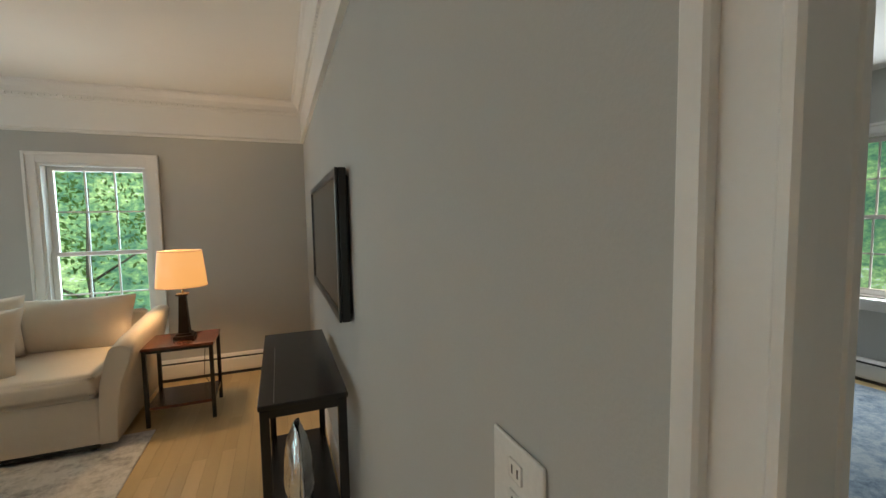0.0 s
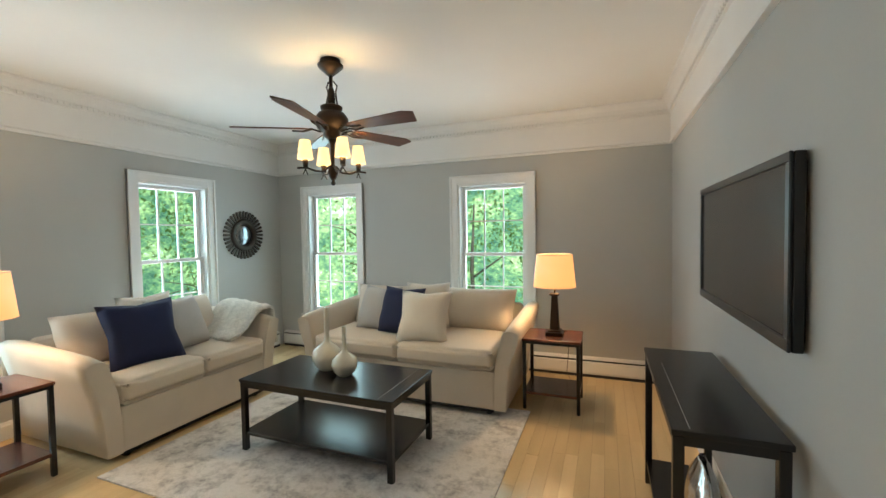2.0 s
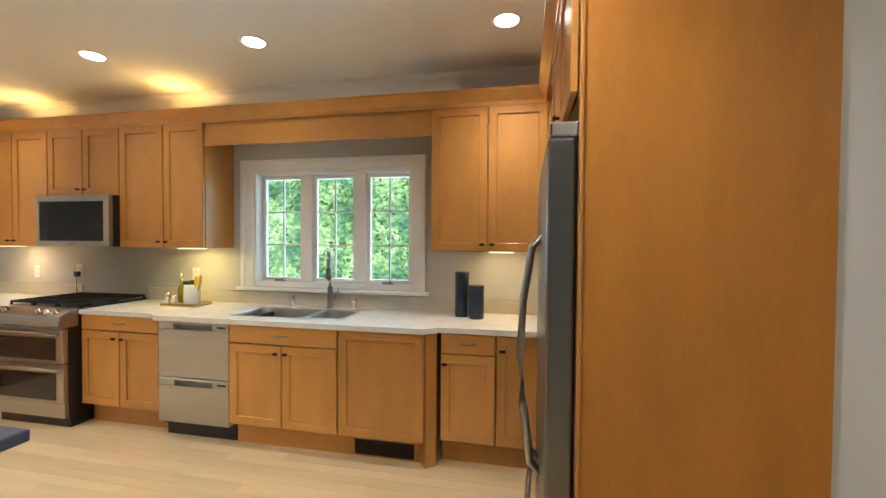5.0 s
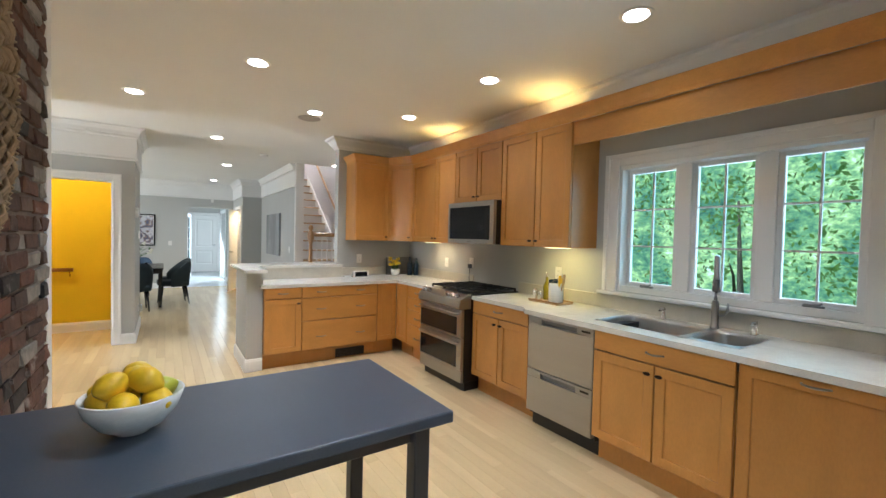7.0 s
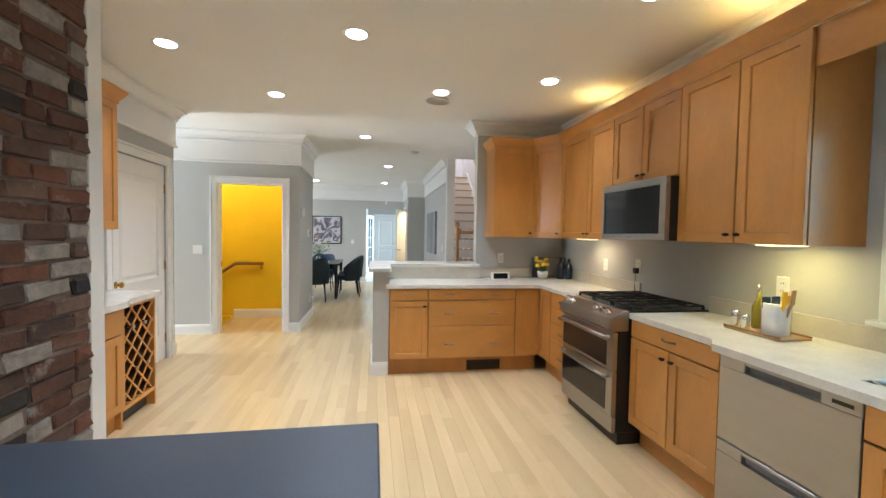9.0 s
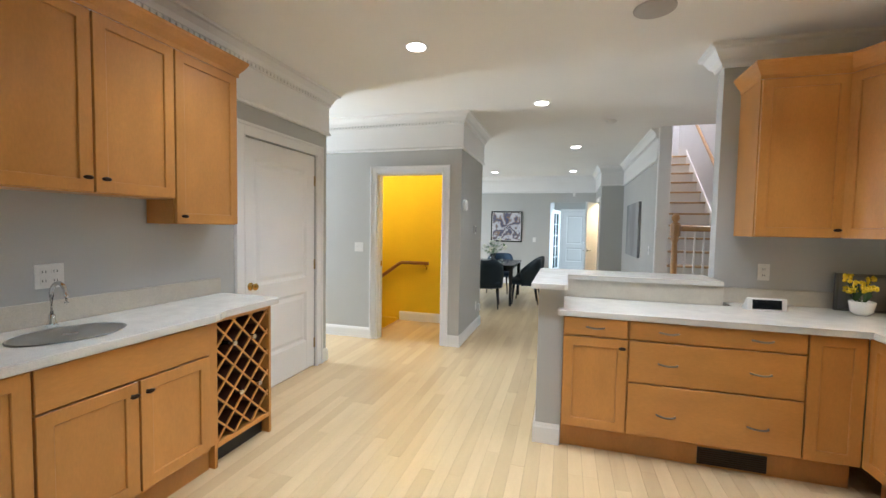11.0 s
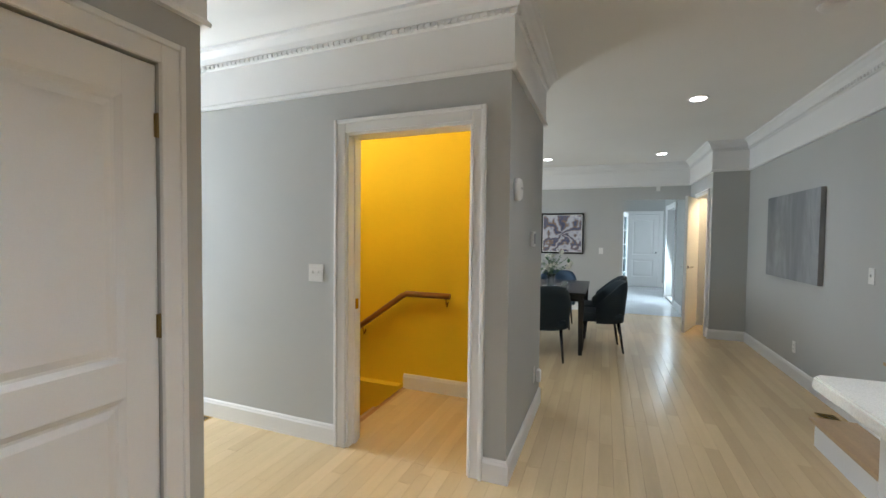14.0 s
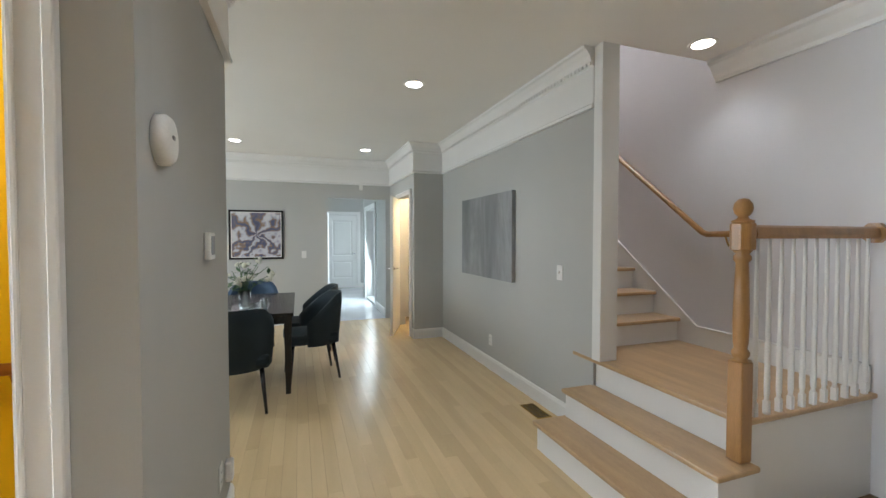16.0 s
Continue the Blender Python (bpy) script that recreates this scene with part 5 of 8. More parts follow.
def utensil_set():
    tray = thing("wooden_tray", "round-cornered wooden tray on the worktop", "tray", (-4.02, -3.04, 0.912), 90)
    bm = bmesh.new()
    box(bm, -0.165, 0.165, -0.10, 0.10, 0.0, 0.012, 0.004, 2)
    part("base", bm, STAIRWOOD, tray)
    bm = bmesh.new()
    box(bm, -0.165, 0.165, -0.10, -0.09, 0.0125, 0.022)
    box(bm, -0.165, 0.165, 0.09, 0.10, 0.0125, 0.022)
    part("rim", bm, NEWELWOOD, tray)
    crock = thing("utensil_crock", "white ceramic crock full of kitchen utensils", "crock", (-4.0, -2.965, 0.925), 0)
    bm = bmesh.new()
    lathe(bm, [(0.054, 0), (0.061, 0.006), (0.063, 0.165), (0.059, 0.167), (0.056, 0.16), (0.053, 0.02), (0.0, 0.019)], n=24)
    part("pot", bm, PORCELAIN, crock)
    for k, (x, y, dx, dy, h, m_, wide) in enumerate(((0.01, 0.02, 0.03, 0.07, 0.24, LEMON, 0.03), (-0.01, 0.025, -0.01, 0.05, 0.22, LEMON, 0.03), (0.02, -0.015, 0.02, -0.02, 0.20, NAVYGLAZE, 0.05),
                                                     (-0.02, -0.015, -0.02, -0.03, 0.20, NAVYGLAZE, 0.05), (0.0, -0.005, 0.0, 0.0, 0.19, NAVYGLAZE, 0.05), (0.0, 0.03, 0.01, 0.09, 0.25, STAIRWOOD, 0.026))):
        bm = bmesh.new()
        tube(bm, [(x, y, 0.03), (x + dx * 0.6, y + dy * 0.6, h * 0.7)], 0.006, 8)
        vs = box(bm, -wide / 2, wide / 2, -0.005, 0.005, 0, h * 0.3, 0.004, 2)
        part("utensil", bm, m_, crock)
        o = crock.children[-1]
        for v in o.data.vertices[18:]:
            v.co = Vector((v.co.x + x + dx * (0.6 + v.co.z), v.co.y + y + dy * (0.6 + v.co.z), v.co.z + h * 0.68))
    bottle = thing("oil_bottle", "slim olive oil bottle with a steel pourer", "bottle", (-4.06, -3.12, 0.925), 0)
    bm = bmesh.new()
    lathe(bm, [(0.028, 0), (0.032, 0.006), (0.032, 0.12), (0.013, 0.16), (0.012, 0.20)], n=16)
    part("bottle_body", bm, mat("olive_oil", (0.22, 0.19, 0.02), 0.1, var=0.1, bump=0), bottle)
    bm = bmesh.new()
    tube(bm, [(0, 0, 0.2), (0, 0, 0.22), (0.008, 0, 0.245)], [0.013, 0.009, 0.004], 10)
    part("pourer", bm, CHROME, bottle)
    for dx, h in ((-0.03, 0.10), (0.02, 0.085)):
        mill = thing("spice_mill", "small steel spice mill on the tray", "mill", (-3.945, -3.115 + dx * 1.2, 0.925), 0, "spice mills")
        bm = bmesh.new()
        lathe(bm, [(0.02, 0), (0.022, 0.004), (0.018, h * 0.5), (0.021, h * 0.6), (0.021, h * 0.85), (0.012, h)], n=14)
        part("mill_body", bm, CHROME, mill)


utensil_set()


def flower_corner():
    board = thing("serving_tray", "dark framed tray leaning against the kitchen wall", "tray", (-4.035, -5.90, 0.912), 0)
    bm = bmesh.new()
    box(bm, -0.20, 0.20, 0.0, 0.012, 0.0, 0.235, 0.004)
    part("panel", bm, GREYPLASTIC, board)
    bm = bmesh.new()
    for x0, x1, z0, z1 in ((-0.21, -0.19, 0, 0.25), (0.19, 0.21, 0, 0.25), (-0.19, 0.19, 0.23, 0.25), (-0.19, 0.19, 0, 0.015)):
        box(bm, x0, x1, 0.008, 0.03, z0, z1, 0.003)
    part("frame", bm, STEELDARK, board)
    pot = thing("flower_pot", "white pot of yellow flowers on the worktop", "plant", (-3.90, -5.74, 0.912), 0)
    bm = bmesh.new()
    lathe(bm, [(0.035, 0), (0.055, 0.02), (0.066, 0.085), (0.06, 0.088), (0.055, 0.07), (0, 0.068)], n=20)
    part("pot", bm, PORCELAIN, pot)
    rnd = random.Random(4)
    stems, leaves, heads = bmesh.new(), bmesh.new(), bmesh.new()
    for k in range(12):
        a, r, h = rnd.uniform(0, 6.28), rnd.uniform(0.02, 0.11), rnd.uniform(0.13, 0.24)
        tip = Vector((r * math.cos(a), r * math.sin(a), h))
        tube(stems, [(0, 0, 0.06), tip * 0.6, tip], 0.003, 5)
        for j in range(7):
            b = rnd.uniform(0, 6.28)
            c = tip + Vector((0.016 * math.cos(b), 0.016 * math.sin(b), rnd.uniform(-0.012, 0.012)))
            bmesh.ops.create_icosphere(heads, subdivisions=1, radius=0.012, matrix=Matrix.Translation(c))
        p = tip * 0.55
        q = [leaves.verts.new(p + Vector(o)) for o in ((0, 0, 0), (0.014, 0.012, 0.03), (0.01, 0.03, 0.06), (-0.012, 0.016, 0.03))]
        leaves.faces.new(q)
    part("stems", stems, LEAF, pot)
    part("leaves", leaves, LEAF, pot)
    part("blossoms", heads, YELLOWPETAL, pot, "yellow blossoms")
    for x, h in ((-4.11, 0.26), (-4.195, 0.24)):
        b = thing("navy_bottle", "tall navy glass bottle in the kitchen corner", "bottle", (x, -5.70 - (4.13 + x) * 0.4, 0.912), 0, "navy bottles")
        bm = bmesh.new()
        lathe(bm, [(0.036, 0), (0.04, 0.006), (0.04, h * 0.62), (0.016, h * 0.8), (0.014, h), (0.0, h)], n=18)
        part("bottle_body", bm, NAVYGLAZE, b)
    tab = thing("tablet", "small white tablet with a dark screen on the worktop", "tablet", (-3.36, -5.66, 0.912), 185)
    bm = bmesh.new()
    prism(bm, [(0.0, 0.0), (0.08, 0.0), (0.065, 0.014), (0.014, 0.082), (0.005, 0.078)], "x", -0.115, 0.115)
    part("stand", bm, PLASTIC, tab)
    bm = bmesh.new()
    prism(bm, [(-0.0015, 0.010), (0.001, 0.010), (0.0055, 0.071), (0.003, 0.071)], "x", -0.085, 0.085)
    part("screen", bm, BLACKGLASS, tab)


flower_corner()


def wall_plate(at, rz, n=1, w=0.075, h=0.118, rocker=True, name="light_switch"):
    lab = {"light_switch": "white light switch plate on the wall", "power_outlet": "white power outlet plate on the wall"}[name]
    ob = thing(name, lab, "switch" if name == "light_switch" else "outlet", at, rz)
    W = w + 0.046 * (n - 1)
    part("plate", B(-W / 2, W / 2, -0.006, -0.0005, -h / 2, h / 2, 0.003, 2), PLASTIC, ob)
    for i in range(n):
        x = (i - (n - 1) / 2) * 0.046
        if name == "light_switch":
            part("toggle", B(x - 0.005, x + 0.005, -0.017, -0.006, -0.006, 0.014, 0.002), PLASTIC, ob)
        else:
            for z in (-0.022, 0.022):
                s = part("socket", B(x - 0.016, x + 0.016, -0.008, -0.006, z - 0.014, z + 0.014, 0.002), PLASTIC, ob)
                part("slot", B(x - 0.008, x - 0.005, -0.0085, -0.0078, z - 0.006, z + 0.006), BLACK, s)
                part("slot", B(x + 0.005, x + 0.008, -0.0085, -0.0078, z - 0.006, z + 0.006), BLACK, s)
    return ob


wall_plate((-4.25, -3.15, 1.15), 90, 1, name="power_outlet")
wall_plate((-4.25, -4.98, 1.14), 90, 1, name="power_outlet")
wall_plate((-3.45, -5.97, 1.14), 180, 1, name="power_outlet")
wall_plate((0.30, -3.85, 1.15), -90, 2, name="power_outlet")
wall_plate((0.417, -7.19, 1.153), 180, 2)
wall_plate((-3.21, -8.83, 1.15), 90, 1)
wall_plate((-3.21, -10.08, 0.32), 90, 1, name="power_outlet")
wall_plate((0.30, 0.54, 1.17), -90, 1, 0.121, name="power_outlet")
wall_plate((-1.33, -13.27, 1.15), 180, 1)
wall_plate((-0.90, -8.15, 0.33), -90, 1, name="power_outlet")

plug = thing("plug_adapter", "black plug and cord in the outlet beside the range", "plug", (-4.25, -4.46, 1.15), 90)
part("body", B(-0.022, 0.022, -0.045, -0.008, -0.05, 0.0, 0.006, 2), BLACK, plug)
bm = bmesh.new()
tube(bm, [(0.0, -0.03, -0.05), (0.004, -0.034, -0.10), (-0.006, -0.03, -0.16), (0.01, -0.035, -0.222)], 0.004, 6)
part("cord", bm, BLACK, plug)
wall_plate((-4.25, -4.46, 1.165), 90, 1, name="power_outlet")

# wet bar by the white door
WB0 = 0.33
cabinet("bar_base_cabinet", "honey maple bar cabinet with two framed doors", 1.20, 0.50, TOE, TOP,
        [("drawer", 0.35, 1.13, 0.70, TOP), ("door", 0.35, 0.74, TOE, 0.70, ("knob", 0.705, 0.64)), ("door", 0.74, 1.13, TOE, 0.70, ("knob", 0.775, 0.64)), ("door", 0.0, 0.35, TOE, TOP)], (-0.225, -3.13, 0), -90)
rack = thing("wine_rack_cabinet", "honey maple wine rack cabinet with crossed slats and bottles", "wine rack", (-0.185, -4.34, 0), -90)
w, zb, zt = 0.475, 0.115, 0.875
bm = bmesh.new()
box(bm, 0, 0.022, 0, 0.47, 0.0, zt, 0.002)
box(bm, w - 0.022, w, 0, 0.47, 0.0, zt, 0.002)
box(bm, 0.022, w - 0.022, 0, 0.47, zt - 0.025, zt, 0.002)
box(bm, 0.022, w - 0.022, 0, 0.47, zb, zb + 0.03, 0.002)
box(bm, 0.022, w - 0.022, 0.45, 0.47, zb + 0.03, zt - 0.025)
part("body", bm, MAPLE, rack)
part("plinth", B(0.022, w - 0.022, 0.06, 0.45, 0, zb), BLACK, rack)
part("inner_lining", B(0.022, w - 0.022, 0.33, 0.336, zb + 0.03, zt - 0.025), DARKWOOD, rack)
pitch = 0.138
x0, x1, z0, z1 = 0.022, w - 0.022, zb + 0.03, zt - 0.025
for s in (-1, 1):
    for k in range(-8, 12):
        # slats at 45 degrees, clipped to the opening
        c = k * pitch * 1.0
        pts = []
        for x in (x0, x1):
            z = (c + s * (x - x0)) + z0
            pts.append((x, z))
        (xa, za), (xb, zb_) = pts
        ta, tb = 0.0, 1.0
        dz = zb_ - za
        lo, hi = sorted(((z0 - za) / dz, (z1 - za) / dz))
        ta, tb = max(ta, lo), min(tb, hi)
        if tb - ta < 0.06:
            continue
        pa = Vector((xa + (xb - xa) * ta, 0, za + dz * ta))
        pb = Vector((xa + (xb - xa) * tb, 0, za + dz * tb))
        n = Vector((-(pb - pa).z, 0, (pb - pa).x)).normalized() * 0.0055
        bm = bmesh.new()
        yy = 0.006 if s > 0 else 0.008
        outline = [((pa + n).x, (pa + n).z), ((pb + n).x, (pb + n).z), ((pb - n).x, (pb - n).z), ((pa - n).x, (pa - n).z)]
        prism(bm, outline, "y", yy + 0.010, 0.316 + yy)
        slat = part("slat", bm, DARKWOOD, rack, "dark stained divider")
        bm = bmesh.new()
        prism(bm, outline, "y", yy, yy + 0.0098)
        part("edge_band", bm, MAPLE, slat, "honey maple front edge")
BOTTLE = mat("dark_wine_glass", (0.012, 0.010, 0.010), 0.12, var=0.2, bump=0)
for bx, bz in ((0.15, 0.70), (0.31, 0.70), (0.20, 0.38), (0.36, 0.38)):
    wine = thing("wine_bottle", "dark wine bottle lying in the rack with a pale cap", "bottle", (0, 0, 0), 0, "wine bottles")
    wine.matrix_world = pose(-0.185, -4.34, 0, 0, 0, -90) @ pose(bx, 0.30, bz, 90, 0, 0)
    bm = bmesh.new()
    lathe(bm, [(0.034, 0.0), (0.037, 0.004), (0.037, 0.18), (0.015, 0.235), (0.0145, 0.27)], n=16)
    part("bottle_body", bm, BOTTLE, wine)
    bm = bmesh.new()
    lathe(bm, [(0.015, 0.2705), (0.016, 0.272), (0.016, 0.31), (0.014, 0.313)], n=14)
    part("cap", bm, CHROME, wine, "silver foil cap")
bm = bmesh.new()
prism(bm, [(0.296, -3.115), (-0.275, -3.115), (-0.275, -4.27), (-0.262, -4.31), (-0.235, -4.35), (-0.222, -4.39), (-0.222, -4.85), (-0.19, -4.875), (0.296, -4.875)], "z", CT0 + 0.004, CT1 + 0.008)
bmesh.ops.bevel(bm, geom=[e for e in bm.edges if abs(e.verts[0].co.z - e.verts[1].co.z) < 1e-6], offset=0.005, segments=2, affect="EDGES")
single("bar_worktop", bm, QUARTZ, "speckled off-white quartz worktop with a curved front edge", "worktop")
single("bar_upstand", B(0.276, 0.298, -4.86, -3.115, 0.921, 1.03, 0.002), QUARTZ_SHADED, "low speckled quartz upstand along the wall", "backsplash")
bsink = thing("bar_sink", "small oval steel bar sink let into the worktop", "sink", (0.0, -3.75, 0.921))
bm = bmesh.new()
lathe(bm, [(0.19, 0.0), (0.195, 0.003), (0.185, 0.004), (0.178, 0.002), (0.172, 0.0008), (0.0, 0.0006)], n=28, squash=(0.85, 1.1))
part("bowl", bm, SINK, bsink)
bm = bmesh.new()
lathe(bm, [(0.03, 0.0009), (0.028, 0.002), (0.0, 0.002)], n=16)
part("drain", bm, CHROME, bsink)
bf = thing("bar_faucet", "small chrome bar faucet with a curved spout", "faucet", (0.20, -3.80, 0.921), -90)
bm = bmesh.new()
lathe(bm, [(0.022, 0), (0.02, 0.02), (0.014, 0.03), (0.013, 0.06)], n=14)
part("base", bm, CHROME, bf)
bm = bmesh.new()
tube(bm, [(0, 0, 0.05), (0, 0, 0.15)] + [(0, -0.05 + 0.05 * math.cos(radians(a)), 0.15 + 0.06 * math.sin(radians(a))) for a in range(20, 181, 20)] + [(0, -0.1, 0.12)], 0.009, 10)
part("spout", bm, CHROME, bf)
upper(UP_L, 0.465, (0.085, -4.335, 0), -90, [("door", 0, 0.465, 1.41, U1, ("knob", 0.04, 1.455))], 1.41, 0.21)
upper(UP_L, 1.195, (0.085, -3.14, 0), -90, [("door", 0, 0.345, 1.55, U1), ("door", 0.345, 0.77, 1.55, U1, ("knob", 0.73, 1.62)), ("door", 0.77, 1.195, 1.55, U1, ("knob", 0.81, 1.62))], 1.55, 0.21)
bm = bmesh.new()
run_profile(bm, CABCROWN, "y", 0.064, -1, -4.80, -3.13, 1, 0)
run_profile(bm, CABCROWN, "x", -4.80, -1, 0.064, 0.30, 1, 0)
single("cabinet_cornice", bm, MAPLE_X, "maple cornice along the tops of the bar cabinets", "cornice")


# island table by the brick
def island():
    ob = thing("island_table", "tall slate-blue topped table with dark legs against the brick", "table", (-1.37, -1.895, 0), 0)
    part("tabletop", B(-0.574, 0.575, -0.31, 0.31, 0.900, 0.936, 0.006, 2), SLATE, ob)
    part("apron", B(-0.49, 0.57, -0.245, 0.245, 0.838, 0.899, 0.003), TABLEDARK, ob)
    for x, y in ((-0.49, -0.245), (-0.49, 0.245), (0.54, -0.245), (0.54, 0.245)):
        part("leg", B(x - 0.026, x + 0.026, y - 0.026, y + 0.026, 0.0, 0.8995, 0.004), TABLEDARK, ob)
    part("shelf", B(-0.50, 0.55, -0.23, 0.23, 0.22, 0.245, 0.004), TABLEDARK, ob)


island()
single("island_mat", B(-2.05, -0.82, -2.12, -1.0, 0.001, 0.010, 0.003), MAT_RUG, "slate grey patterned mat under the tall table", "rug")


def fruit_bowl(at):
    ob = thing("fruit_bowl", "white ceramic bowl heaped with lemons", "bowl", at)
    bm = bmesh.new()
    lathe(bm, [(0.038, 0), (0.042, 0.006), (0.074, 0.024), (0.101, 0.060), (0.114, 0.098), (0.110, 0.101), (0.097, 0.064), (0.070, 0.030), (0.030, 0.014), (0, 0.013)], n=36)
    part("bowl", bm, PORCELAIN, ob)
    rnd = random.Random(7)
    spots = [(0.066, 0.012), (0.018, 0.066), (-0.054, 0.044), (-0.058, -0.034), (0.006, -0.066), (0.060, -0.048), (0.0, 0.0), (0.052, 0.038), (-0.034, 0.034), (-0.010, -0.040)]
    for k, (x, y) in enumerate(spots):
        x, y = x * (0.95 if k < 6 else 0.8), y * (0.95 if k < 6 else 0.8)
        z = 0.088 + (0.048 if k > 5 else 0.0) + rnd.uniform(-0.004, 0.004)
        lemon = thing("lemon", "ripe yellow lemon in the bowl" if k != 3 else "greenish lemon in the bowl", "lemon", (0, 0, 0), 0, "lemons")
        lemon.matrix_world = pose(at[0] + x, at[1] + y, at[2] + z, rnd.uniform(60, 120), rnd.uniform(-20, 20), rnd.uniform(0, 360))
        bm = bmesh.new()
        lathe(bm, [(0.0, -0.047), (0.005, -0.045), (0.014, -0.039), (0.028, -0.022), (0.0335, 0.0), (0.028, 0.022), (0.014, 0.038), (0.005, 0.043), (0.0, 0.044)], n=16)
        part("peel", bm, LIME if k == 3 else LEMON, lemon)


fruit_bowl((-1.155, -1.915, 0.936))


# brick chimney face with its woven disc
def brickwork():
    wall = thing("wall_brick", "old red brick chimney face with worn whitewash", "brick wall", (-0.77, 0, 0), 0, kind="structure")
    part("mortar", B(0.0, 0.012, -3.02, -1.3, 0, CEIL - 0.001), MORTAR, wall)
    for o in wall.children:
        o.location.x = -0.021
    rnd = random.Random(11)
    shapes = []
    for k in range(8):
        bm = bmesh.new()
        ln = (0.200, 0.193, 0.186, 0.197, 0.178, 0.094, 0.088, 0.102)[k]
        box(bm, -0.018, 0.0, -ln / 2, ln / 2, -0.0285, 0.0285, 0.006)
        for v in bm.verts:
            v.co += Vector((rnd.uniform(-0.006, 0.002), rnd.uniform(-0.007, 0.006), rnd.uniform(-0.0055, 0.0045)))
        shapes.append((ln, mesh_of("brick", bm, BRICK)))
    z, row = 0.034, 0
    while z < CEIL - 0.03:
        y = -3.018
        first = row % 2 == 1
        while y < -1.62:
            ln, me = shapes[rnd.randrange(5, 8)] if first or rnd.random() < 0.22 else shapes[rnd.randrange(0, 5)]
            first = False
            b = new("brick", me)
            b.parent = wall
            b.location = (-0.012 + rnd.uniform(-0.006, 0.006), y + ln / 2, z + rnd.uniform(-0.004, 0.004))
            b.rotation_euler = (radians(rnd.uniform(-2.2, 2.2)), 0, radians(rnd.uniform(-2, 2)))
            y += ln + 0.011
        z += 0.0685
        row += 1


def woven_disc():
    """Straw wefts over and under radial spokes, in a stitched rim."""
    ob = thing("woven_wall_disc", "large round woven straw wall hanging on the brick", "wall hanging", (-0.80, -1.985, 1.84), 0)
    rnd = random.Random(9)
    R1 = 0.505
    bm = bmesh.new()
    prism(bm, [((R1 - 0.02) * math.cos(2 * math.pi * i / 48), (R1 - 0.02) * math.sin(2 * math.pi * i / 48)) for i in range(48)], "x", -0.012, -0.004)
    part("backing", bm, STRAWDARK, ob)
    r, ring = 0.03, 0
    while r < R1 - 0.03:
        n = 8 if r < 0.09 else 16 if r < 0.24 else 32
        weave = bmesh.new()
        for i in range(n):
            over = (i + ring) % 2 == 0
            a0, da = 2 * math.pi * (i + 0.5) / n, math.pi / n * (1.08 if over else 0.80)
            for j in range(4):
                rr = r + (j - 1.5) * 0.0072 + rnd.uniform(-0.002, 0.002)
                top = (-0.038 if over else -0.024) - rnd.uniform(0, 0.004)
                tube(weave, [(x, (rr + rnd.uniform(-0.001, 0.001)) * math.cos(a0 + da * t), rr * math.sin(a0 + da * t)) for x, t in ((-0.010, -1.0), (top * 0.8, -0.66), (top, 0.0), (top * 0.8, 0.66), (-0.010, 1.0))], 0.0056, 5)
        part("woven_ring", weave, BASKET, ob)
        r += 0.0305
        ring += 1
    for k in range(2):
        q = R1 - 0.014 + 0.012 * k
        bm = bmesh.new()
        n = 96
        tube(bm, [(-0.014, q * math.cos(2 * math.pi * i / n), q * math.sin(2 * math.pi * i / n)) for i in range(n + 1)], 0.010, 6)
        part("rim", bm, BASKET, ob)
    bm = bmesh.new()
    for i in range(150):
        a = 2 * math.pi * i / 150
        tube(bm, [(-0.012, (R1 - 0.028) * math.cos(a), (R1 - 0.028) * math.sin(a)), (-0.030, (R1 - 0.008) * math.cos(a + 0.01), (R1 - 0.008) * math.sin(a + 0.01)), (-0.012, (R1 + 0.010) * math.cos(a + 0.02), (R1 + 0.010) * math.sin(a + 0.02))], 0.0045, 4)
    part("rim_stitching", bm, BASKETPALE, ob)


woven_disc()

# ---- sitting room ----
def arm_bm(side, xi, depth, h0, h1):
    """A flared sofa arm, higher at the back."""
    bm = bmesh.new()
    rings = []
    for k in range(9):
        t = k / 8
        y = t * depth
        h = h0 + (h1 - h0) * t ** 0.8
        pull_in = 0.012 if k in (0, 8) else 0
        sec = [(0, 0.055), (0.004, 0.30), (0.018, 0.46), (0.058, h - 0.10), (0.080, h - 0.034), (0.104, h - 0.006 - pull_in), (0.150, h - pull_in), (0.186, h - 0.014 - pull_in), (0.202, h - 0.045), (0.186, h - 0.13), (0.130, 0.44), (0.104, 0.26), (0.094, 0.055)]
        rings.append([bm.verts.new((side * (xi + x), y, z)) for x, z in sec])
    n = len(rings[0])
    for a, b in zip(rings, rings[1:]):
        for i in range(n):
            f = bm.faces.new((a[i], a[(i + 1) % n], b[(i + 1) % n], b[i]))
            f.smooth = True
    bm.faces.new(rings[0][::-1])
    bm.faces.new(rings[-1])
    return bm


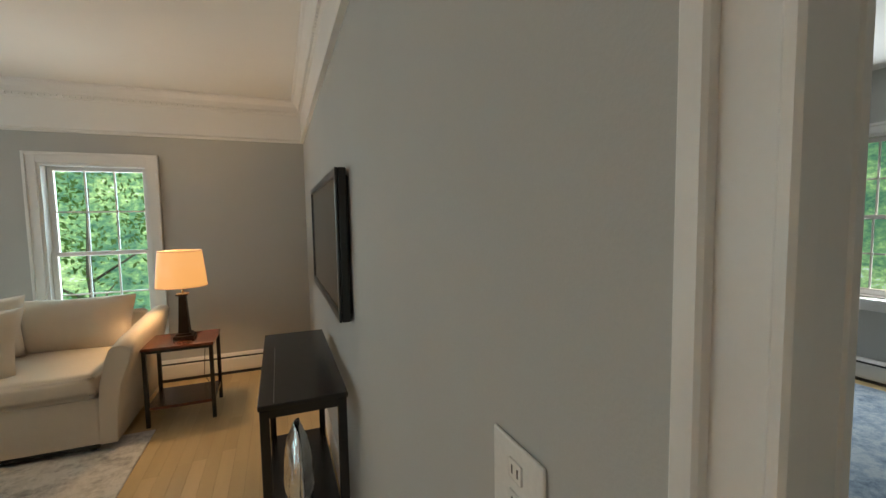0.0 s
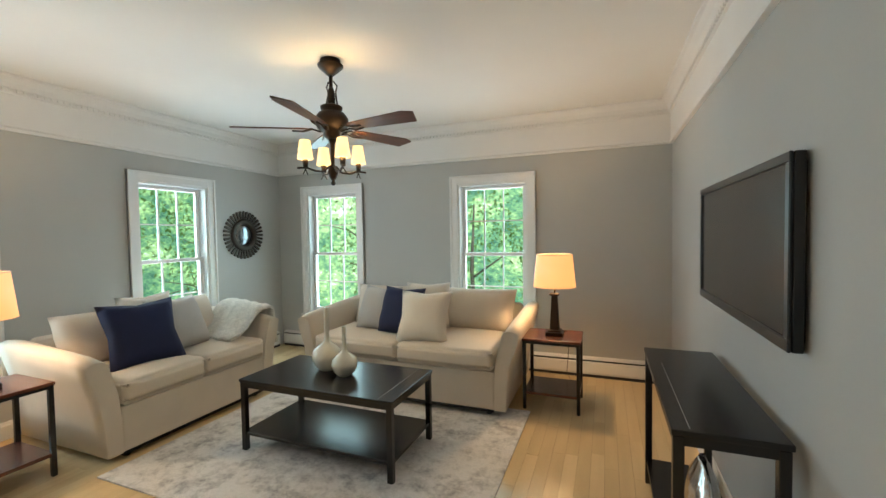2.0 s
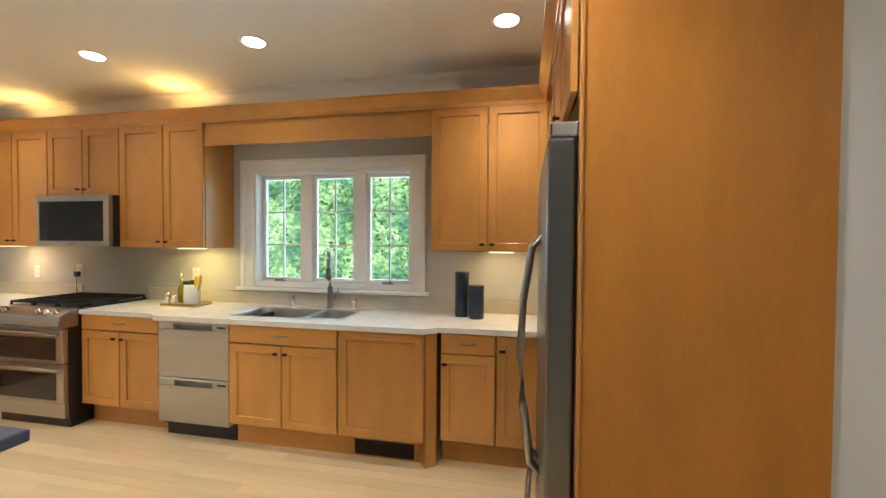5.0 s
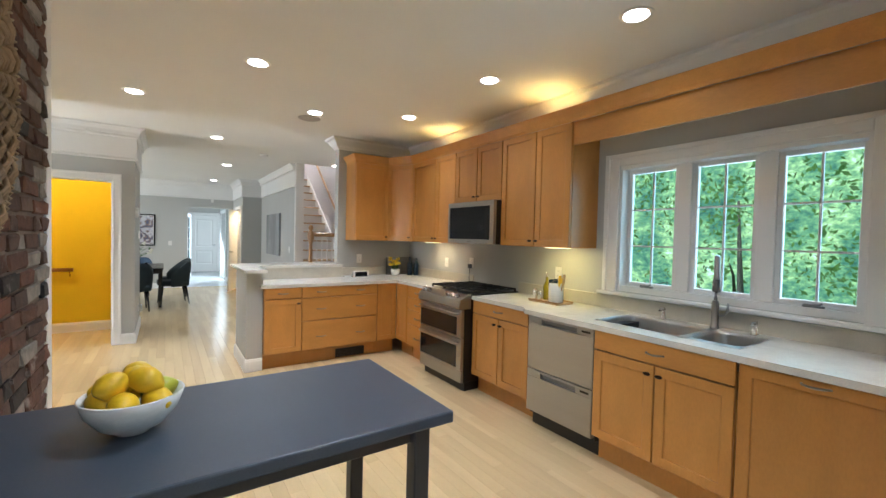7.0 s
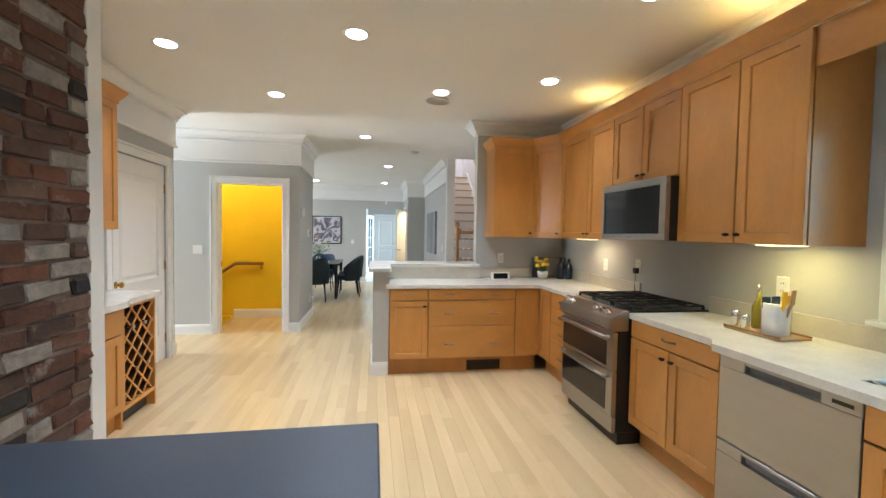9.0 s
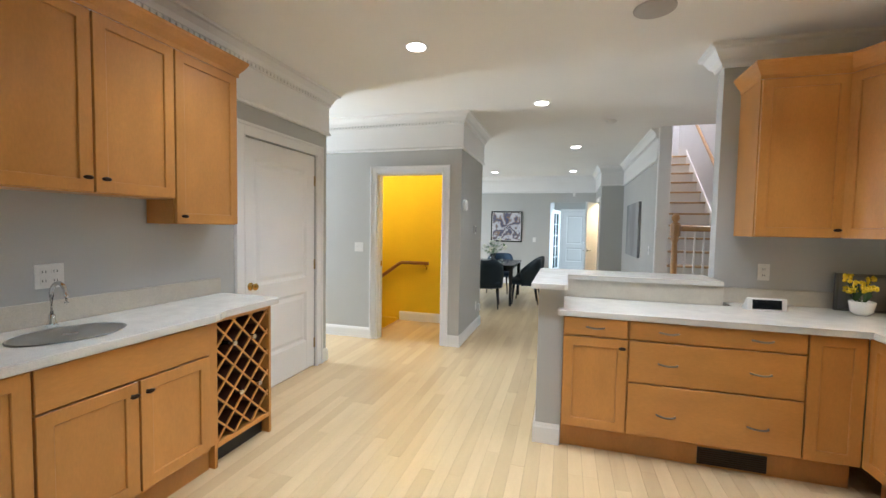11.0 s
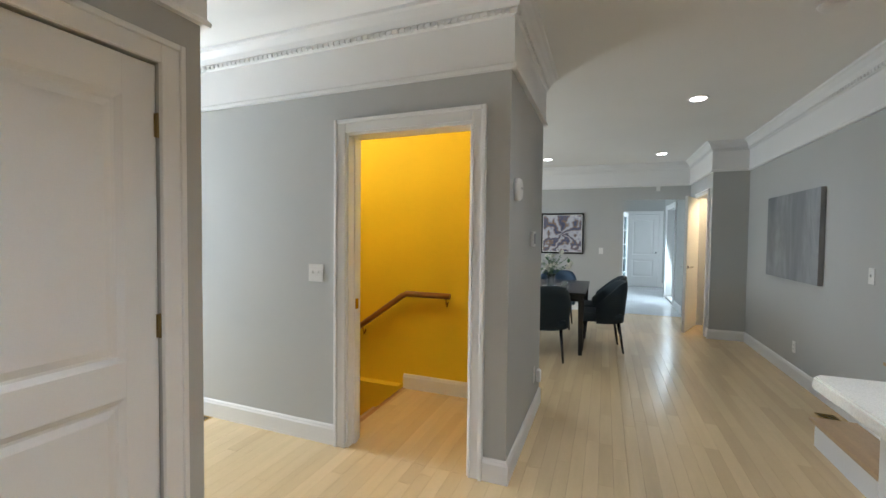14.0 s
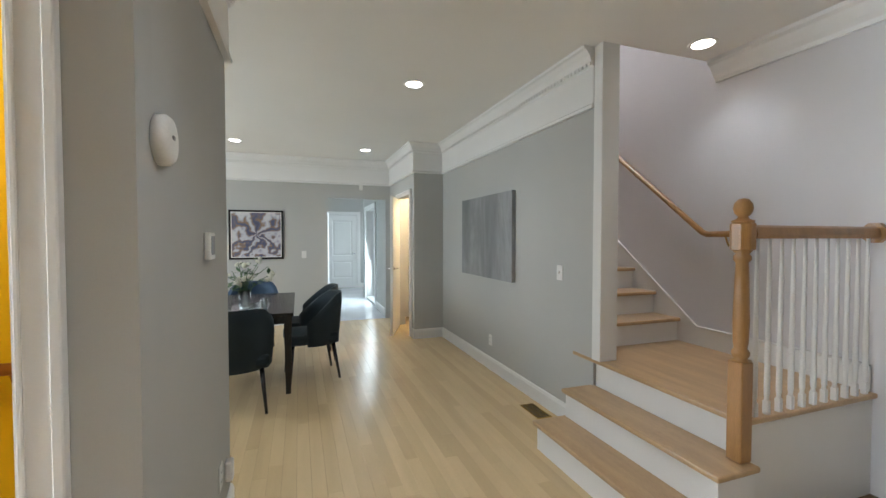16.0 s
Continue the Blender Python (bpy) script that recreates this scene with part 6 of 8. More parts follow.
def soft_box(x0, x1, y0, y1, z0, z1, crown_=0.02, r=0.035):
    """A boxed upholstery cushion with rounded edges and a slightly domed top."""
    bm = bmesh.new()
    box(bm, x0, x1, y0, y1, z0, z1)
    bmesh.ops.subdivide_edges(bm, edges=bm.edges[:], cuts=5, use_grid_fill=True)
    cx, cy, cz = (x0 + x1) / 2, (y0 + y1) / 2, (z0 + z1) / 2
    hx, hy, hz = (x1 - x0) / 2, (y1 - y0) / 2, (z1 - z0) / 2
    for v in bm.verts:
        u, w, t = (v.co.x - cx) / hx, (v.co.y - cy) / hy, (v.co.z - cz) / hz
        if t > 0:
            v.co.z += crown_ * (1 - u * u) * (1 - w * w) * t
        if abs(u) > 0.99:
            v.co.x += math.copysign(crown_ * 0.4, u) * (1 - w * w) * (1 - t * t)
        if abs(w) > 0.99:
            v.co.y += math.copysign(crown_ * 0.5, w) * (1 - u * u) * (1 - t * t)
        v.co += Vector((0, 0, 0.004 * noise.noise(v.co * 4)))
    es = [e for e in bm.edges if e.calc_face_angle(0) > 0.8]
    bmesh.ops.bevel(bm, geom=es, offset=r, segments=3, affect="EDGES", profile=0.6)
    return smooth(bm)


def sofa(name, label, at, rz, length, depth, seats=2, h0=0.72, h1=0.79):
    ob = thing(name, label, "sofa", at, rz)
    half = length / 2
    bm = bmesh.new()
    box(bm, -half + 0.108, half - 0.108, 0.004, depth - 0.05, 0.055, 0.368, 0.012, 2)
    part("seat_base", bm, LINEN, ob)
    for s in (-1, 1):
        part("armrest", arm_bm(s, half - 0.11, depth, h0, h1), LINEN, ob)
    bm = bmesh.new()
    prism(bm, [(depth - 0.20, 0.30), (depth - 0.16, 0.74), (depth - 0.13, 0.775), (depth - 0.06, 0.775), (depth - 0.02, 0.74), (depth - 0.05, 0.085), (depth - 0.2, 0.085)], "x", -half + 0.06, half - 0.06)
    bmesh.ops.bevel(bm, geom=list(bm.edges), offset=0.018, segments=2, affect="EDGES")
    part("back_frame", smooth(bm), LINEN, ob)
    w = (length - 0.225) / seats
    for k in range(seats):
        x0 = -half + 0.1125 + k * w
        part("seat_cushion", soft_box(x0 + 0.004, x0 + w - 0.004, -0.020, depth - 0.24, 0.370, 0.545, 0.026, 0.04), LINEN, ob)
    for k in range(seats):
        c = part("back_cushion", cushion_bm(w + 0.05, 0.46, 0.32, 0.45, 14), LINEN, ob)
        c.matrix_local = pose(-half + 0.1125 + (k + 0.5) * w, depth - 0.31, 0.715, -19, 0, 2 - 4 * k)
    for x in (-half + 0.17, half - 0.17):
        for y in (0.07, depth - 0.12):
            bm = bmesh.new()
            lathe(bm, [(0.022, 0), (0.03, 0.055)], (x, y, 0), 10)
            part("foot", bm, ESPRESSO, ob, "short dark wooden foot")
    part("base_rail", B(-half + 0.12, half - 0.12, 0.02, depth - 0.08, 0.026, 0.0545), ESPRESSO, ob, "dark base rail")
    return ob


sofa("sofa", "cream upholstered three-seat sofa with flared arms", (-2.02, 3.40, 0.0105), 0, 1.98, 1.10)
sofa("loveseat", "cream upholstered loveseat with flared arms", (-3.33, 2.57, 0.0), 90, 1.46, 1.02)


def cushion(name, label, at, size, tilt, rz, material, depth=0.21):
    ob = single(name, cushion_bm(size, size, depth), material, label, "cushion", group="scatter cushions")
    ob.matrix_world = pose(*at, 0, 0, rz) @ pose(0, 0, 0, -tilt, 0, 0)
    return ob


cushion("scatter_cushion", "cream linen scatter cushion propped on the sofa", (-1.83, 3.58, 0.755), 0.49, 24, 4, LINEN2)
cushion("scatter_cushion", "navy blue scatter cushion on the sofa", (-2.13, 3.72, 0.765), 0.48, 20, -10, NAVY)
cushion("scatter_cushion", "grey linen scatter cushion on the sofa", (-2.42, 3.80, 0.765), 0.47, 24, -10, GREYCUSH)
cushion("scatter_cushion", "cream scatter cushion half hidden on the sofa", (-1.95, 3.95, 0.80), 0.45, 14, 12, LINEN2, 0.12)
cushion("scatter_cushion", "navy blue scatter cushion on the loveseat", (-3.64, 2.30, 0.765), 0.53, 24, 82, NAVY, 0.18)
cushion("scatter_cushion", "pale grey scatter cushion on the loveseat", (-3.74, 2.66, 0.760), 0.49, 24, 98, GREYCUSH)
cushion("scatter_cushion", "cream scatter cushion behind the others on the loveseat", (-3.92, 2.52, 0.81), 0.45, 14, 90, LINEN2, 0.13)


def throw():
    """A blanket folded over the loveseat's north arm."""
    bm = bmesh.new()
    path = [(2.90, 0.575), (2.99, 0.595), (3.08, 0.635), (3.16, 0.690), (3.21, 0.745), (3.27, 0.795), (3.35, 0.808), (3.405, 0.785), (3.425, 0.70), (3.42, 0.60), (3.405, 0.50), (3.40, 0.43)]
    m = 12
    lo, hi = [], []
    for i, (y, z) in enumerate(path):
        a, b = [], []
        for j in range(m + 1):
            x = -3.95 + 0.53 * j / m + 0.015 * math.sin(i * 1.3) + (0.02 * i / 11 if j == m else 0)
            slope = 0.05 * (1 - j / m) * min(1, i / 4)
            wob = 0.010 * math.sin(j * 2.1 + i * 0.7) + 0.008 * noise.noise((i * 0.6, j * 0.8, 0))
            a.append(bm.verts.new((x, y + (wob if i > 7 else 0), z + slope + (wob if i <= 7 else 0) + (0.02 * math.sin(j * 1.1) if i == 11 else 0))))
            b.append(bm.verts.new((x, y + (wob + 0.02 if i > 7 else 0.004), z + slope + 0.022 + (wob if i <= 7 else 0) - (0.02 if i > 7 else 0) + (0.02 * math.sin(j * 1.1) if i == 11 else 0))))
        lo.append(a)
        hi.append(b)
    for g in (lo, hi):
        for i in range(len(path) - 1):
            for j in range(m):
                f = bm.faces.new((g[i][j], g[i][j + 1], g[i + 1][j + 1], g[i + 1][j]))
                f.smooth = True
    for i in range(len(path) - 1):
        bm.faces.new((lo[i][0], hi[i][0], hi[i + 1][0], lo[i + 1][0]))
        bm.faces.new((lo[i][m], hi[i][m], hi[i + 1][m], lo[i + 1][m]))
    for j in range(m):
        bm.faces.new((lo[0][j], hi[0][j], hi[0][j + 1], lo[0][j + 1]))
        bm.faces.new((lo[-1][j], hi[-1][j], hi[-1][j + 1], lo[-1][j + 1]))
    single("throw_blanket", bm, THROW, "chunky cream woven throw over the arm of the loveseat", "blanket")


throw()


def frame_table(name, label, x0, x1, y0, y1, h, shelf, leg, top_mat, apron=0.03, stripe=False, top_t=0.022):
    ob = thing(name, label, "table", ((x0 + x1) / 2, (y0 + y1) / 2, 0))
    a, b = (x1 - x0) / 2, (y1 - y0) / 2
    part("tabletop", B(-a, a, -b, b, h - top_t, h, 0.004, 2), top_mat, ob)
    bm = bmesh.new()
    i = 0.008
    for s in (-1, 1):
        lo, hi = sorted((s * (b - i), s * (b - i - 0.022)))
        box(bm, -a + i, a - i, lo, hi, h - top_t - apron, h - top_t - 0.001)
        lo, hi = sorted((s * (a - i), s * (a - i - 0.022)))
        box(bm, lo, hi, -b + i + 0.023, b - i - 0.023, h - top_t - apron, h - top_t - 0.001)
    part("apron", bm, ESPRESSO, ob)
    for sx in (-1, 1):
        for sy in (-1, 1):
            cx, cy = sx * (a - leg / 2 - 0.006), sy * (b - leg / 2 - 0.006)
            part("leg", B(cx - leg / 2, cx + leg / 2, cy - leg / 2, cy + leg / 2, 0, h - top_t - 0.001, 0.003), ESPRESSO, ob)
    part("shelf", B(-a + 0.012, a - 0.012, -b + 0.012, b - 0.012, shelf - 0.012, shelf + 0.012, 0.003), ESPRESSO if top_mat is ESPRESSO else WALNUT, ob)
    if stripe:
        bm = bmesh.new()
        if (x1 - x0) > (y1 - y0):
            for s in (1,):
                box(bm, s * (a - 0.10) - 0.0015, s * (a - 0.10) + 0.0015, -b + 0.02, b - 0.02, h, h + 0.0006)
        else:
            box(bm, -a + 0.06 - 0.0015, -a + 0.06 + 0.0015, -b + 0.02, b - 0.3, h, h + 0.0006)
        part("inlay_line", bm, GREYPLASTIC, ob, "thin pale scored line")
    return ob


frame_table("coffee_table", "long black-stained coffee table with a lower shelf", -2.68, -1.475, 2.315, 2.935, 0.512, 0.13, 0.038, ESPRESSO, 0.035, True)
frame_table("console_table", "narrow black-stained console table with a lower shelf", -0.088, 0.262, 1.805, 2.905, 0.806, 0.13, 0.036, ESPRESSO, 0.035, True)
frame_table("side_table", "red-brown wooden side table on a thin dark frame", -3.995, -3.545, 1.225, 1.70, 0.605, 0.14, 0.028, WALNUT, 0.02)
frame_table("side_table", "red-brown wooden side table on a thin dark frame", -0.965, -0.487, 3.67, 4.10, 0.605, 0.14, 0.028, WALNUT, 0.02)


def table_lamp(at):
    ob = thing("table_lamp", "lit table lamp with a dark tapered base and drum shade", "lamp", at, 0, "table lamps")
    part("foot", B(-0.072, 0.072, -0.072, 0.072, 0, 0.028, 0.004), BRONZE, ob)
    part("foot_step", B(-0.055, 0.055, -0.055, 0.055, 0.0285, 0.045, 0.004), BRONZE, ob)
    bm = bmesh.new()
    r = bmesh.ops.create_cube(bm, size=1)
    for v in r["verts"]:
        k = 0.039 if v.co.z < 0 else 0.025
        v.co = Vector((math.copysign(k, v.co.x), math.copysign(k, v.co.y), 0.0455 if v.co.z < 0 else 0.345))
    bmesh.ops.bevel(bm, geom=list(bm.edges), offset=0.004, segments=2, affect="EDGES")
    part("column", bm, BRONZE, ob)
    bm = bmesh.new()
    box(bm, -0.042, 0.042, -0.042, 0.042, 0.346, 0.362, 0.004)
    part("capital", bm, BRONZE, ob)
    bm = bmesh.new()
    tube(bm, [(0, 0, 0.362), (0, 0, 0.45)], 0.007, 8)
    part("stem", bm, BRASS, ob)
    bm = bmesh.new()
    n = 40
    rb, rt, z0, z1 = 0.180, 0.152, 0.418, 0.705
    rings = [[bm.verts.new((r_ * math.cos(2 * math.pi * i / n), r_ * math.sin(2 * math.pi * i / n), z)) for i in range(n)] for r_, z in ((rb, z0), (rt, z1), (rt - 0.003, z1), (rb - 0.003, z0))]
    for k in range(4):
        a, b = rings[k], rings[(k + 1) % 4]
        for i in range(n):
            f = bm.faces.new((a[i], a[(i + 1) % n], b[(i + 1) % n], b[i]))
            f.smooth = True
    shade_ob = part("shade", bm, SHADE, ob, "glowing cream drum shade")
    bm = bmesh.new()
    for z, r_ in ((z0 + 0.002, rb), (z1 - 0.002, rt)):
        bm = bmesh.new()
        tube(bm, [(r_ * math.cos(2 * math.pi * i / 32), r_ * math.sin(2 * math.pi * i / 32), z) for i in range(33)], 0.003, 5)
        part("trim", bm, LINEN, shade_ob)
    bm = bmesh.new()
    tube(bm, [(0.05, 0.07, 0.004), (0.09, 0.16, 0.002), (0.10, 0.22, -0.15), (0.08, 0.24, -0.40), (0.12, 0.26, -0.50)], 0.003, 6)
    part("cord", bm, BRONZE, ob)
    return ob


lamp = table_lamp((-0.715, 3.90, 0.605))
copy_thing(lamp, pose(-3.80, 1.455, 0.605, 0, 0, 90))


def necked_vase(at, h, r, rz):
    ob = single("necked_vase", bmesh.new(), CERAMIC, "cream glazed vase with a round body and slender neck", "vase", at, (0, 0, rz), "cream vases")
    bm = bmesh.new()
    lathe(bm, [(r * 0.52, 0), (r * 0.60, 0.008), (r * 0.80, r * 0.32), (r * 0.98, r * 0.75), (r, r * 1.0), (r * 0.90, r * 1.32), (r * 0.55, r * 1.62), (r * 0.24, r * 1.85), (r * 0.17, r * 2.3), (r * 0.15, h * 0.85), (r * 0.17, h * 0.985), (r * 0.15, h), (r * 0.10, h), (r * 0.10, h * 0.9)], n=14)
    bmesh.ops.recalc_face_normals(bm, faces=bm.faces)
    bm.to_mesh(ob.data)
    bm.free()


necked_vase((-2.22, 2.70, 0.512), 0.46, 0.112, 0)
necked_vase((-2.02, 2.63, 0.512), 0.35, 0.092, 20)


def silver_vase():
    bm = bmesh.new()
    lathe(bm, [(0.5, 0.0), (0.62, 0.01), (0.9, 0.09), (1.0, 0.18), (0.93, 0.28), (0.68, 0.37), (0.34, 0.43), (0.2, 0.45), (0.15, 0.44), (0.1, 0.40)], n=28, squash=(0.065, 0.15))
    bmesh.ops.subdivide_edges(bm, edges=bm.edges[:], cuts=1, use_grid_fill=True)
    for v in bm.verts:
        v.co += Vector((0.010, 0.008, 0)) * noise.noise(v.co * 24) + Vector((0.004, 0.004, 0)) * noise.noise(v.co * 60)
    single("silver_vase", smooth(bm), SILVER, "flattened crumpled silver vase on the console shelf", "vase", (0.06, 2.08, 0.142), (0, 0, 4))


silver_vase()


def television():
    ob = thing("television", "large black wall-mounted television switched off", "television", (0.298, 2.48, 1.42), -90)
    w, h = 1.315, 0.645
    part("back", B(-w / 2 + 0.03, w / 2 - 0.03, -0.012, -0.0005, -h / 2 + 0.03, h / 2 - 0.03), BLACK, ob)
    bm = bmesh.new()
    b = 0.034
    box(bm, -w / 2, w / 2, -0.046, -0.012, -h / 2, h / 2, 0.004)
    part("casing", bm, BLACK, ob)
    bm = bmesh.new()
    for x0, x1, z0, z1 in ((-w / 2, w / 2, h / 2 - b, h / 2), (-w / 2, w / 2, -h / 2, -h / 2 + b + 0.008), (-w / 2, -w / 2 + b, -h / 2 + b + 0.008, h / 2 - b), (w / 2 - b, w / 2, -h / 2 + b + 0.008, h / 2 - b)):
        box(bm, x0, x1, -0.058, -0.0465, z0, z1, 0.003)
    part("bezel", bm, BLACK, ob)
    part("screen", B(-w / 2 + b, w / 2 - b, -0.050, -0.0466, -h / 2 + b + 0.008, h / 2 - b), mat("dark_screen", (0.035, 0.034, 0.034), 0.16, var=0.05, bump=0), ob, "dark matt screen")


television()
single("area_rug", B(-3.27, -0.885, 1.755, 3.62, 0.0005, 0.011, 0.003), RUG, "pale grey distressed pattern area rug", "rug")


def sun_mirror():
    ob = thing("sunburst_mirror", "round mirror in a dark wooden sunburst frame", "mirror", (-4.518, 4.09, 1.53), 90)
    bm = bmesh.new()
    n = 40
    prof = [(0.128, 0.0), (0.128, -0.018), (0.150, -0.030), (0.185, -0.030), (0.200, -0.018), (0.200, 0.0)]
    rings = [[bm.verts.new((r * math.cos(2 * math.pi * i / n), y, r * math.sin(2 * math.pi * i / n))) for i in range(n)] for r, y in prof]
    for k in range(len(prof)):
        a, b = rings[k], rings[(k + 1) % len(prof)]
        for i in range(n):
            f = bm.faces.new((a[i], a[(i + 1) % n], b[(i + 1) % n], b[i]))
            f.smooth = True
    part("frame", bm, BRONZE, ob)
    bm = bmesh.new()
    lathe(bm, [(0.131, 0.002), (0.120, 0.010), (0.09, 0.019), (0.05, 0.025), (0.012, 0.027)], n=40)
    bm.transform(Matrix.Rotation(radians(90), 4, "X"))
    part("mirror_glass", bm, MIRROR, ob)
    for i in range(36):
        a = 2 * math.pi * i / 36
        bm = bmesh.new()
        prism(bm, [(0.19, -0.010), (0.292, -0.0145), (0.300, 0.0), (0.292, 0.0145), (0.19, 0.010)], "y", -0.018, -0.002)
        r = part("ray", bm, BRONZE, ob)
        r.rotation_euler = (0, -a, 0)


sun_mirror()


def ceiling_fan():
    ob = thing("ceiling_fan", "dark bronze five-blade ceiling fan with four lit shades", "ceiling fan", (FAN[0], FAN[1], 0))
    bm = bmesh.new()
    lathe(bm, [(0.022, 2.64), (0.036, 2.652), (0.066, 2.680), (0.088, 2.700), (0.090, 2.712), (0.072, 2.720), (0.070, 2.7495)], n=28)
    part("canopy", bm, BRONZE, ob)
    bm = bmesh.new()
    tube(bm, [(0, 0, 2.64), (0, 0, 2.42)], 0.014, 12)
    lathe(bm, [(0.026, 2.43), (0.030, 2.47), (0.024, 2.53), (0.015, 2.56)], n=14)
    part("down_rod", bm, BRONZE, ob)
    bm = bmesh.new()
    for s in (-1, 1):
        tube(bm, [(s * 0.02, 0, 2.60), (s * 0.045, 0.01, 2.565), (s * 0.032, 0.01, 2.52), (s * 0.05, 0, 2.43)], 0.006, 6)
    part("branch_ornament", bm, BRONZE, ob)
    bm = bmesh.new()
    lathe(bm, [(0.06, 2.43), (0.078, 2.42), (0.075, 2.40), (0.06, 2.39), (0.09, 2.375), (0.115, 2.34), (0.118, 2.30), (0.10, 2.265), (0.085, 2.25), (0.06, 2.24), (0.06, 2.21), (0.035, 2.19)][::-1], n=32)
    part("motor_housing", bm, BRONZE, ob)
    for a in (66, -6, -78, -150, 138):
        bm = bmesh.new()
        out = [(0.17, -0.043), (0.27, -0.055), (0.63, -0.072), (0.705, -0.042), (0.665, 0.075), (0.27, 0.052), (0.17, 0.040)]
        prism(bm, out, "z", -0.004, 0.004)
        bl = part("blade", bm, BLADE, ob, "red-brown wooden fan blade")
        bl.matrix_local = pose(0, 0, 2.262, 0, 0, a) @ pose(0, 0, 0, -12, 0, 0)
        bm = bmesh.new()
        for s in (-1, 1):
            tube(bm, [(0.08, s * 0.012, -0.012), (0.14, s * 0.03, 0.006), (0.20, s * 0.026, -0.012), (0.27, s * 0.018, -0.009)], 0.007, 6)
        ir = part("blade_iron", bm, BRONZE, ob)
        ir.matrix_local = pose(0, 0, 2.255, 0, 0, a) @ pose(0, 0, 0, -12, 0, 0)
    bm = bmesh.new()
    lathe(bm, [(0.008, 1.86), (0.018, 1.875), (0.010, 1.895), (0.026, 1.915), (0.038, 1.95), (0.03, 1.985), (0.014, 2.01), (0.014, 2.15), (0.03, 2.19)], n=20)
    part("light_stem", bm, BRONZE, ob)
    for k in range(4):
        a = 56 + 90 * k
        bm = bmesh.new()
        tube(bm, [(0.02, 0, 2.0), (0.07, 0, 1.955), (0.13, 0.01, 1.955), (0.19, 0, 1.975), (0.25, -0.01, 1.968)], 0.0075, 7)
        tube(bm, [(0.195, 0, 1.975), (0.195, 0, 2.03)], [0.017, 0.021], 10)
        for q in (-1, 1):
            tube(bm, [(0.195, 0, 1.965), (0.195 + q * 0.012, q * 0.01, 1.94), (0.195 + q * 0.02, q * 0.016, 1.925)], 0.004, 5)
        arm = part("light_arm", bm, BRONZE, ob)
        arm.rotation_euler = (0, 0, radians(a))
        bm = bmesh.new()
        n = 24
        rings = [[bm.verts.new((0.195 + r * math.cos(2 * math.pi * i / n), r * math.sin(2 * math.pi * i / n), z)) for i in range(n)] for r, z in ((0.054, 2.032), (0.036, 2.162), (0.033, 2.162), (0.051, 2.032))]
        for j in range(4):
            p, q = rings[j], rings[(j + 1) % 4]
            for i in range(n):
                f = bm.faces.new((p[i], p[(i + 1) % n], q[(i + 1) % n], q[i]))
                f.smooth = True
        sh = part("lampshade", bm, FANSHADE, arm, "glowing cream glass shade")


ceiling_fan()

# ---- stairs and hall ----
RISE = 0.191


def stairs():
    ob = thing("staircase", "oak-treaded staircase with white risers and a landing", "staircase", (0, 0, 0))
    low = [(-2.735, 0.191), (-2.965, 0.382)]
    part("tread", B(-3.0, -2.735, -8.46, -7.28, 0.163, 0.191, 0.008, 2), STAIRWOOD, ob)
    part("riser", B(-2.99, -2.765, -8.44, -7.30, 0.0, 0.1625), WHITE, ob)
    part("tread", B(-3.235, -2.965, -8.46, -7.32, 0.354, 0.382, 0.008, 2), STAIRWOOD, ob)
    part("riser", B(-3.225, -2.99, -8.44, -7.34, 0.0, 0.3535), WHITE, ob)
    part("landing", B(-4.248, -3.205, -8.66, -7.375, 0.545, 0.573, 0.008, 2), STAIRWOOD, ob)
    part("landing_side", B(-4.248, -3.235, -8.64, -7.40, 0.0, 0.5445), WHITE, ob)
    y, z = -8.64, 0.764
    for k in range(12):
        part("tread", B(-4.248, -3.332, y - 0.275, y + 0.03, z - 0.028, z, 0.008, 2), STAIRWOOD, ob)
        part("riser", B(-4.247, -3.333, y - 0.245, y, z - RISE + 0.0005 if k else 0.5735, z - 0.0285), WHITE, ob)
        y -= 0.247
        z += RISE
    bm = bmesh.new()
    s = RISE / 0.247
    y0, z0 = -8.46, 0.573 + 0.17
    prism(bm, [(-7.41, 0.574), (-7.41, 0.72), (y0, 0.72), (y0 - 2.9, 0.72 + 2.9 * s), (y0 - 2.9, 0.4 + 2.9 * s), (-8.66, 0.574)], "x", -4.2475, -4.234)
    part("skirt_board", bm, WHITE, ob)
    bm = bmesh.new()
    tube(bm, [(-4.232, -7.42, 0.722), (-4.232, y0, 0.722), (-4.232, y0 - 2.9, 0.722 + 2.9 * s)], 0.009, 6)
    part("skirt_bead", bm, WHITE, ob)
    return ob


stairs()


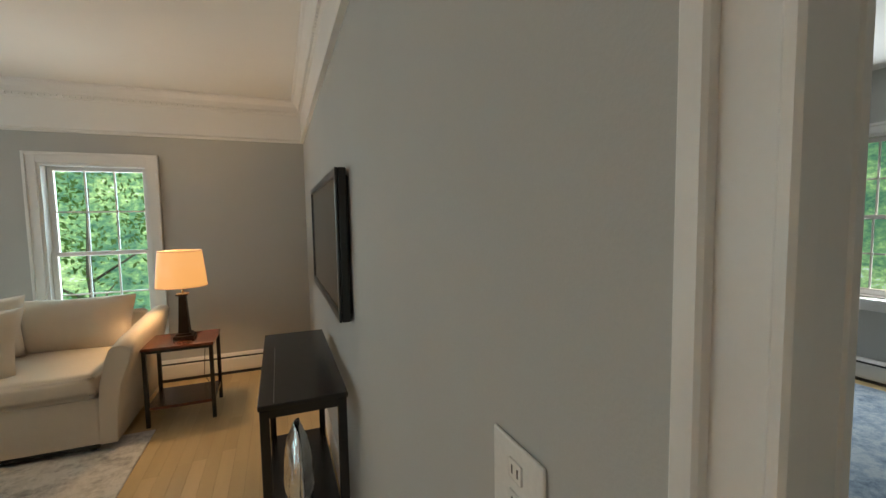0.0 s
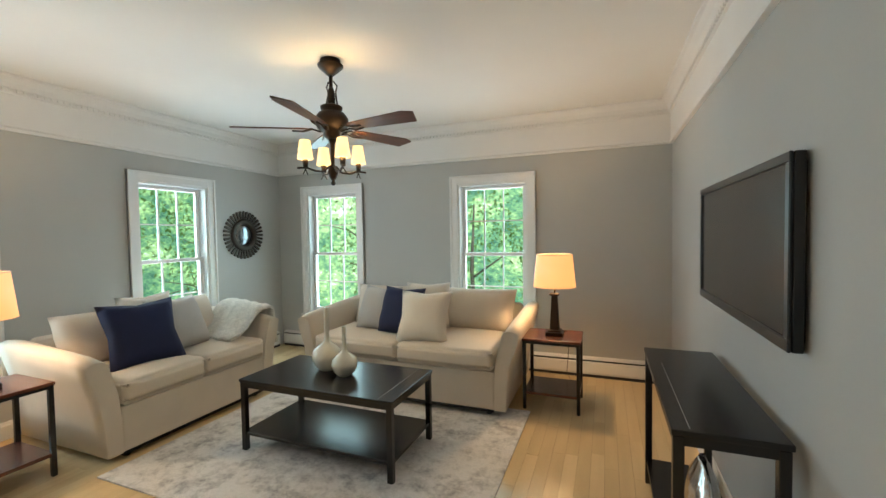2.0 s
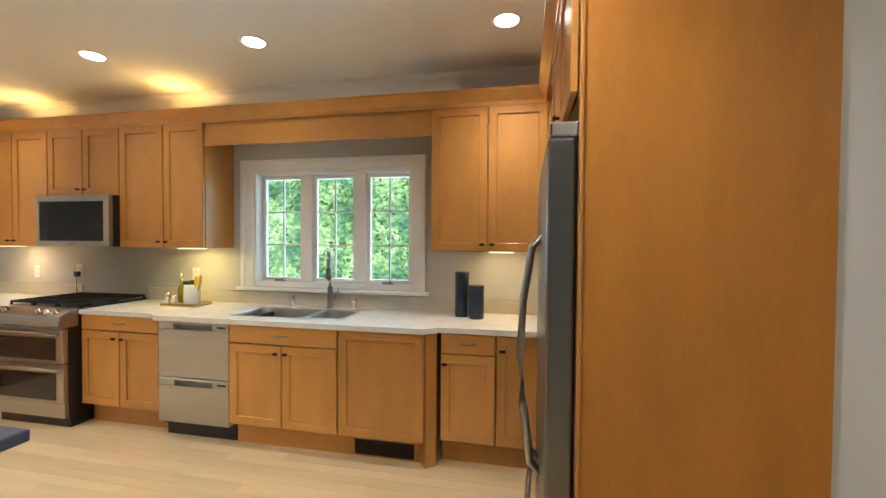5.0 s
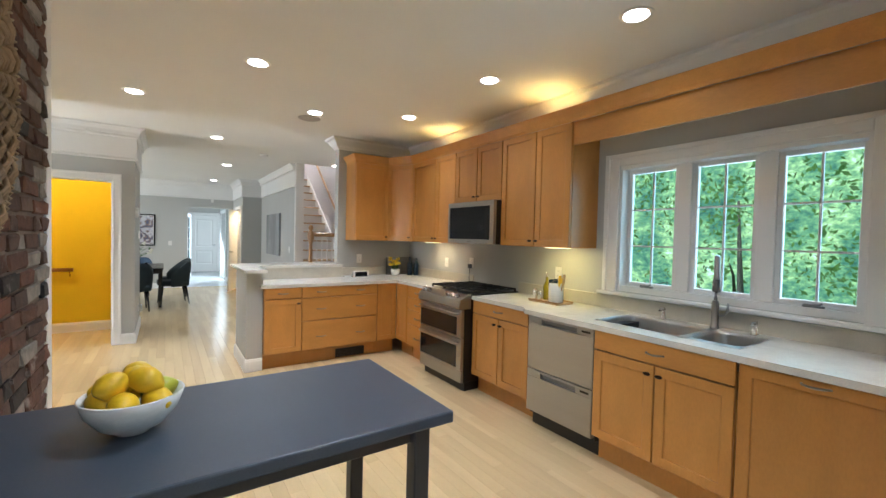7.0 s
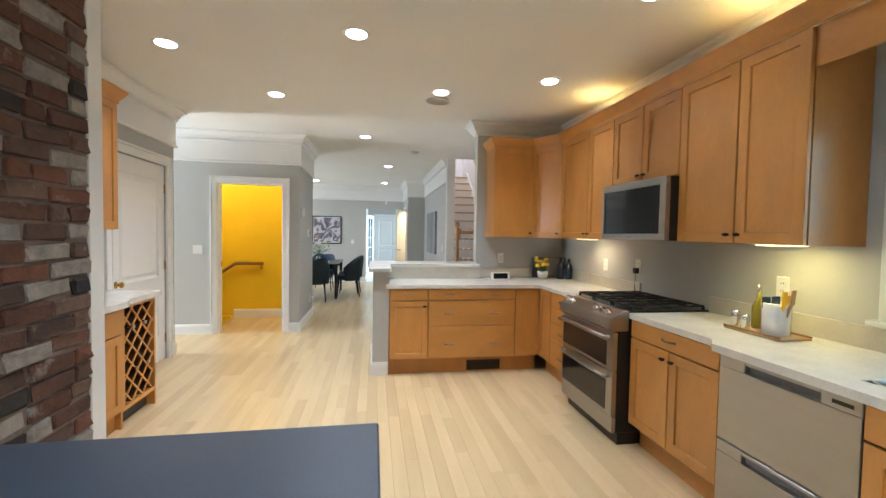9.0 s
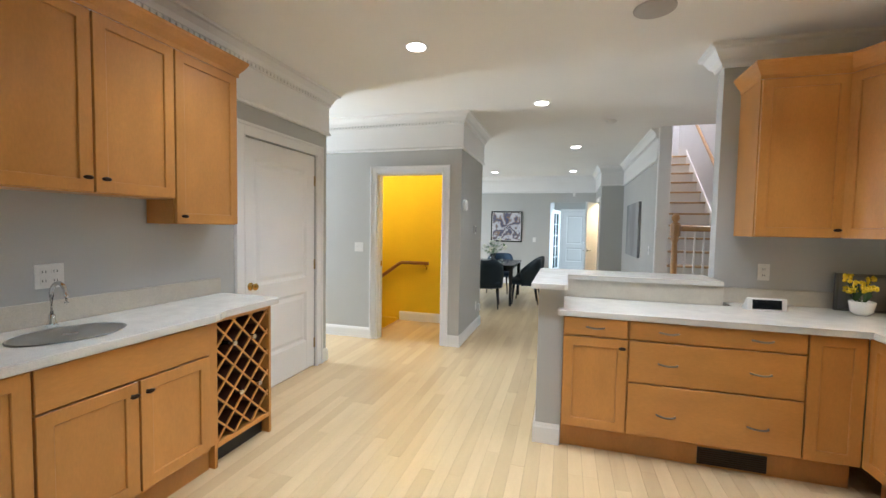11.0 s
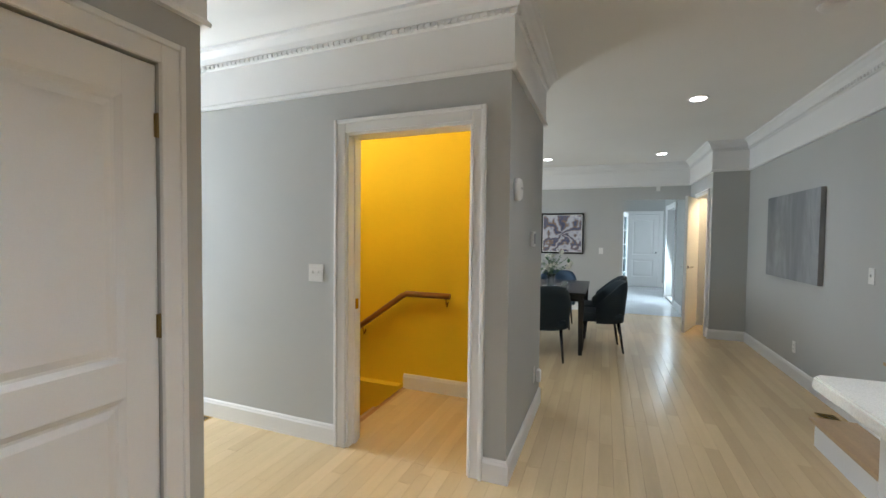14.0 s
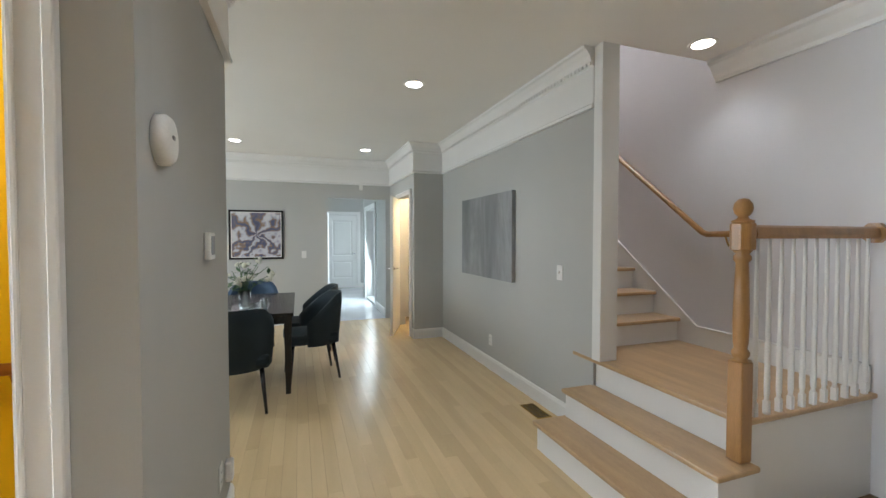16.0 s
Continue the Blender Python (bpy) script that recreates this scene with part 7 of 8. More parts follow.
def newel(at):
    ob = thing("newel_post", "turned oak newel post with a ball finial", "newel post", at)
    part("base_block", B(-0.037, 0.037, -0.037, 0.037, 0, 0.47, 0.005), NEWELWOOD, ob)
    bm = bmesh.new()
    lathe(bm, [(0.040, 0.47), (0.027, 0.482), (0.037, 0.50), (0.037, 0.515), (0.027, 0.53), (0.031, 0.56), (0.034, 0.66), (0.030, 0.82), (0.026, 0.93), (0.036, 0.945), (0.036, 0.96), (0.028, 0.972), (0.042, 0.99)], n=20)
    part("shaft", bm, NEWELWOOD, ob)
    bm = bmesh.new()
    prism(bm, [(0.053 * math.cos(radians(22.5 + 45 * i)), 0.053 * math.sin(radians(22.5 + 45 * i))) for i in range(8)], "z", 0.99, 1.115)
    bmesh.ops.bevel(bm, geom=list(bm.edges), offset=0.005, segments=1, affect="EDGES")
    part("cap_block", bm, NEWELWOOD, ob)
    bm = bmesh.new()
    lathe(bm, [(0.043, 1.115), (0.047, 1.125), (0.025, 1.135), (0.020, 1.145), (0.033, 1.158), (0.040, 1.182), (0.036, 1.205), (0.022, 1.225), (0.0, 1.230)], n=20)
    part("finial", bm, NEWELWOOD, ob)
    return ob


newel((-3.20, -7.40, 0.382))


def balustrade():
    ob = thing("balustrade", "oak handrail on slim white balusters", "balustrade", (0, 0, 0))
    bm = bmesh.new()
    prism(bm, [(-7.43, 1.425), (-7.37, 1.425), (-7.365, 1.445), (-7.372, 1.478), (-7.39, 1.488), (-7.41, 1.488), (-7.428, 1.478), (-7.435, 1.445)], "x", -4.21, -3.25)
    part("handrail", bm, NEWELWOOD, ob)
    bm = bmesh.new()
    prism(bm, [(-7.40 + 0.058 * math.cos(radians(22.5 + 45 * i)), 1.455 + 0.058 * math.sin(radians(22.5 + 45 * i))) for i in range(8)], "x", -4.249, -4.21)
    part("rosette", bm, NEWELWOOD, ob)
    for k in range(11):
        x = -3.30 - k * 0.087
        bm = bmesh.new()
        box(bm, x - 0.0125, x + 0.0125, -7.4125, -7.3875, 0.574, 0.64, 0.002)
        lathe(bm, [(0.012, 0.64), (0.009, 0.655), (0.0125, 0.67), (0.013, 0.72), (0.010, 1.10), (0.008, 1.425)], (x, -7.40, 0), 10)
        part("baluster", bm, WHITE, ob)


balustrade()


def wall_rail(name, label, pts, brackets, material=NEWELWOOD, r=0.023):
    ob = thing(name, label, "handrail", (0, 0, 0))
    bm = bmesh.new()
    tube(bm, pts, r, 10)
    part("rail", bm, material, ob)
    for a, b in brackets:
        bm = bmesh.new()
        tube(bm, [a, ((a[0] + b[0]) / 2, (a[1] + b[1]) / 2, min(a[2], b[2]) - 0.03), b], 0.007, 6)
        part("bracket", bm, BRASS, ob, "small metal rail bracket")


wall_rail("stair_handrail", "oak handrail on the stairwell wall", [(-4.175, -7.75, 1.455), (-4.175, -8.34, 1.455), (-4.175, -8.38, 1.47), (-4.175, -11.2, 1.47 + 2.82 * 0.82)],
          [((-4.175, -8.2, 1.44), (-4.249, -8.2, 1.40)), ((-4.175, -9.6, 2.45), (-4.249, -9.6, 2.40))])
wall_rail("yellow_stair_handrail", "dark wooden handrail on the yellow wall", [(-0.16, -8.24, 0.885), (0.26, -8.24, 0.885), (0.30, -8.24, 0.865), (1.6, -8.24, -0.06)],
          [((-0.12, -8.24, 0.87), (-0.12, -8.30, 0.82)), ((0.72, -8.24, 0.55), (0.72, -8.30, 0.50))], mat("brown_handrail", (0.27, 0.115, 0.03), 0.4, var=0.2), 0.026)
wall_rail("passage_handrail", "oak handrail beside the passage stairs", [(1.72, -7.13, 2.44), (1.95, -7.13, 2.27), (2.60, -7.13, 1.80)], [((2.0, -7.13, 2.23), (2.0, -7.188, 2.19))], r=0.045)
cellar = thing("cellar_stairs", "steep wooden stairs going down between yellow walls", "staircase", (0, 0, 0))
for k in range(8):
    x, z = 0.32 + 0.25 * k, -0.19 * (k + 1)
    part("tread", B(x - 0.005, x + 0.27, -8.299, -7.331, z - 0.03, z, 0.004), STAIRWOOD, cellar)
    part("riser", B(x - 0.012, x - 0.0055, -8.299, -7.331, z, z + 0.189), YELLOW, cellar)
single("strike_plate", B(-0.0005, 0.003, -0.018, 0.018, -0.035, 0.035, 0.001), BRASS, "small brass strike plate on the door jamb", "strike plate", (0.1455, -7.27, 0.95))
single("stair_nosing", B(0.285, 0.325, -8.299, -7.331, -0.028, 0.003, 0.006, 2), NEWELWOOD, "rounded oak nosing at the top of the cellar stairs", "nosing")


def panel_door(name, label, w, h, at, rz, knob_x, knob_mat=BRASS, hinges=True, lever=False):
    """A white two-panel door in its own frame: hinge edge at x = 0, face towards -y."""
    ob = thing(name, label, "door", at, rz, kind="structure")
    st = 0.125 if w > 0.7 else 0.1
    holes = ((0.285, 0.775), (0.915, h - 0.15))
    bm = bmesh.new()
    box(bm, 0, st, 0, 0.036, 0.012, h, 0.001)
    box(bm, w - st, w, 0, 0.036, 0.012, h, 0.001)
    for a, b in ((0.012, holes[0][0]), (holes[0][1], holes[1][0]), (holes[1][1], h)):
        box(bm, st, w - st, 0, 0.036, a, b)
    part("leaf", bm, WHITE, ob)
    for z0, z1 in holes:
        bm = bmesh.new()
        rings = []
        for i, y in ((0, 0.0), (0.006, 0.004), (0.022, 0.013), (0.034, 0.013), (0.062, 0.004), (0.064, 0.004)):
            rings.append([bm.verts.new((x, y, z)) for x, z in ((st + i, z0 + i), (w - st - i, z0 + i), (w - st - i, z1 - i), (st + i, z1 - i))])
        for a, b in zip(rings, rings[1:]):
            for k in range(4):
                bm.faces.new((a[k], a[(k + 1) % 4], b[(k + 1) % 4], b[k]))
        bm.faces.new(rings[-1])
        back = [bm.verts.new((x, 0.036, z)) for x, z in ((st, z0), (w - st, z0), (w - st, z1), (st, z1))]
        bm.faces.new(back)
        for k in range(4):
            bm.faces.new((rings[0][k], rings[0][(k + 1) % 4], back[(k + 1) % 4], back[k]))
        part("door_panel", bm, WHITE, ob)
    bm = bmesh.new()
    if lever:
        for s in (-1, 1):
            y = -0.0 if s < 0 else 0.036
            tube(bm, [(knob_x, y, 0.98), (knob_x, y + s * 0.01, 0.98)], 0.026, 14)
            tube(bm, [(knob_x, y + s * 0.01, 0.98), (knob_x, y + s * 0.045, 0.98), (knob_x + (0.1 if knob_x < w / 2 else -0.1), y + s * 0.05, 0.98)], 0.009, 8)
        part("door_handle", bm, CHROME, ob, "steel lever handle")
    else:
        tube(bm, [(knob_x, 0, 0.92), (knob_x, -0.006, 0.92), (knob_x, -0.008, 0.92), (knob_x, -0.03, 0.92), (knob_x, -0.036, 0.92), (knob_x, -0.052, 0.92), (knob_x, -0.062, 0.92), (knob_x, -0.066, 0.92)],
             [0.031, 0.031, 0.012, 0.011, 0.022, 0.029, 0.022, 0.008], 18)
        part("door_knob", bm, knob_mat, ob, "polished brass door knob")
    if hinges:
        hx = -0.004 if knob_x > w / 2 else w + 0.004
        for z in (0.24, 1.03, h - 0.24):
            bm = bmesh.new()
            tube(bm, [(hx, -0.006, z - 0.05), (hx, -0.006, z + 0.05)], 0.0065, 8)
            box(bm, hx - 0.012, hx + 0.012, -0.003, 0.0, z - 0.048, z + 0.048)
            part("hinge", bm, OLDBRASS if knob_mat is BRASS else CHROME, ob)
    return ob


panel_door("door_1", "closed white two-panel door with a brass knob", 0.945, 2.09, (0.312, -5.112, 0), -90, 0.075)
panel_door("door_2", "white closet door standing ajar with a steel lever", 0.78, 2.03, (-2.765, -12.60, 0), 69, 0.71, CHROME, True, True)
panel_door("door_3", "closed white door at the end of the hall", 0.80, 2.06, (-2.01, -17.96, 0), 180, 0.73, CHROME, False, True)
bm = bmesh.new()
box(bm, -2.91, -2.815, -18.0, -17.95, 0, 2.16)
box(bm, -2.005, -1.91, -18.0, -17.95, 0, 2.16)
box(bm, -2.815, -2.005, -18.0, -17.951, 2.07, 2.16)
structure("trim_hall_door", bm, WHITE, "white hall door casing", "door casing")
bm = bmesh.new()
box(bm, -2.745, -2.715, -15.85, -15.75, 0, 2.15)
box(bm, -2.745, -2.715, -14.55, -14.45, 0, 2.15)
box(bm, -2.745, -2.716, -15.75, -14.55, 2.05, 2.15)
structure("trim_hall_window", bm, WHITE, "white casing of the glazed hall door", "door casing")


def french_door(at, rz):
    ob = thing("door_4", "open white french door with small glass panes", "door", at, rz, kind="structure")
    w, h = 0.72, 2.02
    bm = bmesh.new()
    box(bm, 0, 0.1, 0, 0.036, 0.01, h)
    box(bm, w - 0.1, w, 0, 0.036, 0.01, h)
    box(bm, 0.1, w - 0.1, 0, 0.036, 0.01, 0.22)
    box(bm, 0.1, w - 0.1, 0, 0.036, h - 0.1, h)
    part("door_frame", bm, WHITE, ob)
    bm = bmesh.new()
    box(bm, w / 2 - 0.01, w / 2 + 0.01, 0.004, 0.032, 0.22, h - 0.1)
    for j in range(1, 5):
        z = 0.22 + (h - 0.32) * j / 5
        box(bm, 0.1, w - 0.1, 0.005, 0.031, z - 0.01, z + 0.01)
    part("glazing_bars", bm, WHITE, ob)
    for i in range(2):
        for j in range(5):
            z = 0.22 + (h - 0.32) * j / 5
            p = part("pane", B(0.1 + (w - 0.2) / 2 * i + 0.01, 0.1 + (w - 0.2) / 2 * (i + 1) - 0.01, 0.016, 0.02, z + 0.01, z + (h - 0.32) / 5 - 0.01), GLASS, ob)
            p.visible_shadow = False


french_door((-1.715, -15.50, 0), -107)


# ---- dining room ----
def dining_chair(at, rz, material, label):
    ob = thing("dining_chair", label, "chair", at, rz, "chairs round the table")
    part("seat", soft_box(-0.25, 0.25, -0.25, 0.24, 0.37, 0.475, 0.012, 0.03), material, ob)
    bm = bmesh.new()
    n = 15
    inner, outer = [], []
    for i in range(n):
        a = radians(-105 + 210 * i / (n - 1))
        k = abs(i - (n - 1) / 2) / ((n - 1) / 2)
        top = 0.865 - 0.27 * max(0, (k - 0.35) / 0.65) ** 1.25
        col_i, col_o = [], []
        for j in range(6):
            t = j / 5
            z = 0.36 + (top - 0.36) * t
            lean = 0.05 * t * (1 - k * 0.5)
            r0, r1 = 0.235 + lean, 0.285 + lean - 0.012 * (t == 1)
            col_i.append(bm.verts.new((r0 * math.sin(a), r0 * math.cos(a) * 0.98, z - (0.012 if j == 5 else 0))))
            col_o.append(bm.verts.new((r1 * math.sin(a), r1 * math.cos(a) * 0.98, z)))
        inner.append(col_i)
        outer.append(col_o)
    for i in range(n - 1):
        for j in range(5):
            for f in (bm.faces.new((inner[i][j], inner[i + 1][j], inner[i + 1][j + 1], inner[i][j + 1])), bm.faces.new((outer[i][j], outer[i][j + 1], outer[i + 1][j + 1], outer[i + 1][j]))):
                f.smooth = True
        bm.faces.new((inner[i][5], inner[i + 1][5], outer[i + 1][5], outer[i][5]))
        bm.faces.new((inner[i][0], outer[i][0], outer[i + 1][0], inner[i + 1][0]))
    for i in (0, n - 1):
        for j in range(5):
            bm.faces.new((inner[i][j], inner[i][j + 1], outer[i][j + 1], outer[i][j]))
    part("backrest", bm, material, ob)
    for x, y, dx, dy in ((-0.2, -0.2, -0.03, -0.03), (0.2, -0.2, 0.03, -0.03), (-0.19, 0.19, -0.03, 0.06), (0.19, 0.19, 0.03, 0.06)):
        bm = bmesh.new()
        tube(bm, [(x + dx, y + dy, 0), (x, y, 0.37)], [0.012, 0.02], 8)
        part("leg", bm, ESPRESSO, ob)
    return ob


CH = "dark teal upholstered tub chair on dark tapered legs"
dining_chair((-0.74, -9.86, 0), 8, VELVET, CH)
dining_chair((-1.36, -10.52, 0), 97, VELVET, CH)
dining_chair((-0.70, -11.62, 0), 178, BLUEVELVET, "blue upholstered tub chair at the table end")
dining_chair((0.0, -10.6, 0), -90, VELVET, CH)
dining_chair((-1.38, -11.16, 0), 93, VELVET, CH)


def dining_table():
    ob = thing("dining_table", "dark stained rectangular dining table", "table", (-0.70, -10.74, 0))
    part("tabletop", B(-0.50, 0.50, -0.74, 0.74, 0.72, 0.75, 0.004, 2), ESPRESSO, ob)
    part("apron", B(-0.44, 0.44, -0.68, 0.68, 0.64, 0.7195, 0.003), ESPRESSO, ob)
    for x in (-0.45, 0.45):
        for y in (-0.68, 0.68):
            bm = bmesh.new()
            r = bmesh.ops.create_cube(bm, size=1)
            for v in r["verts"]:
                k = 0.022 if v.co.z < 0 else 0.035
                v.co = Vector((x + math.copysign(k, v.co.x), y + math.copysign(k, v.co.y), 0 if v.co.z < 0 else 0.7195))
            part("leg", bm, ESPRESSO, ob)


dining_table()


def bouquet(at):
    tray = thing("mirror_tray", "small silver tray with glasses on the dining table", "tray", (at[0] - 0.02, at[1], at[2]))
    part("base", B(-0.17, 0.17, -0.25, 0.25, 0, 0.012, 0.003), CHROME, tray)
    for x, y in ((-0.11, 0.15), (-0.05, 0.2), (-0.12, -0.12)):
        g = thing("tumbler", "clear glass tumbler on the silver tray", "glass", (at[0] - 0.02 + x, at[1] + y, at[2] + 0.0125), 0, "tumblers")
        bm = bmesh.new()
        lathe(bm, [(0.025, 0), (0.03, 0.004), (0.033, 0.07), (0.031, 0.07), (0.028, 0.01), (0, 0.009)], n=16)
        part("glass", bm, VASEGLASS, g)
    ob = thing("flower_vase", "glass vase of white flowers and green leaves", "vase", (at[0] + 0.02, at[1], at[2] + 0.0125))
    bm = bmesh.new()
    lathe(bm, [(0.045, 0), (0.05, 0.005), (0.055, 0.17), (0.052, 0.17), (0.047, 0.012), (0, 0.011)], n=20)
    part("vase_glass", bm, VASEGLASS, ob)
    rnd = random.Random(3)
    stems, leaves, heads = bmesh.new(), bmesh.new(), bmesh.new()
    for k in range(26):
        a, r, h = rnd.uniform(0, 6.28), rnd.uniform(0.03, 0.27), rnd.uniform(0.25, 0.50)
        tip = Vector((r * math.cos(a), r * math.sin(a), h - r * 0.35))
        tube(stems, [(0, 0, 0.02), (tip.x * 0.35, tip.y * 0.35, h * 0.6), tip], 0.003, 5)
        for q in range(3):
            p = tip * rnd.uniform(0.6, 0.95) + Vector((0, 0, 0.03))
            d = Vector((rnd.uniform(-1, 1), rnd.uniform(-1, 1), rnd.uniform(-0.4, 0.6))).normalized() * rnd.uniform(0.05, 0.09)
            s = d.cross(Vector((0, 0, 1))).normalized() * 0.02
            leaves.faces.new([leaves.verts.new(v) for v in (p, p + d * 0.5 + s, p + d, p + d * 0.5 - s)])
        if k % 2 == 0:
            for q in range(10):
                o = Vector((rnd.gauss(0, 1), rnd.gauss(0, 1), rnd.gauss(0, 0.7))).normalized() * rnd.uniform(0.012, 0.032)
                bmesh.ops.create_icosphere(heads, subdivisions=1, radius=rnd.uniform(0.012, 0.02), matrix=Matrix.Translation(tip + o))
    part("stems", stems, LEAF, ob)
    part("leaves", leaves, LEAF, ob)
    part("blossoms", heads, PETAL, ob, "white blossoms")


bouquet((-0.78, -10.35, 0.75))


def picture(name, label, at, rz, w, h, d, art, frame_w=0.0):
    ob = thing(name, label, "painting", at, rz)
    part("canvas", B(-w / 2 + frame_w * 0.9, w / 2 - frame_w * 0.9, -d + (0.012 if frame_w else 0), -0.0005, -h / 2 + frame_w * 0.9, h / 2 - frame_w * 0.9), art, ob)
    if frame_w:
        bm = bmesh.new()
        for x0, x1, z0, z1 in ((-w / 2, w / 2, h / 2 - frame_w, h / 2), (-w / 2, w / 2, -h / 2, -h / 2 + frame_w), (-w / 2, -w / 2 + frame_w, -h / 2 + frame_w, h / 2 - frame_w), (w / 2 - frame_w, w / 2, -h / 2 + frame_w, h / 2 - frame_w)):
            box(bm, x0, x1, -d, 0, z0, z1, 0.003)
        part("frame", bm, ESPRESSO, ob, "dark brown picture frame")
        bm = bmesh.new()
        f, g = frame_w, 0.012
        for x0, x1, z0, z1 in ((-w / 2 + f, w / 2 - f, h / 2 - f - g, h / 2 - f), (-w / 2 + f, w / 2 - f, -h / 2 + f, -h / 2 + f + g), (-w / 2 + f, -w / 2 + f + g, -h / 2 + f + g, h / 2 - f - g), (w / 2 - f - g, w / 2 - f, -h / 2 + f + g, h / 2 - f - g)):
            box(bm, x0, x1, -d + 0.004, -d + 0.0115, z0, z1)
        part("fillet", bm, PLASTIC, ob)
    return ob


picture("framed_print", "framed abstract flower print in blue, white and brown", (-0.615, -13.268, 1.475), 180, 0.80, 0.785, 0.03, ART_PETAL, 0.03)
picture("canvas_painting", "large grey abstract canvas with vertical streaks", (-3.208, -10.175, 1.44), 90, 1.265, 0.885, 0.04, ART_GREY)

# ---- fittings on walls and ceilings ----
# the two unseen lamps of RECESSED get a fitting as well
for i, (x, y, watt) in enumerate(RECESSED):
    ob = thing("recessed_light", "lit round recessed ceiling light", "ceiling light", (x, y, CEIL), 0, "recessed ceiling lights")
    bm = bmesh.new()
    lathe(bm, [(0.066, -0.003), (0.085, -0.006), (0.093, -0.001), (0.093, -0.0002)][::-1], n=28)
    part("trim_ring", bm, WHITE, ob)
    bm = bmesh.new()
    lathe(bm, [(0.0, -0.0085), (0.066, -0.0085), (0.068, -0.0065)], n=28)
    part("lens", bm, LIT, ob, "glowing white lens")
sp = thing("ceiling_speaker", "round flat speaker grille in the ceiling", "speaker", (-2.548, -5.278, CEIL))
bm = bmesh.new()
lathe(bm, [(0.0, -0.012), (0.105, -0.010), (0.118, -0.006), (0.12, -0.0002)], n=32)
part("grille", bm, SPEAKER, sp)
for at, rz, rot in (((-2.569, -7.926, CEIL), 0, (0, 0, 0)),):
    d = thing("smoke_detector", "white round smoke detector on the ceiling", "smoke detector", at)
    bm = bmesh.new()
    lathe(bm, [(0.0, -0.035), (0.04, -0.034), (0.06, -0.022), (0.064, -0.012), (0.07, -0.010), (0.07, -0.0002)], n=28)
    part("housing", bm, PLASTIC, d)
d = thing("smoke_alarm", "white oval alarm on the side wall", "smoke detector", (-0.90, -7.35, 1.69), -90)
bm = bmesh.new()
tube(bm, [(0, -0.0005, 0), (0, -0.022, 0), (0, -0.034, 0), (0, -0.038, 0)], [0.068, 0.068, 0.058, 0.03], 32)
part("housing", bm, PLASTIC, d)
part("button", B(-0.02, 0.0, -0.041, -0.037, 0.0, 0.012, 0.002), GREYPLASTIC, d)
d = thing("thermostat", "small white thermostat with a grey display", "thermostat", (-0.90, -7.935, 1.395), -90)
part("case", B(-0.05, 0.05, -0.024, -0.0005, -0.055, 0.055, 0.006, 2), PLASTIC, d)
part("display", B(-0.034, 0.034, -0.026, -0.0238, -0.035, 0.04, 0.001), GREYPLASTIC, d)
d = thing("door_chime", "small white motion sensor on the wall", "sensor", (-2.27, -13.268, 2.30), 180)
part("case", B(-0.03, 0.03, -0.03, -0.0005, -0.05, 0.05, 0.006, 2), PLASTIC, d)
d = thing("night_light", "small white plug-in night light", "lamp", (-0.90, -8.30, 0.28), -90)
part("case", B(-0.03, 0.03, -0.035, -0.0005, -0.05, 0.05, 0.01, 2), PLASTIC, d)


def floor_vent(at, rz, w, h):
    ob = thing("floor_vent", "bronze patterned metal floor register", "vent", at, rz)
    bm = bmesh.new()
    box(bm, -w / 2, w / 2, -h / 2, -h / 2 + 0.012, 0.0005, 0.005)
    box(bm, -w / 2, w / 2, h / 2 - 0.012, h / 2, 0.0005, 0.005)
    box(bm, -w / 2, -w / 2 + 0.012, -h / 2 + 0.012, h / 2 - 0.012, 0.0005, 0.005)
    box(bm, w / 2 - 0.012, w / 2, -h / 2 + 0.012, h / 2 - 0.012, 0.0005, 0.005)
    part("frame", bm, BRASS, ob)
    part("duct", B(-w / 2 + 0.012, w / 2 - 0.012, -h / 2 + 0.012, h / 2 - 0.012, 0.0004, 0.001), BLACK, ob)
    n = 7
    for k in range(n):
        x = -w / 2 + 0.02 + (w - 0.04) * (k + 0.5) / n
        for s in (-1, 1):
            bm = bmesh.new()
            tube(bm, [(x - 0.018, s * (h / 2 - 0.014), 0.004), (x + 0.004 * s, 0, 0.004), (x + 0.018, -s * (h / 2 - 0.014), 0.004)], 0.0025, 4)
            part("scroll", bm, BRASS, ob)


floor_vent((-3.08, -8.97, 0), 90, 0.28, 0.13)
floor_vent((1.52, -7.10, 0), 0, 0.30, 0.13)
single("east_room_rug", B(2.2, 4.7, -0.6, 2.6, 0.0005, 0.012, 0.004), BLUE_RUG, "faded blue patterned rug", "rug")

# ---- pieces of the setting ----
brickwork()


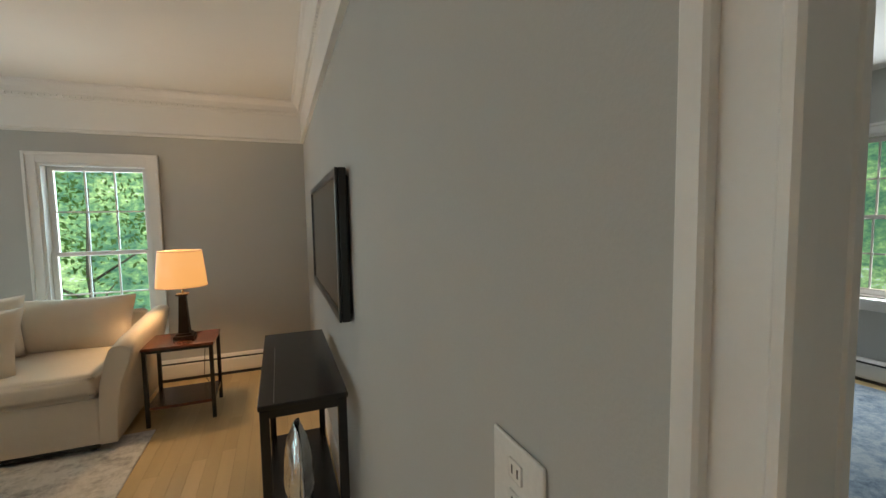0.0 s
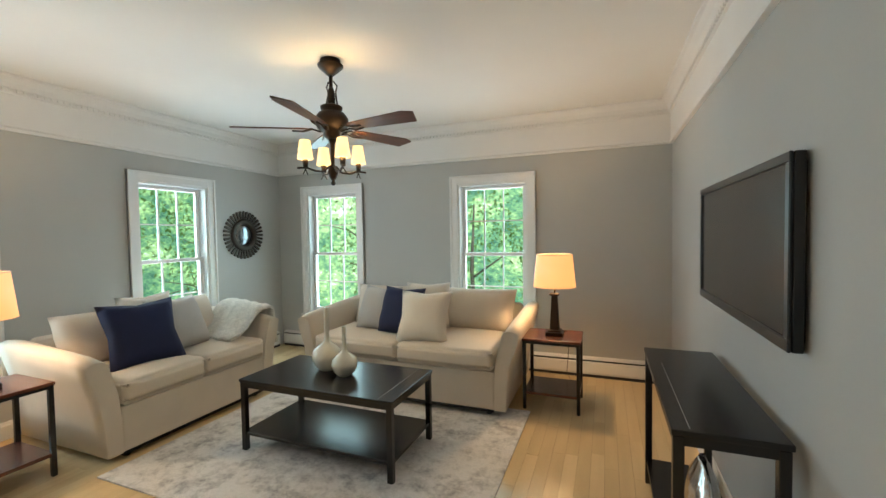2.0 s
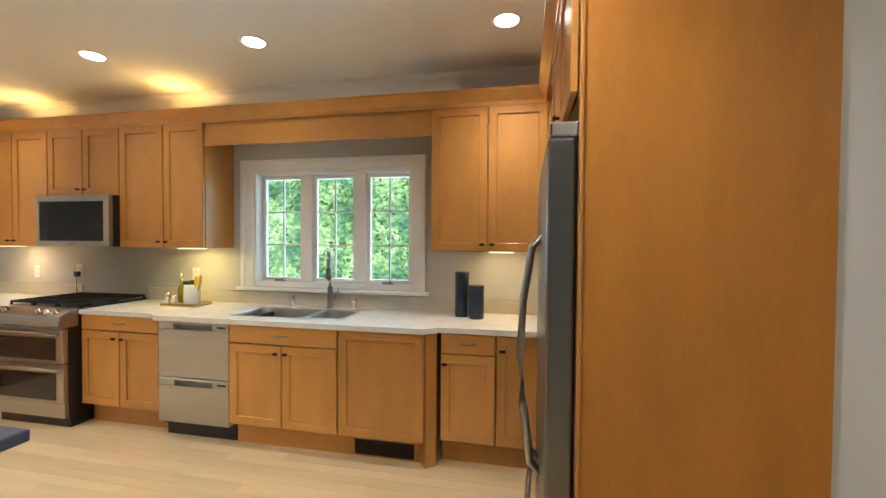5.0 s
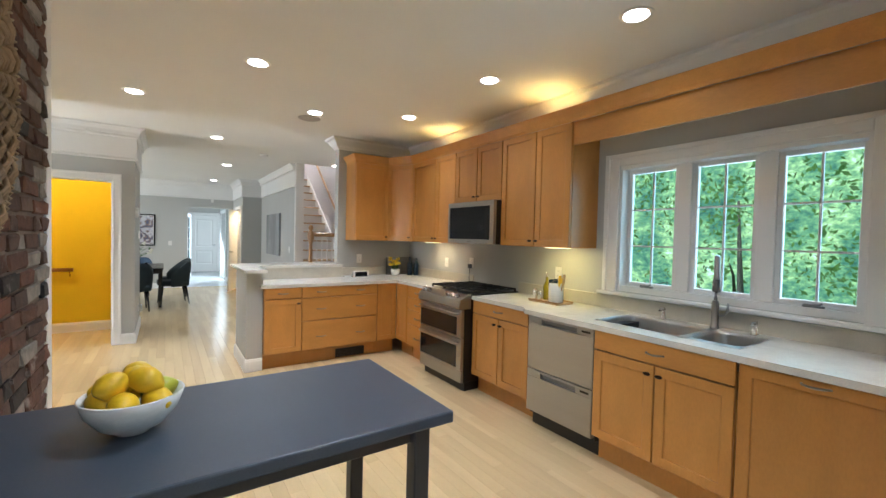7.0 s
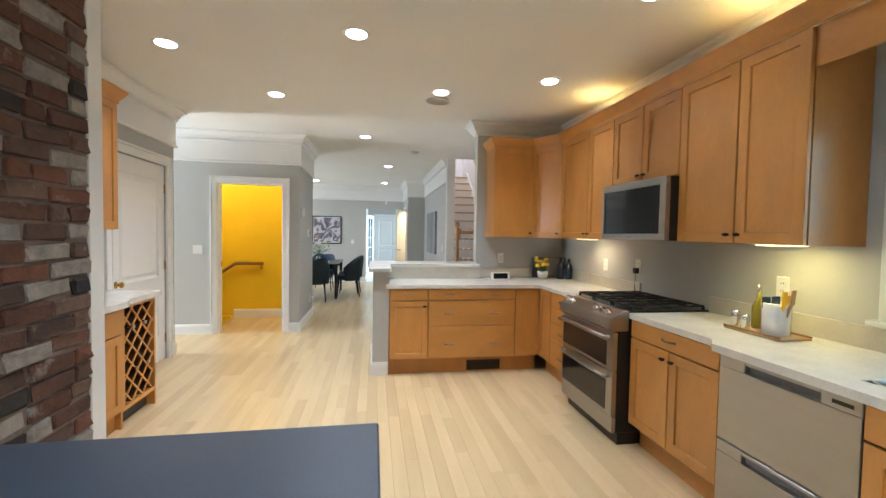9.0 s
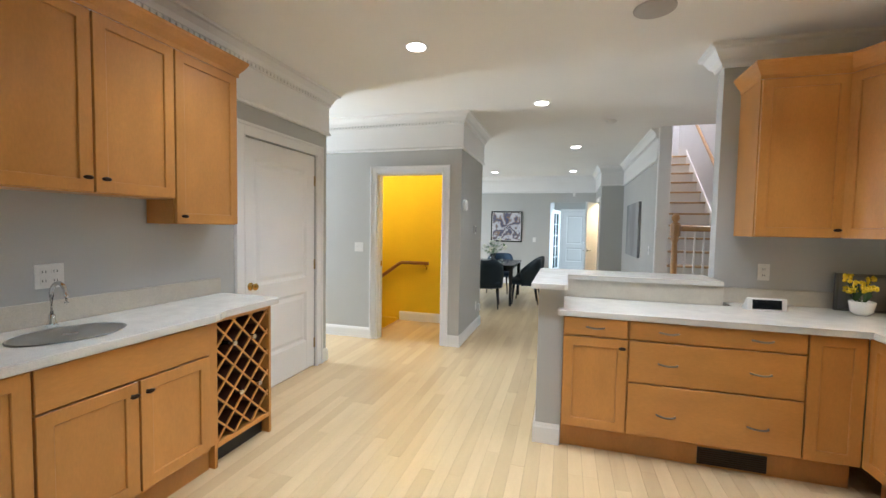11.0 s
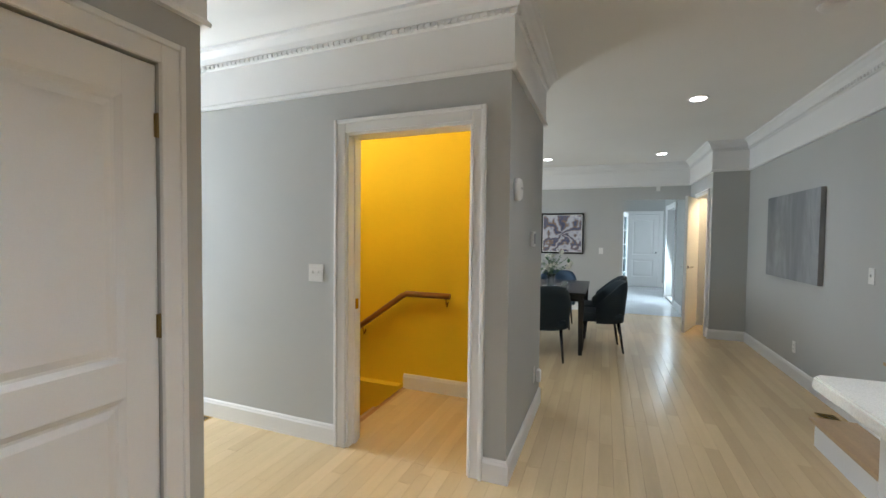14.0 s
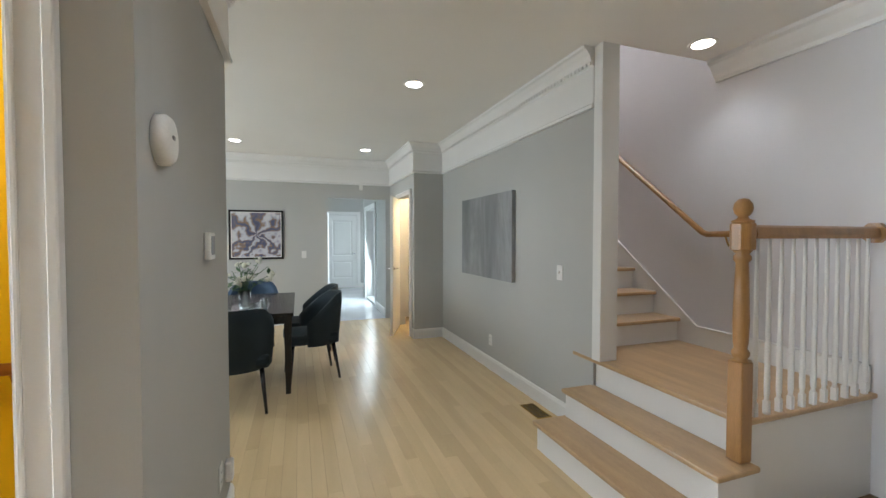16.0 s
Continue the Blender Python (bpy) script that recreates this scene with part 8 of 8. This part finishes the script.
def boards():
    rnd = random.Random(21)
    W = 0.0826
    ROOMS = [(-4.52, 0.30, 0.70, 4.72), (-4.25, -3.21, -7.19, 0.70), (-3.21, -0.90, -11.65, 0.70), (-0.90, 0.30, -7.19, 0.70), (-0.90, 3.0, -11.65, -8.44), (-2.78, 3.0, -13.27, -11.65),
             (0.30, 4.0, -7.19, -6.25), (0.30, 0.42, -6.063, -5.106), (-0.90, 0.30, -8.30, -7.19), (0.30, 4.9, -1.3, 4.9), (-3.8, -2.78, -13.27, -11.77)]
    lengths = [0.5, 0.75, 1.0, 1.3, 1.6, 2.0]
    shared = {}
    parent = scene.objects["floor"]
    verts, faces = [], []
    near = 0
    for x0, x1, y0, y1 in ROOMS:
        x = x0
        while x < x1 - 0.01:
            w = min(W, x1 - x)
            y = y0 - rnd.uniform(0, 0.8)
            while y < y1 - 0.001:
                ln = lengths[rnd.randrange(len(lengths))]
                a, b = max(y, y0), min(y + ln, y1)
                y += ln
                if b - a < 0.02:
                    continue
                full = abs(b - a - ln) < 1e-6 and abs(w - W) < 1e-6
                if full and near < 290 and -2.1 < x < -0.75 and -8.3 < a < -3.0:
                    if ln not in shared:
                        bm = B(-W / 2 + 0.0005, W / 2 - 0.0005, -ln / 2 + 0.0005, ln / 2 - 0.0005, -0.006, 0.0)
                        shared[ln] = mesh_of("floor_board", bm, OAK)
                    o = new("floor_board", shared[ln])
                    o.parent = parent
                    o.location = (x + W / 2, (a + b) / 2, 0)
                    near += 1
                    continue
                n = len(verts)
                g = 0.0005
                for z in (-0.006, 0.0):
                    verts += [(x + g, a + g, z), (x + w - g, a + g, z), (x + w - g, b - g, z), (x + g, b - g, z)]
                faces += [(n + 4, n + 5, n + 6, n + 7), (n, n + 1, n + 5, n + 4), (n + 1, n + 2, n + 6, n + 5), (n + 2, n + 3, n + 7, n + 6), (n + 3, n, n + 4, n + 7)]
            x += W
    me = bpy.data.meshes.new("floor_boards_rest")
    me.from_pydata(verts, [], faces)
    me.materials.append(OAK_I)
    o = new("floor_boards_rest", me)
    o.parent = parent
    o["kind"] = "stuff"
    o["label"] = "pale honey oak strip floor boards"


boards()


def garden_leaves():
    """Sunlit leaves of the trees outside the windows."""
    rnd = np.random.RandomState(5)
    LEAFMAT = mat("sunlit_leaf", (0.16, 0.27, 0.09), 0.6, var=0.2, scale=1.5, bump=0, fine=0.1, rand=0.28, island=True)
    nt = LEAFMAT.node_tree
    thin = nt.nodes.new("ShaderNodeBsdfTranslucent")
    thin.inputs["Color"].default_value = (0.24, 0.40, 0.11, 1)
    blend = nt.nodes.new("ShaderNodeMixShader")
    blend.inputs[0].default_value = 0.5
    out = [n for n in nt.nodes if n.type == "OUTPUT_MATERIAL"][0]
    nt.links.new(out.inputs[0].links[0].from_socket, blend.inputs[1])
    nt.links.new(thin.outputs[0], blend.inputs[2])
    nt.links.new(blend.outputs[0], out.inputs[0])
    TRUNK = mat("bark", (0.16, 0.13, 0.10), 0.9, var=0.3, scale=4, bump=0.3, bscale=25, fine=0.2, stretch=(4, 4, 0.6))
    spots = [(-3.2, 9.5, 0.0), (-6.2, 10.0, 1.0), (-0.4, 10.2, 0.6), (-10.0, 5.6, 0.0), (-9.6, 2.2, 0.8), (-10.0, -0.8, 0.4), (-9.3, -3.6, 0.0), (-10.4, 8.6, 1.2), (-8.9, -6.2, 0.6)]
    for tx, ty, lift in spots:
        tree = thing("tree", "leafy green garden tree seen through the windows", "tree", (tx, ty, -3.0), 0, "garden trees")
        bm = bmesh.new()
        top = 5.2 + lift
        tube(bm, [(0, 0, 0), (0.05, 0.03, top * 0.35), (-0.06, 0.05, top * 0.7), (0.03, 0.0, top)], [0.10, 0.08, 0.05, 0.02], 8)
        for k in range(5):
            a = k * 2.4 + tx
            z = top * (0.35 + 0.08 * k)
            tube(bm, [(0, 0, z), (0.7 * math.cos(a), 0.7 * math.sin(a), z + 0.5), (1.5 * math.cos(a), 1.5 * math.sin(a), z + 0.7)], [0.03, 0.02, 0.008], 6)
        part("trunk", bm, TRUNK, tree)
        n = 2600
        centres = rnd.normal(0, 1, (60, 3)) * np.array([1.15, 1.15, 1.7]) + np.array([0, 0, 4.4 + lift])
        pick = rnd.randint(0, 60, n)
        pos = centres[pick] + rnd.normal(0, 0.26, (n, 3))
        u = rnd.normal(0, 1, (n, 3))
        u /= np.linalg.norm(u, axis=1)[:, None]
        v = np.cross(u, rnd.normal(0, 1, (n, 3)))
        v /= np.linalg.norm(v, axis=1)[:, None]
        s = rnd.uniform(0.03, 0.075, (n, 1))
        quads = np.stack([pos - u * s, pos + v * s * 0.45, pos + u * s, pos - v * s * 0.45], axis=1).reshape(-1, 3)
        me = bpy.data.meshes.new("crown")
        me.from_pydata(quads.tolist(), [], np.arange(4 * n).reshape(-1, 4).tolist())
        me.materials.append(LEAFMAT)
        c = new("crown", me)
        c.parent = tree


garden_leaves()
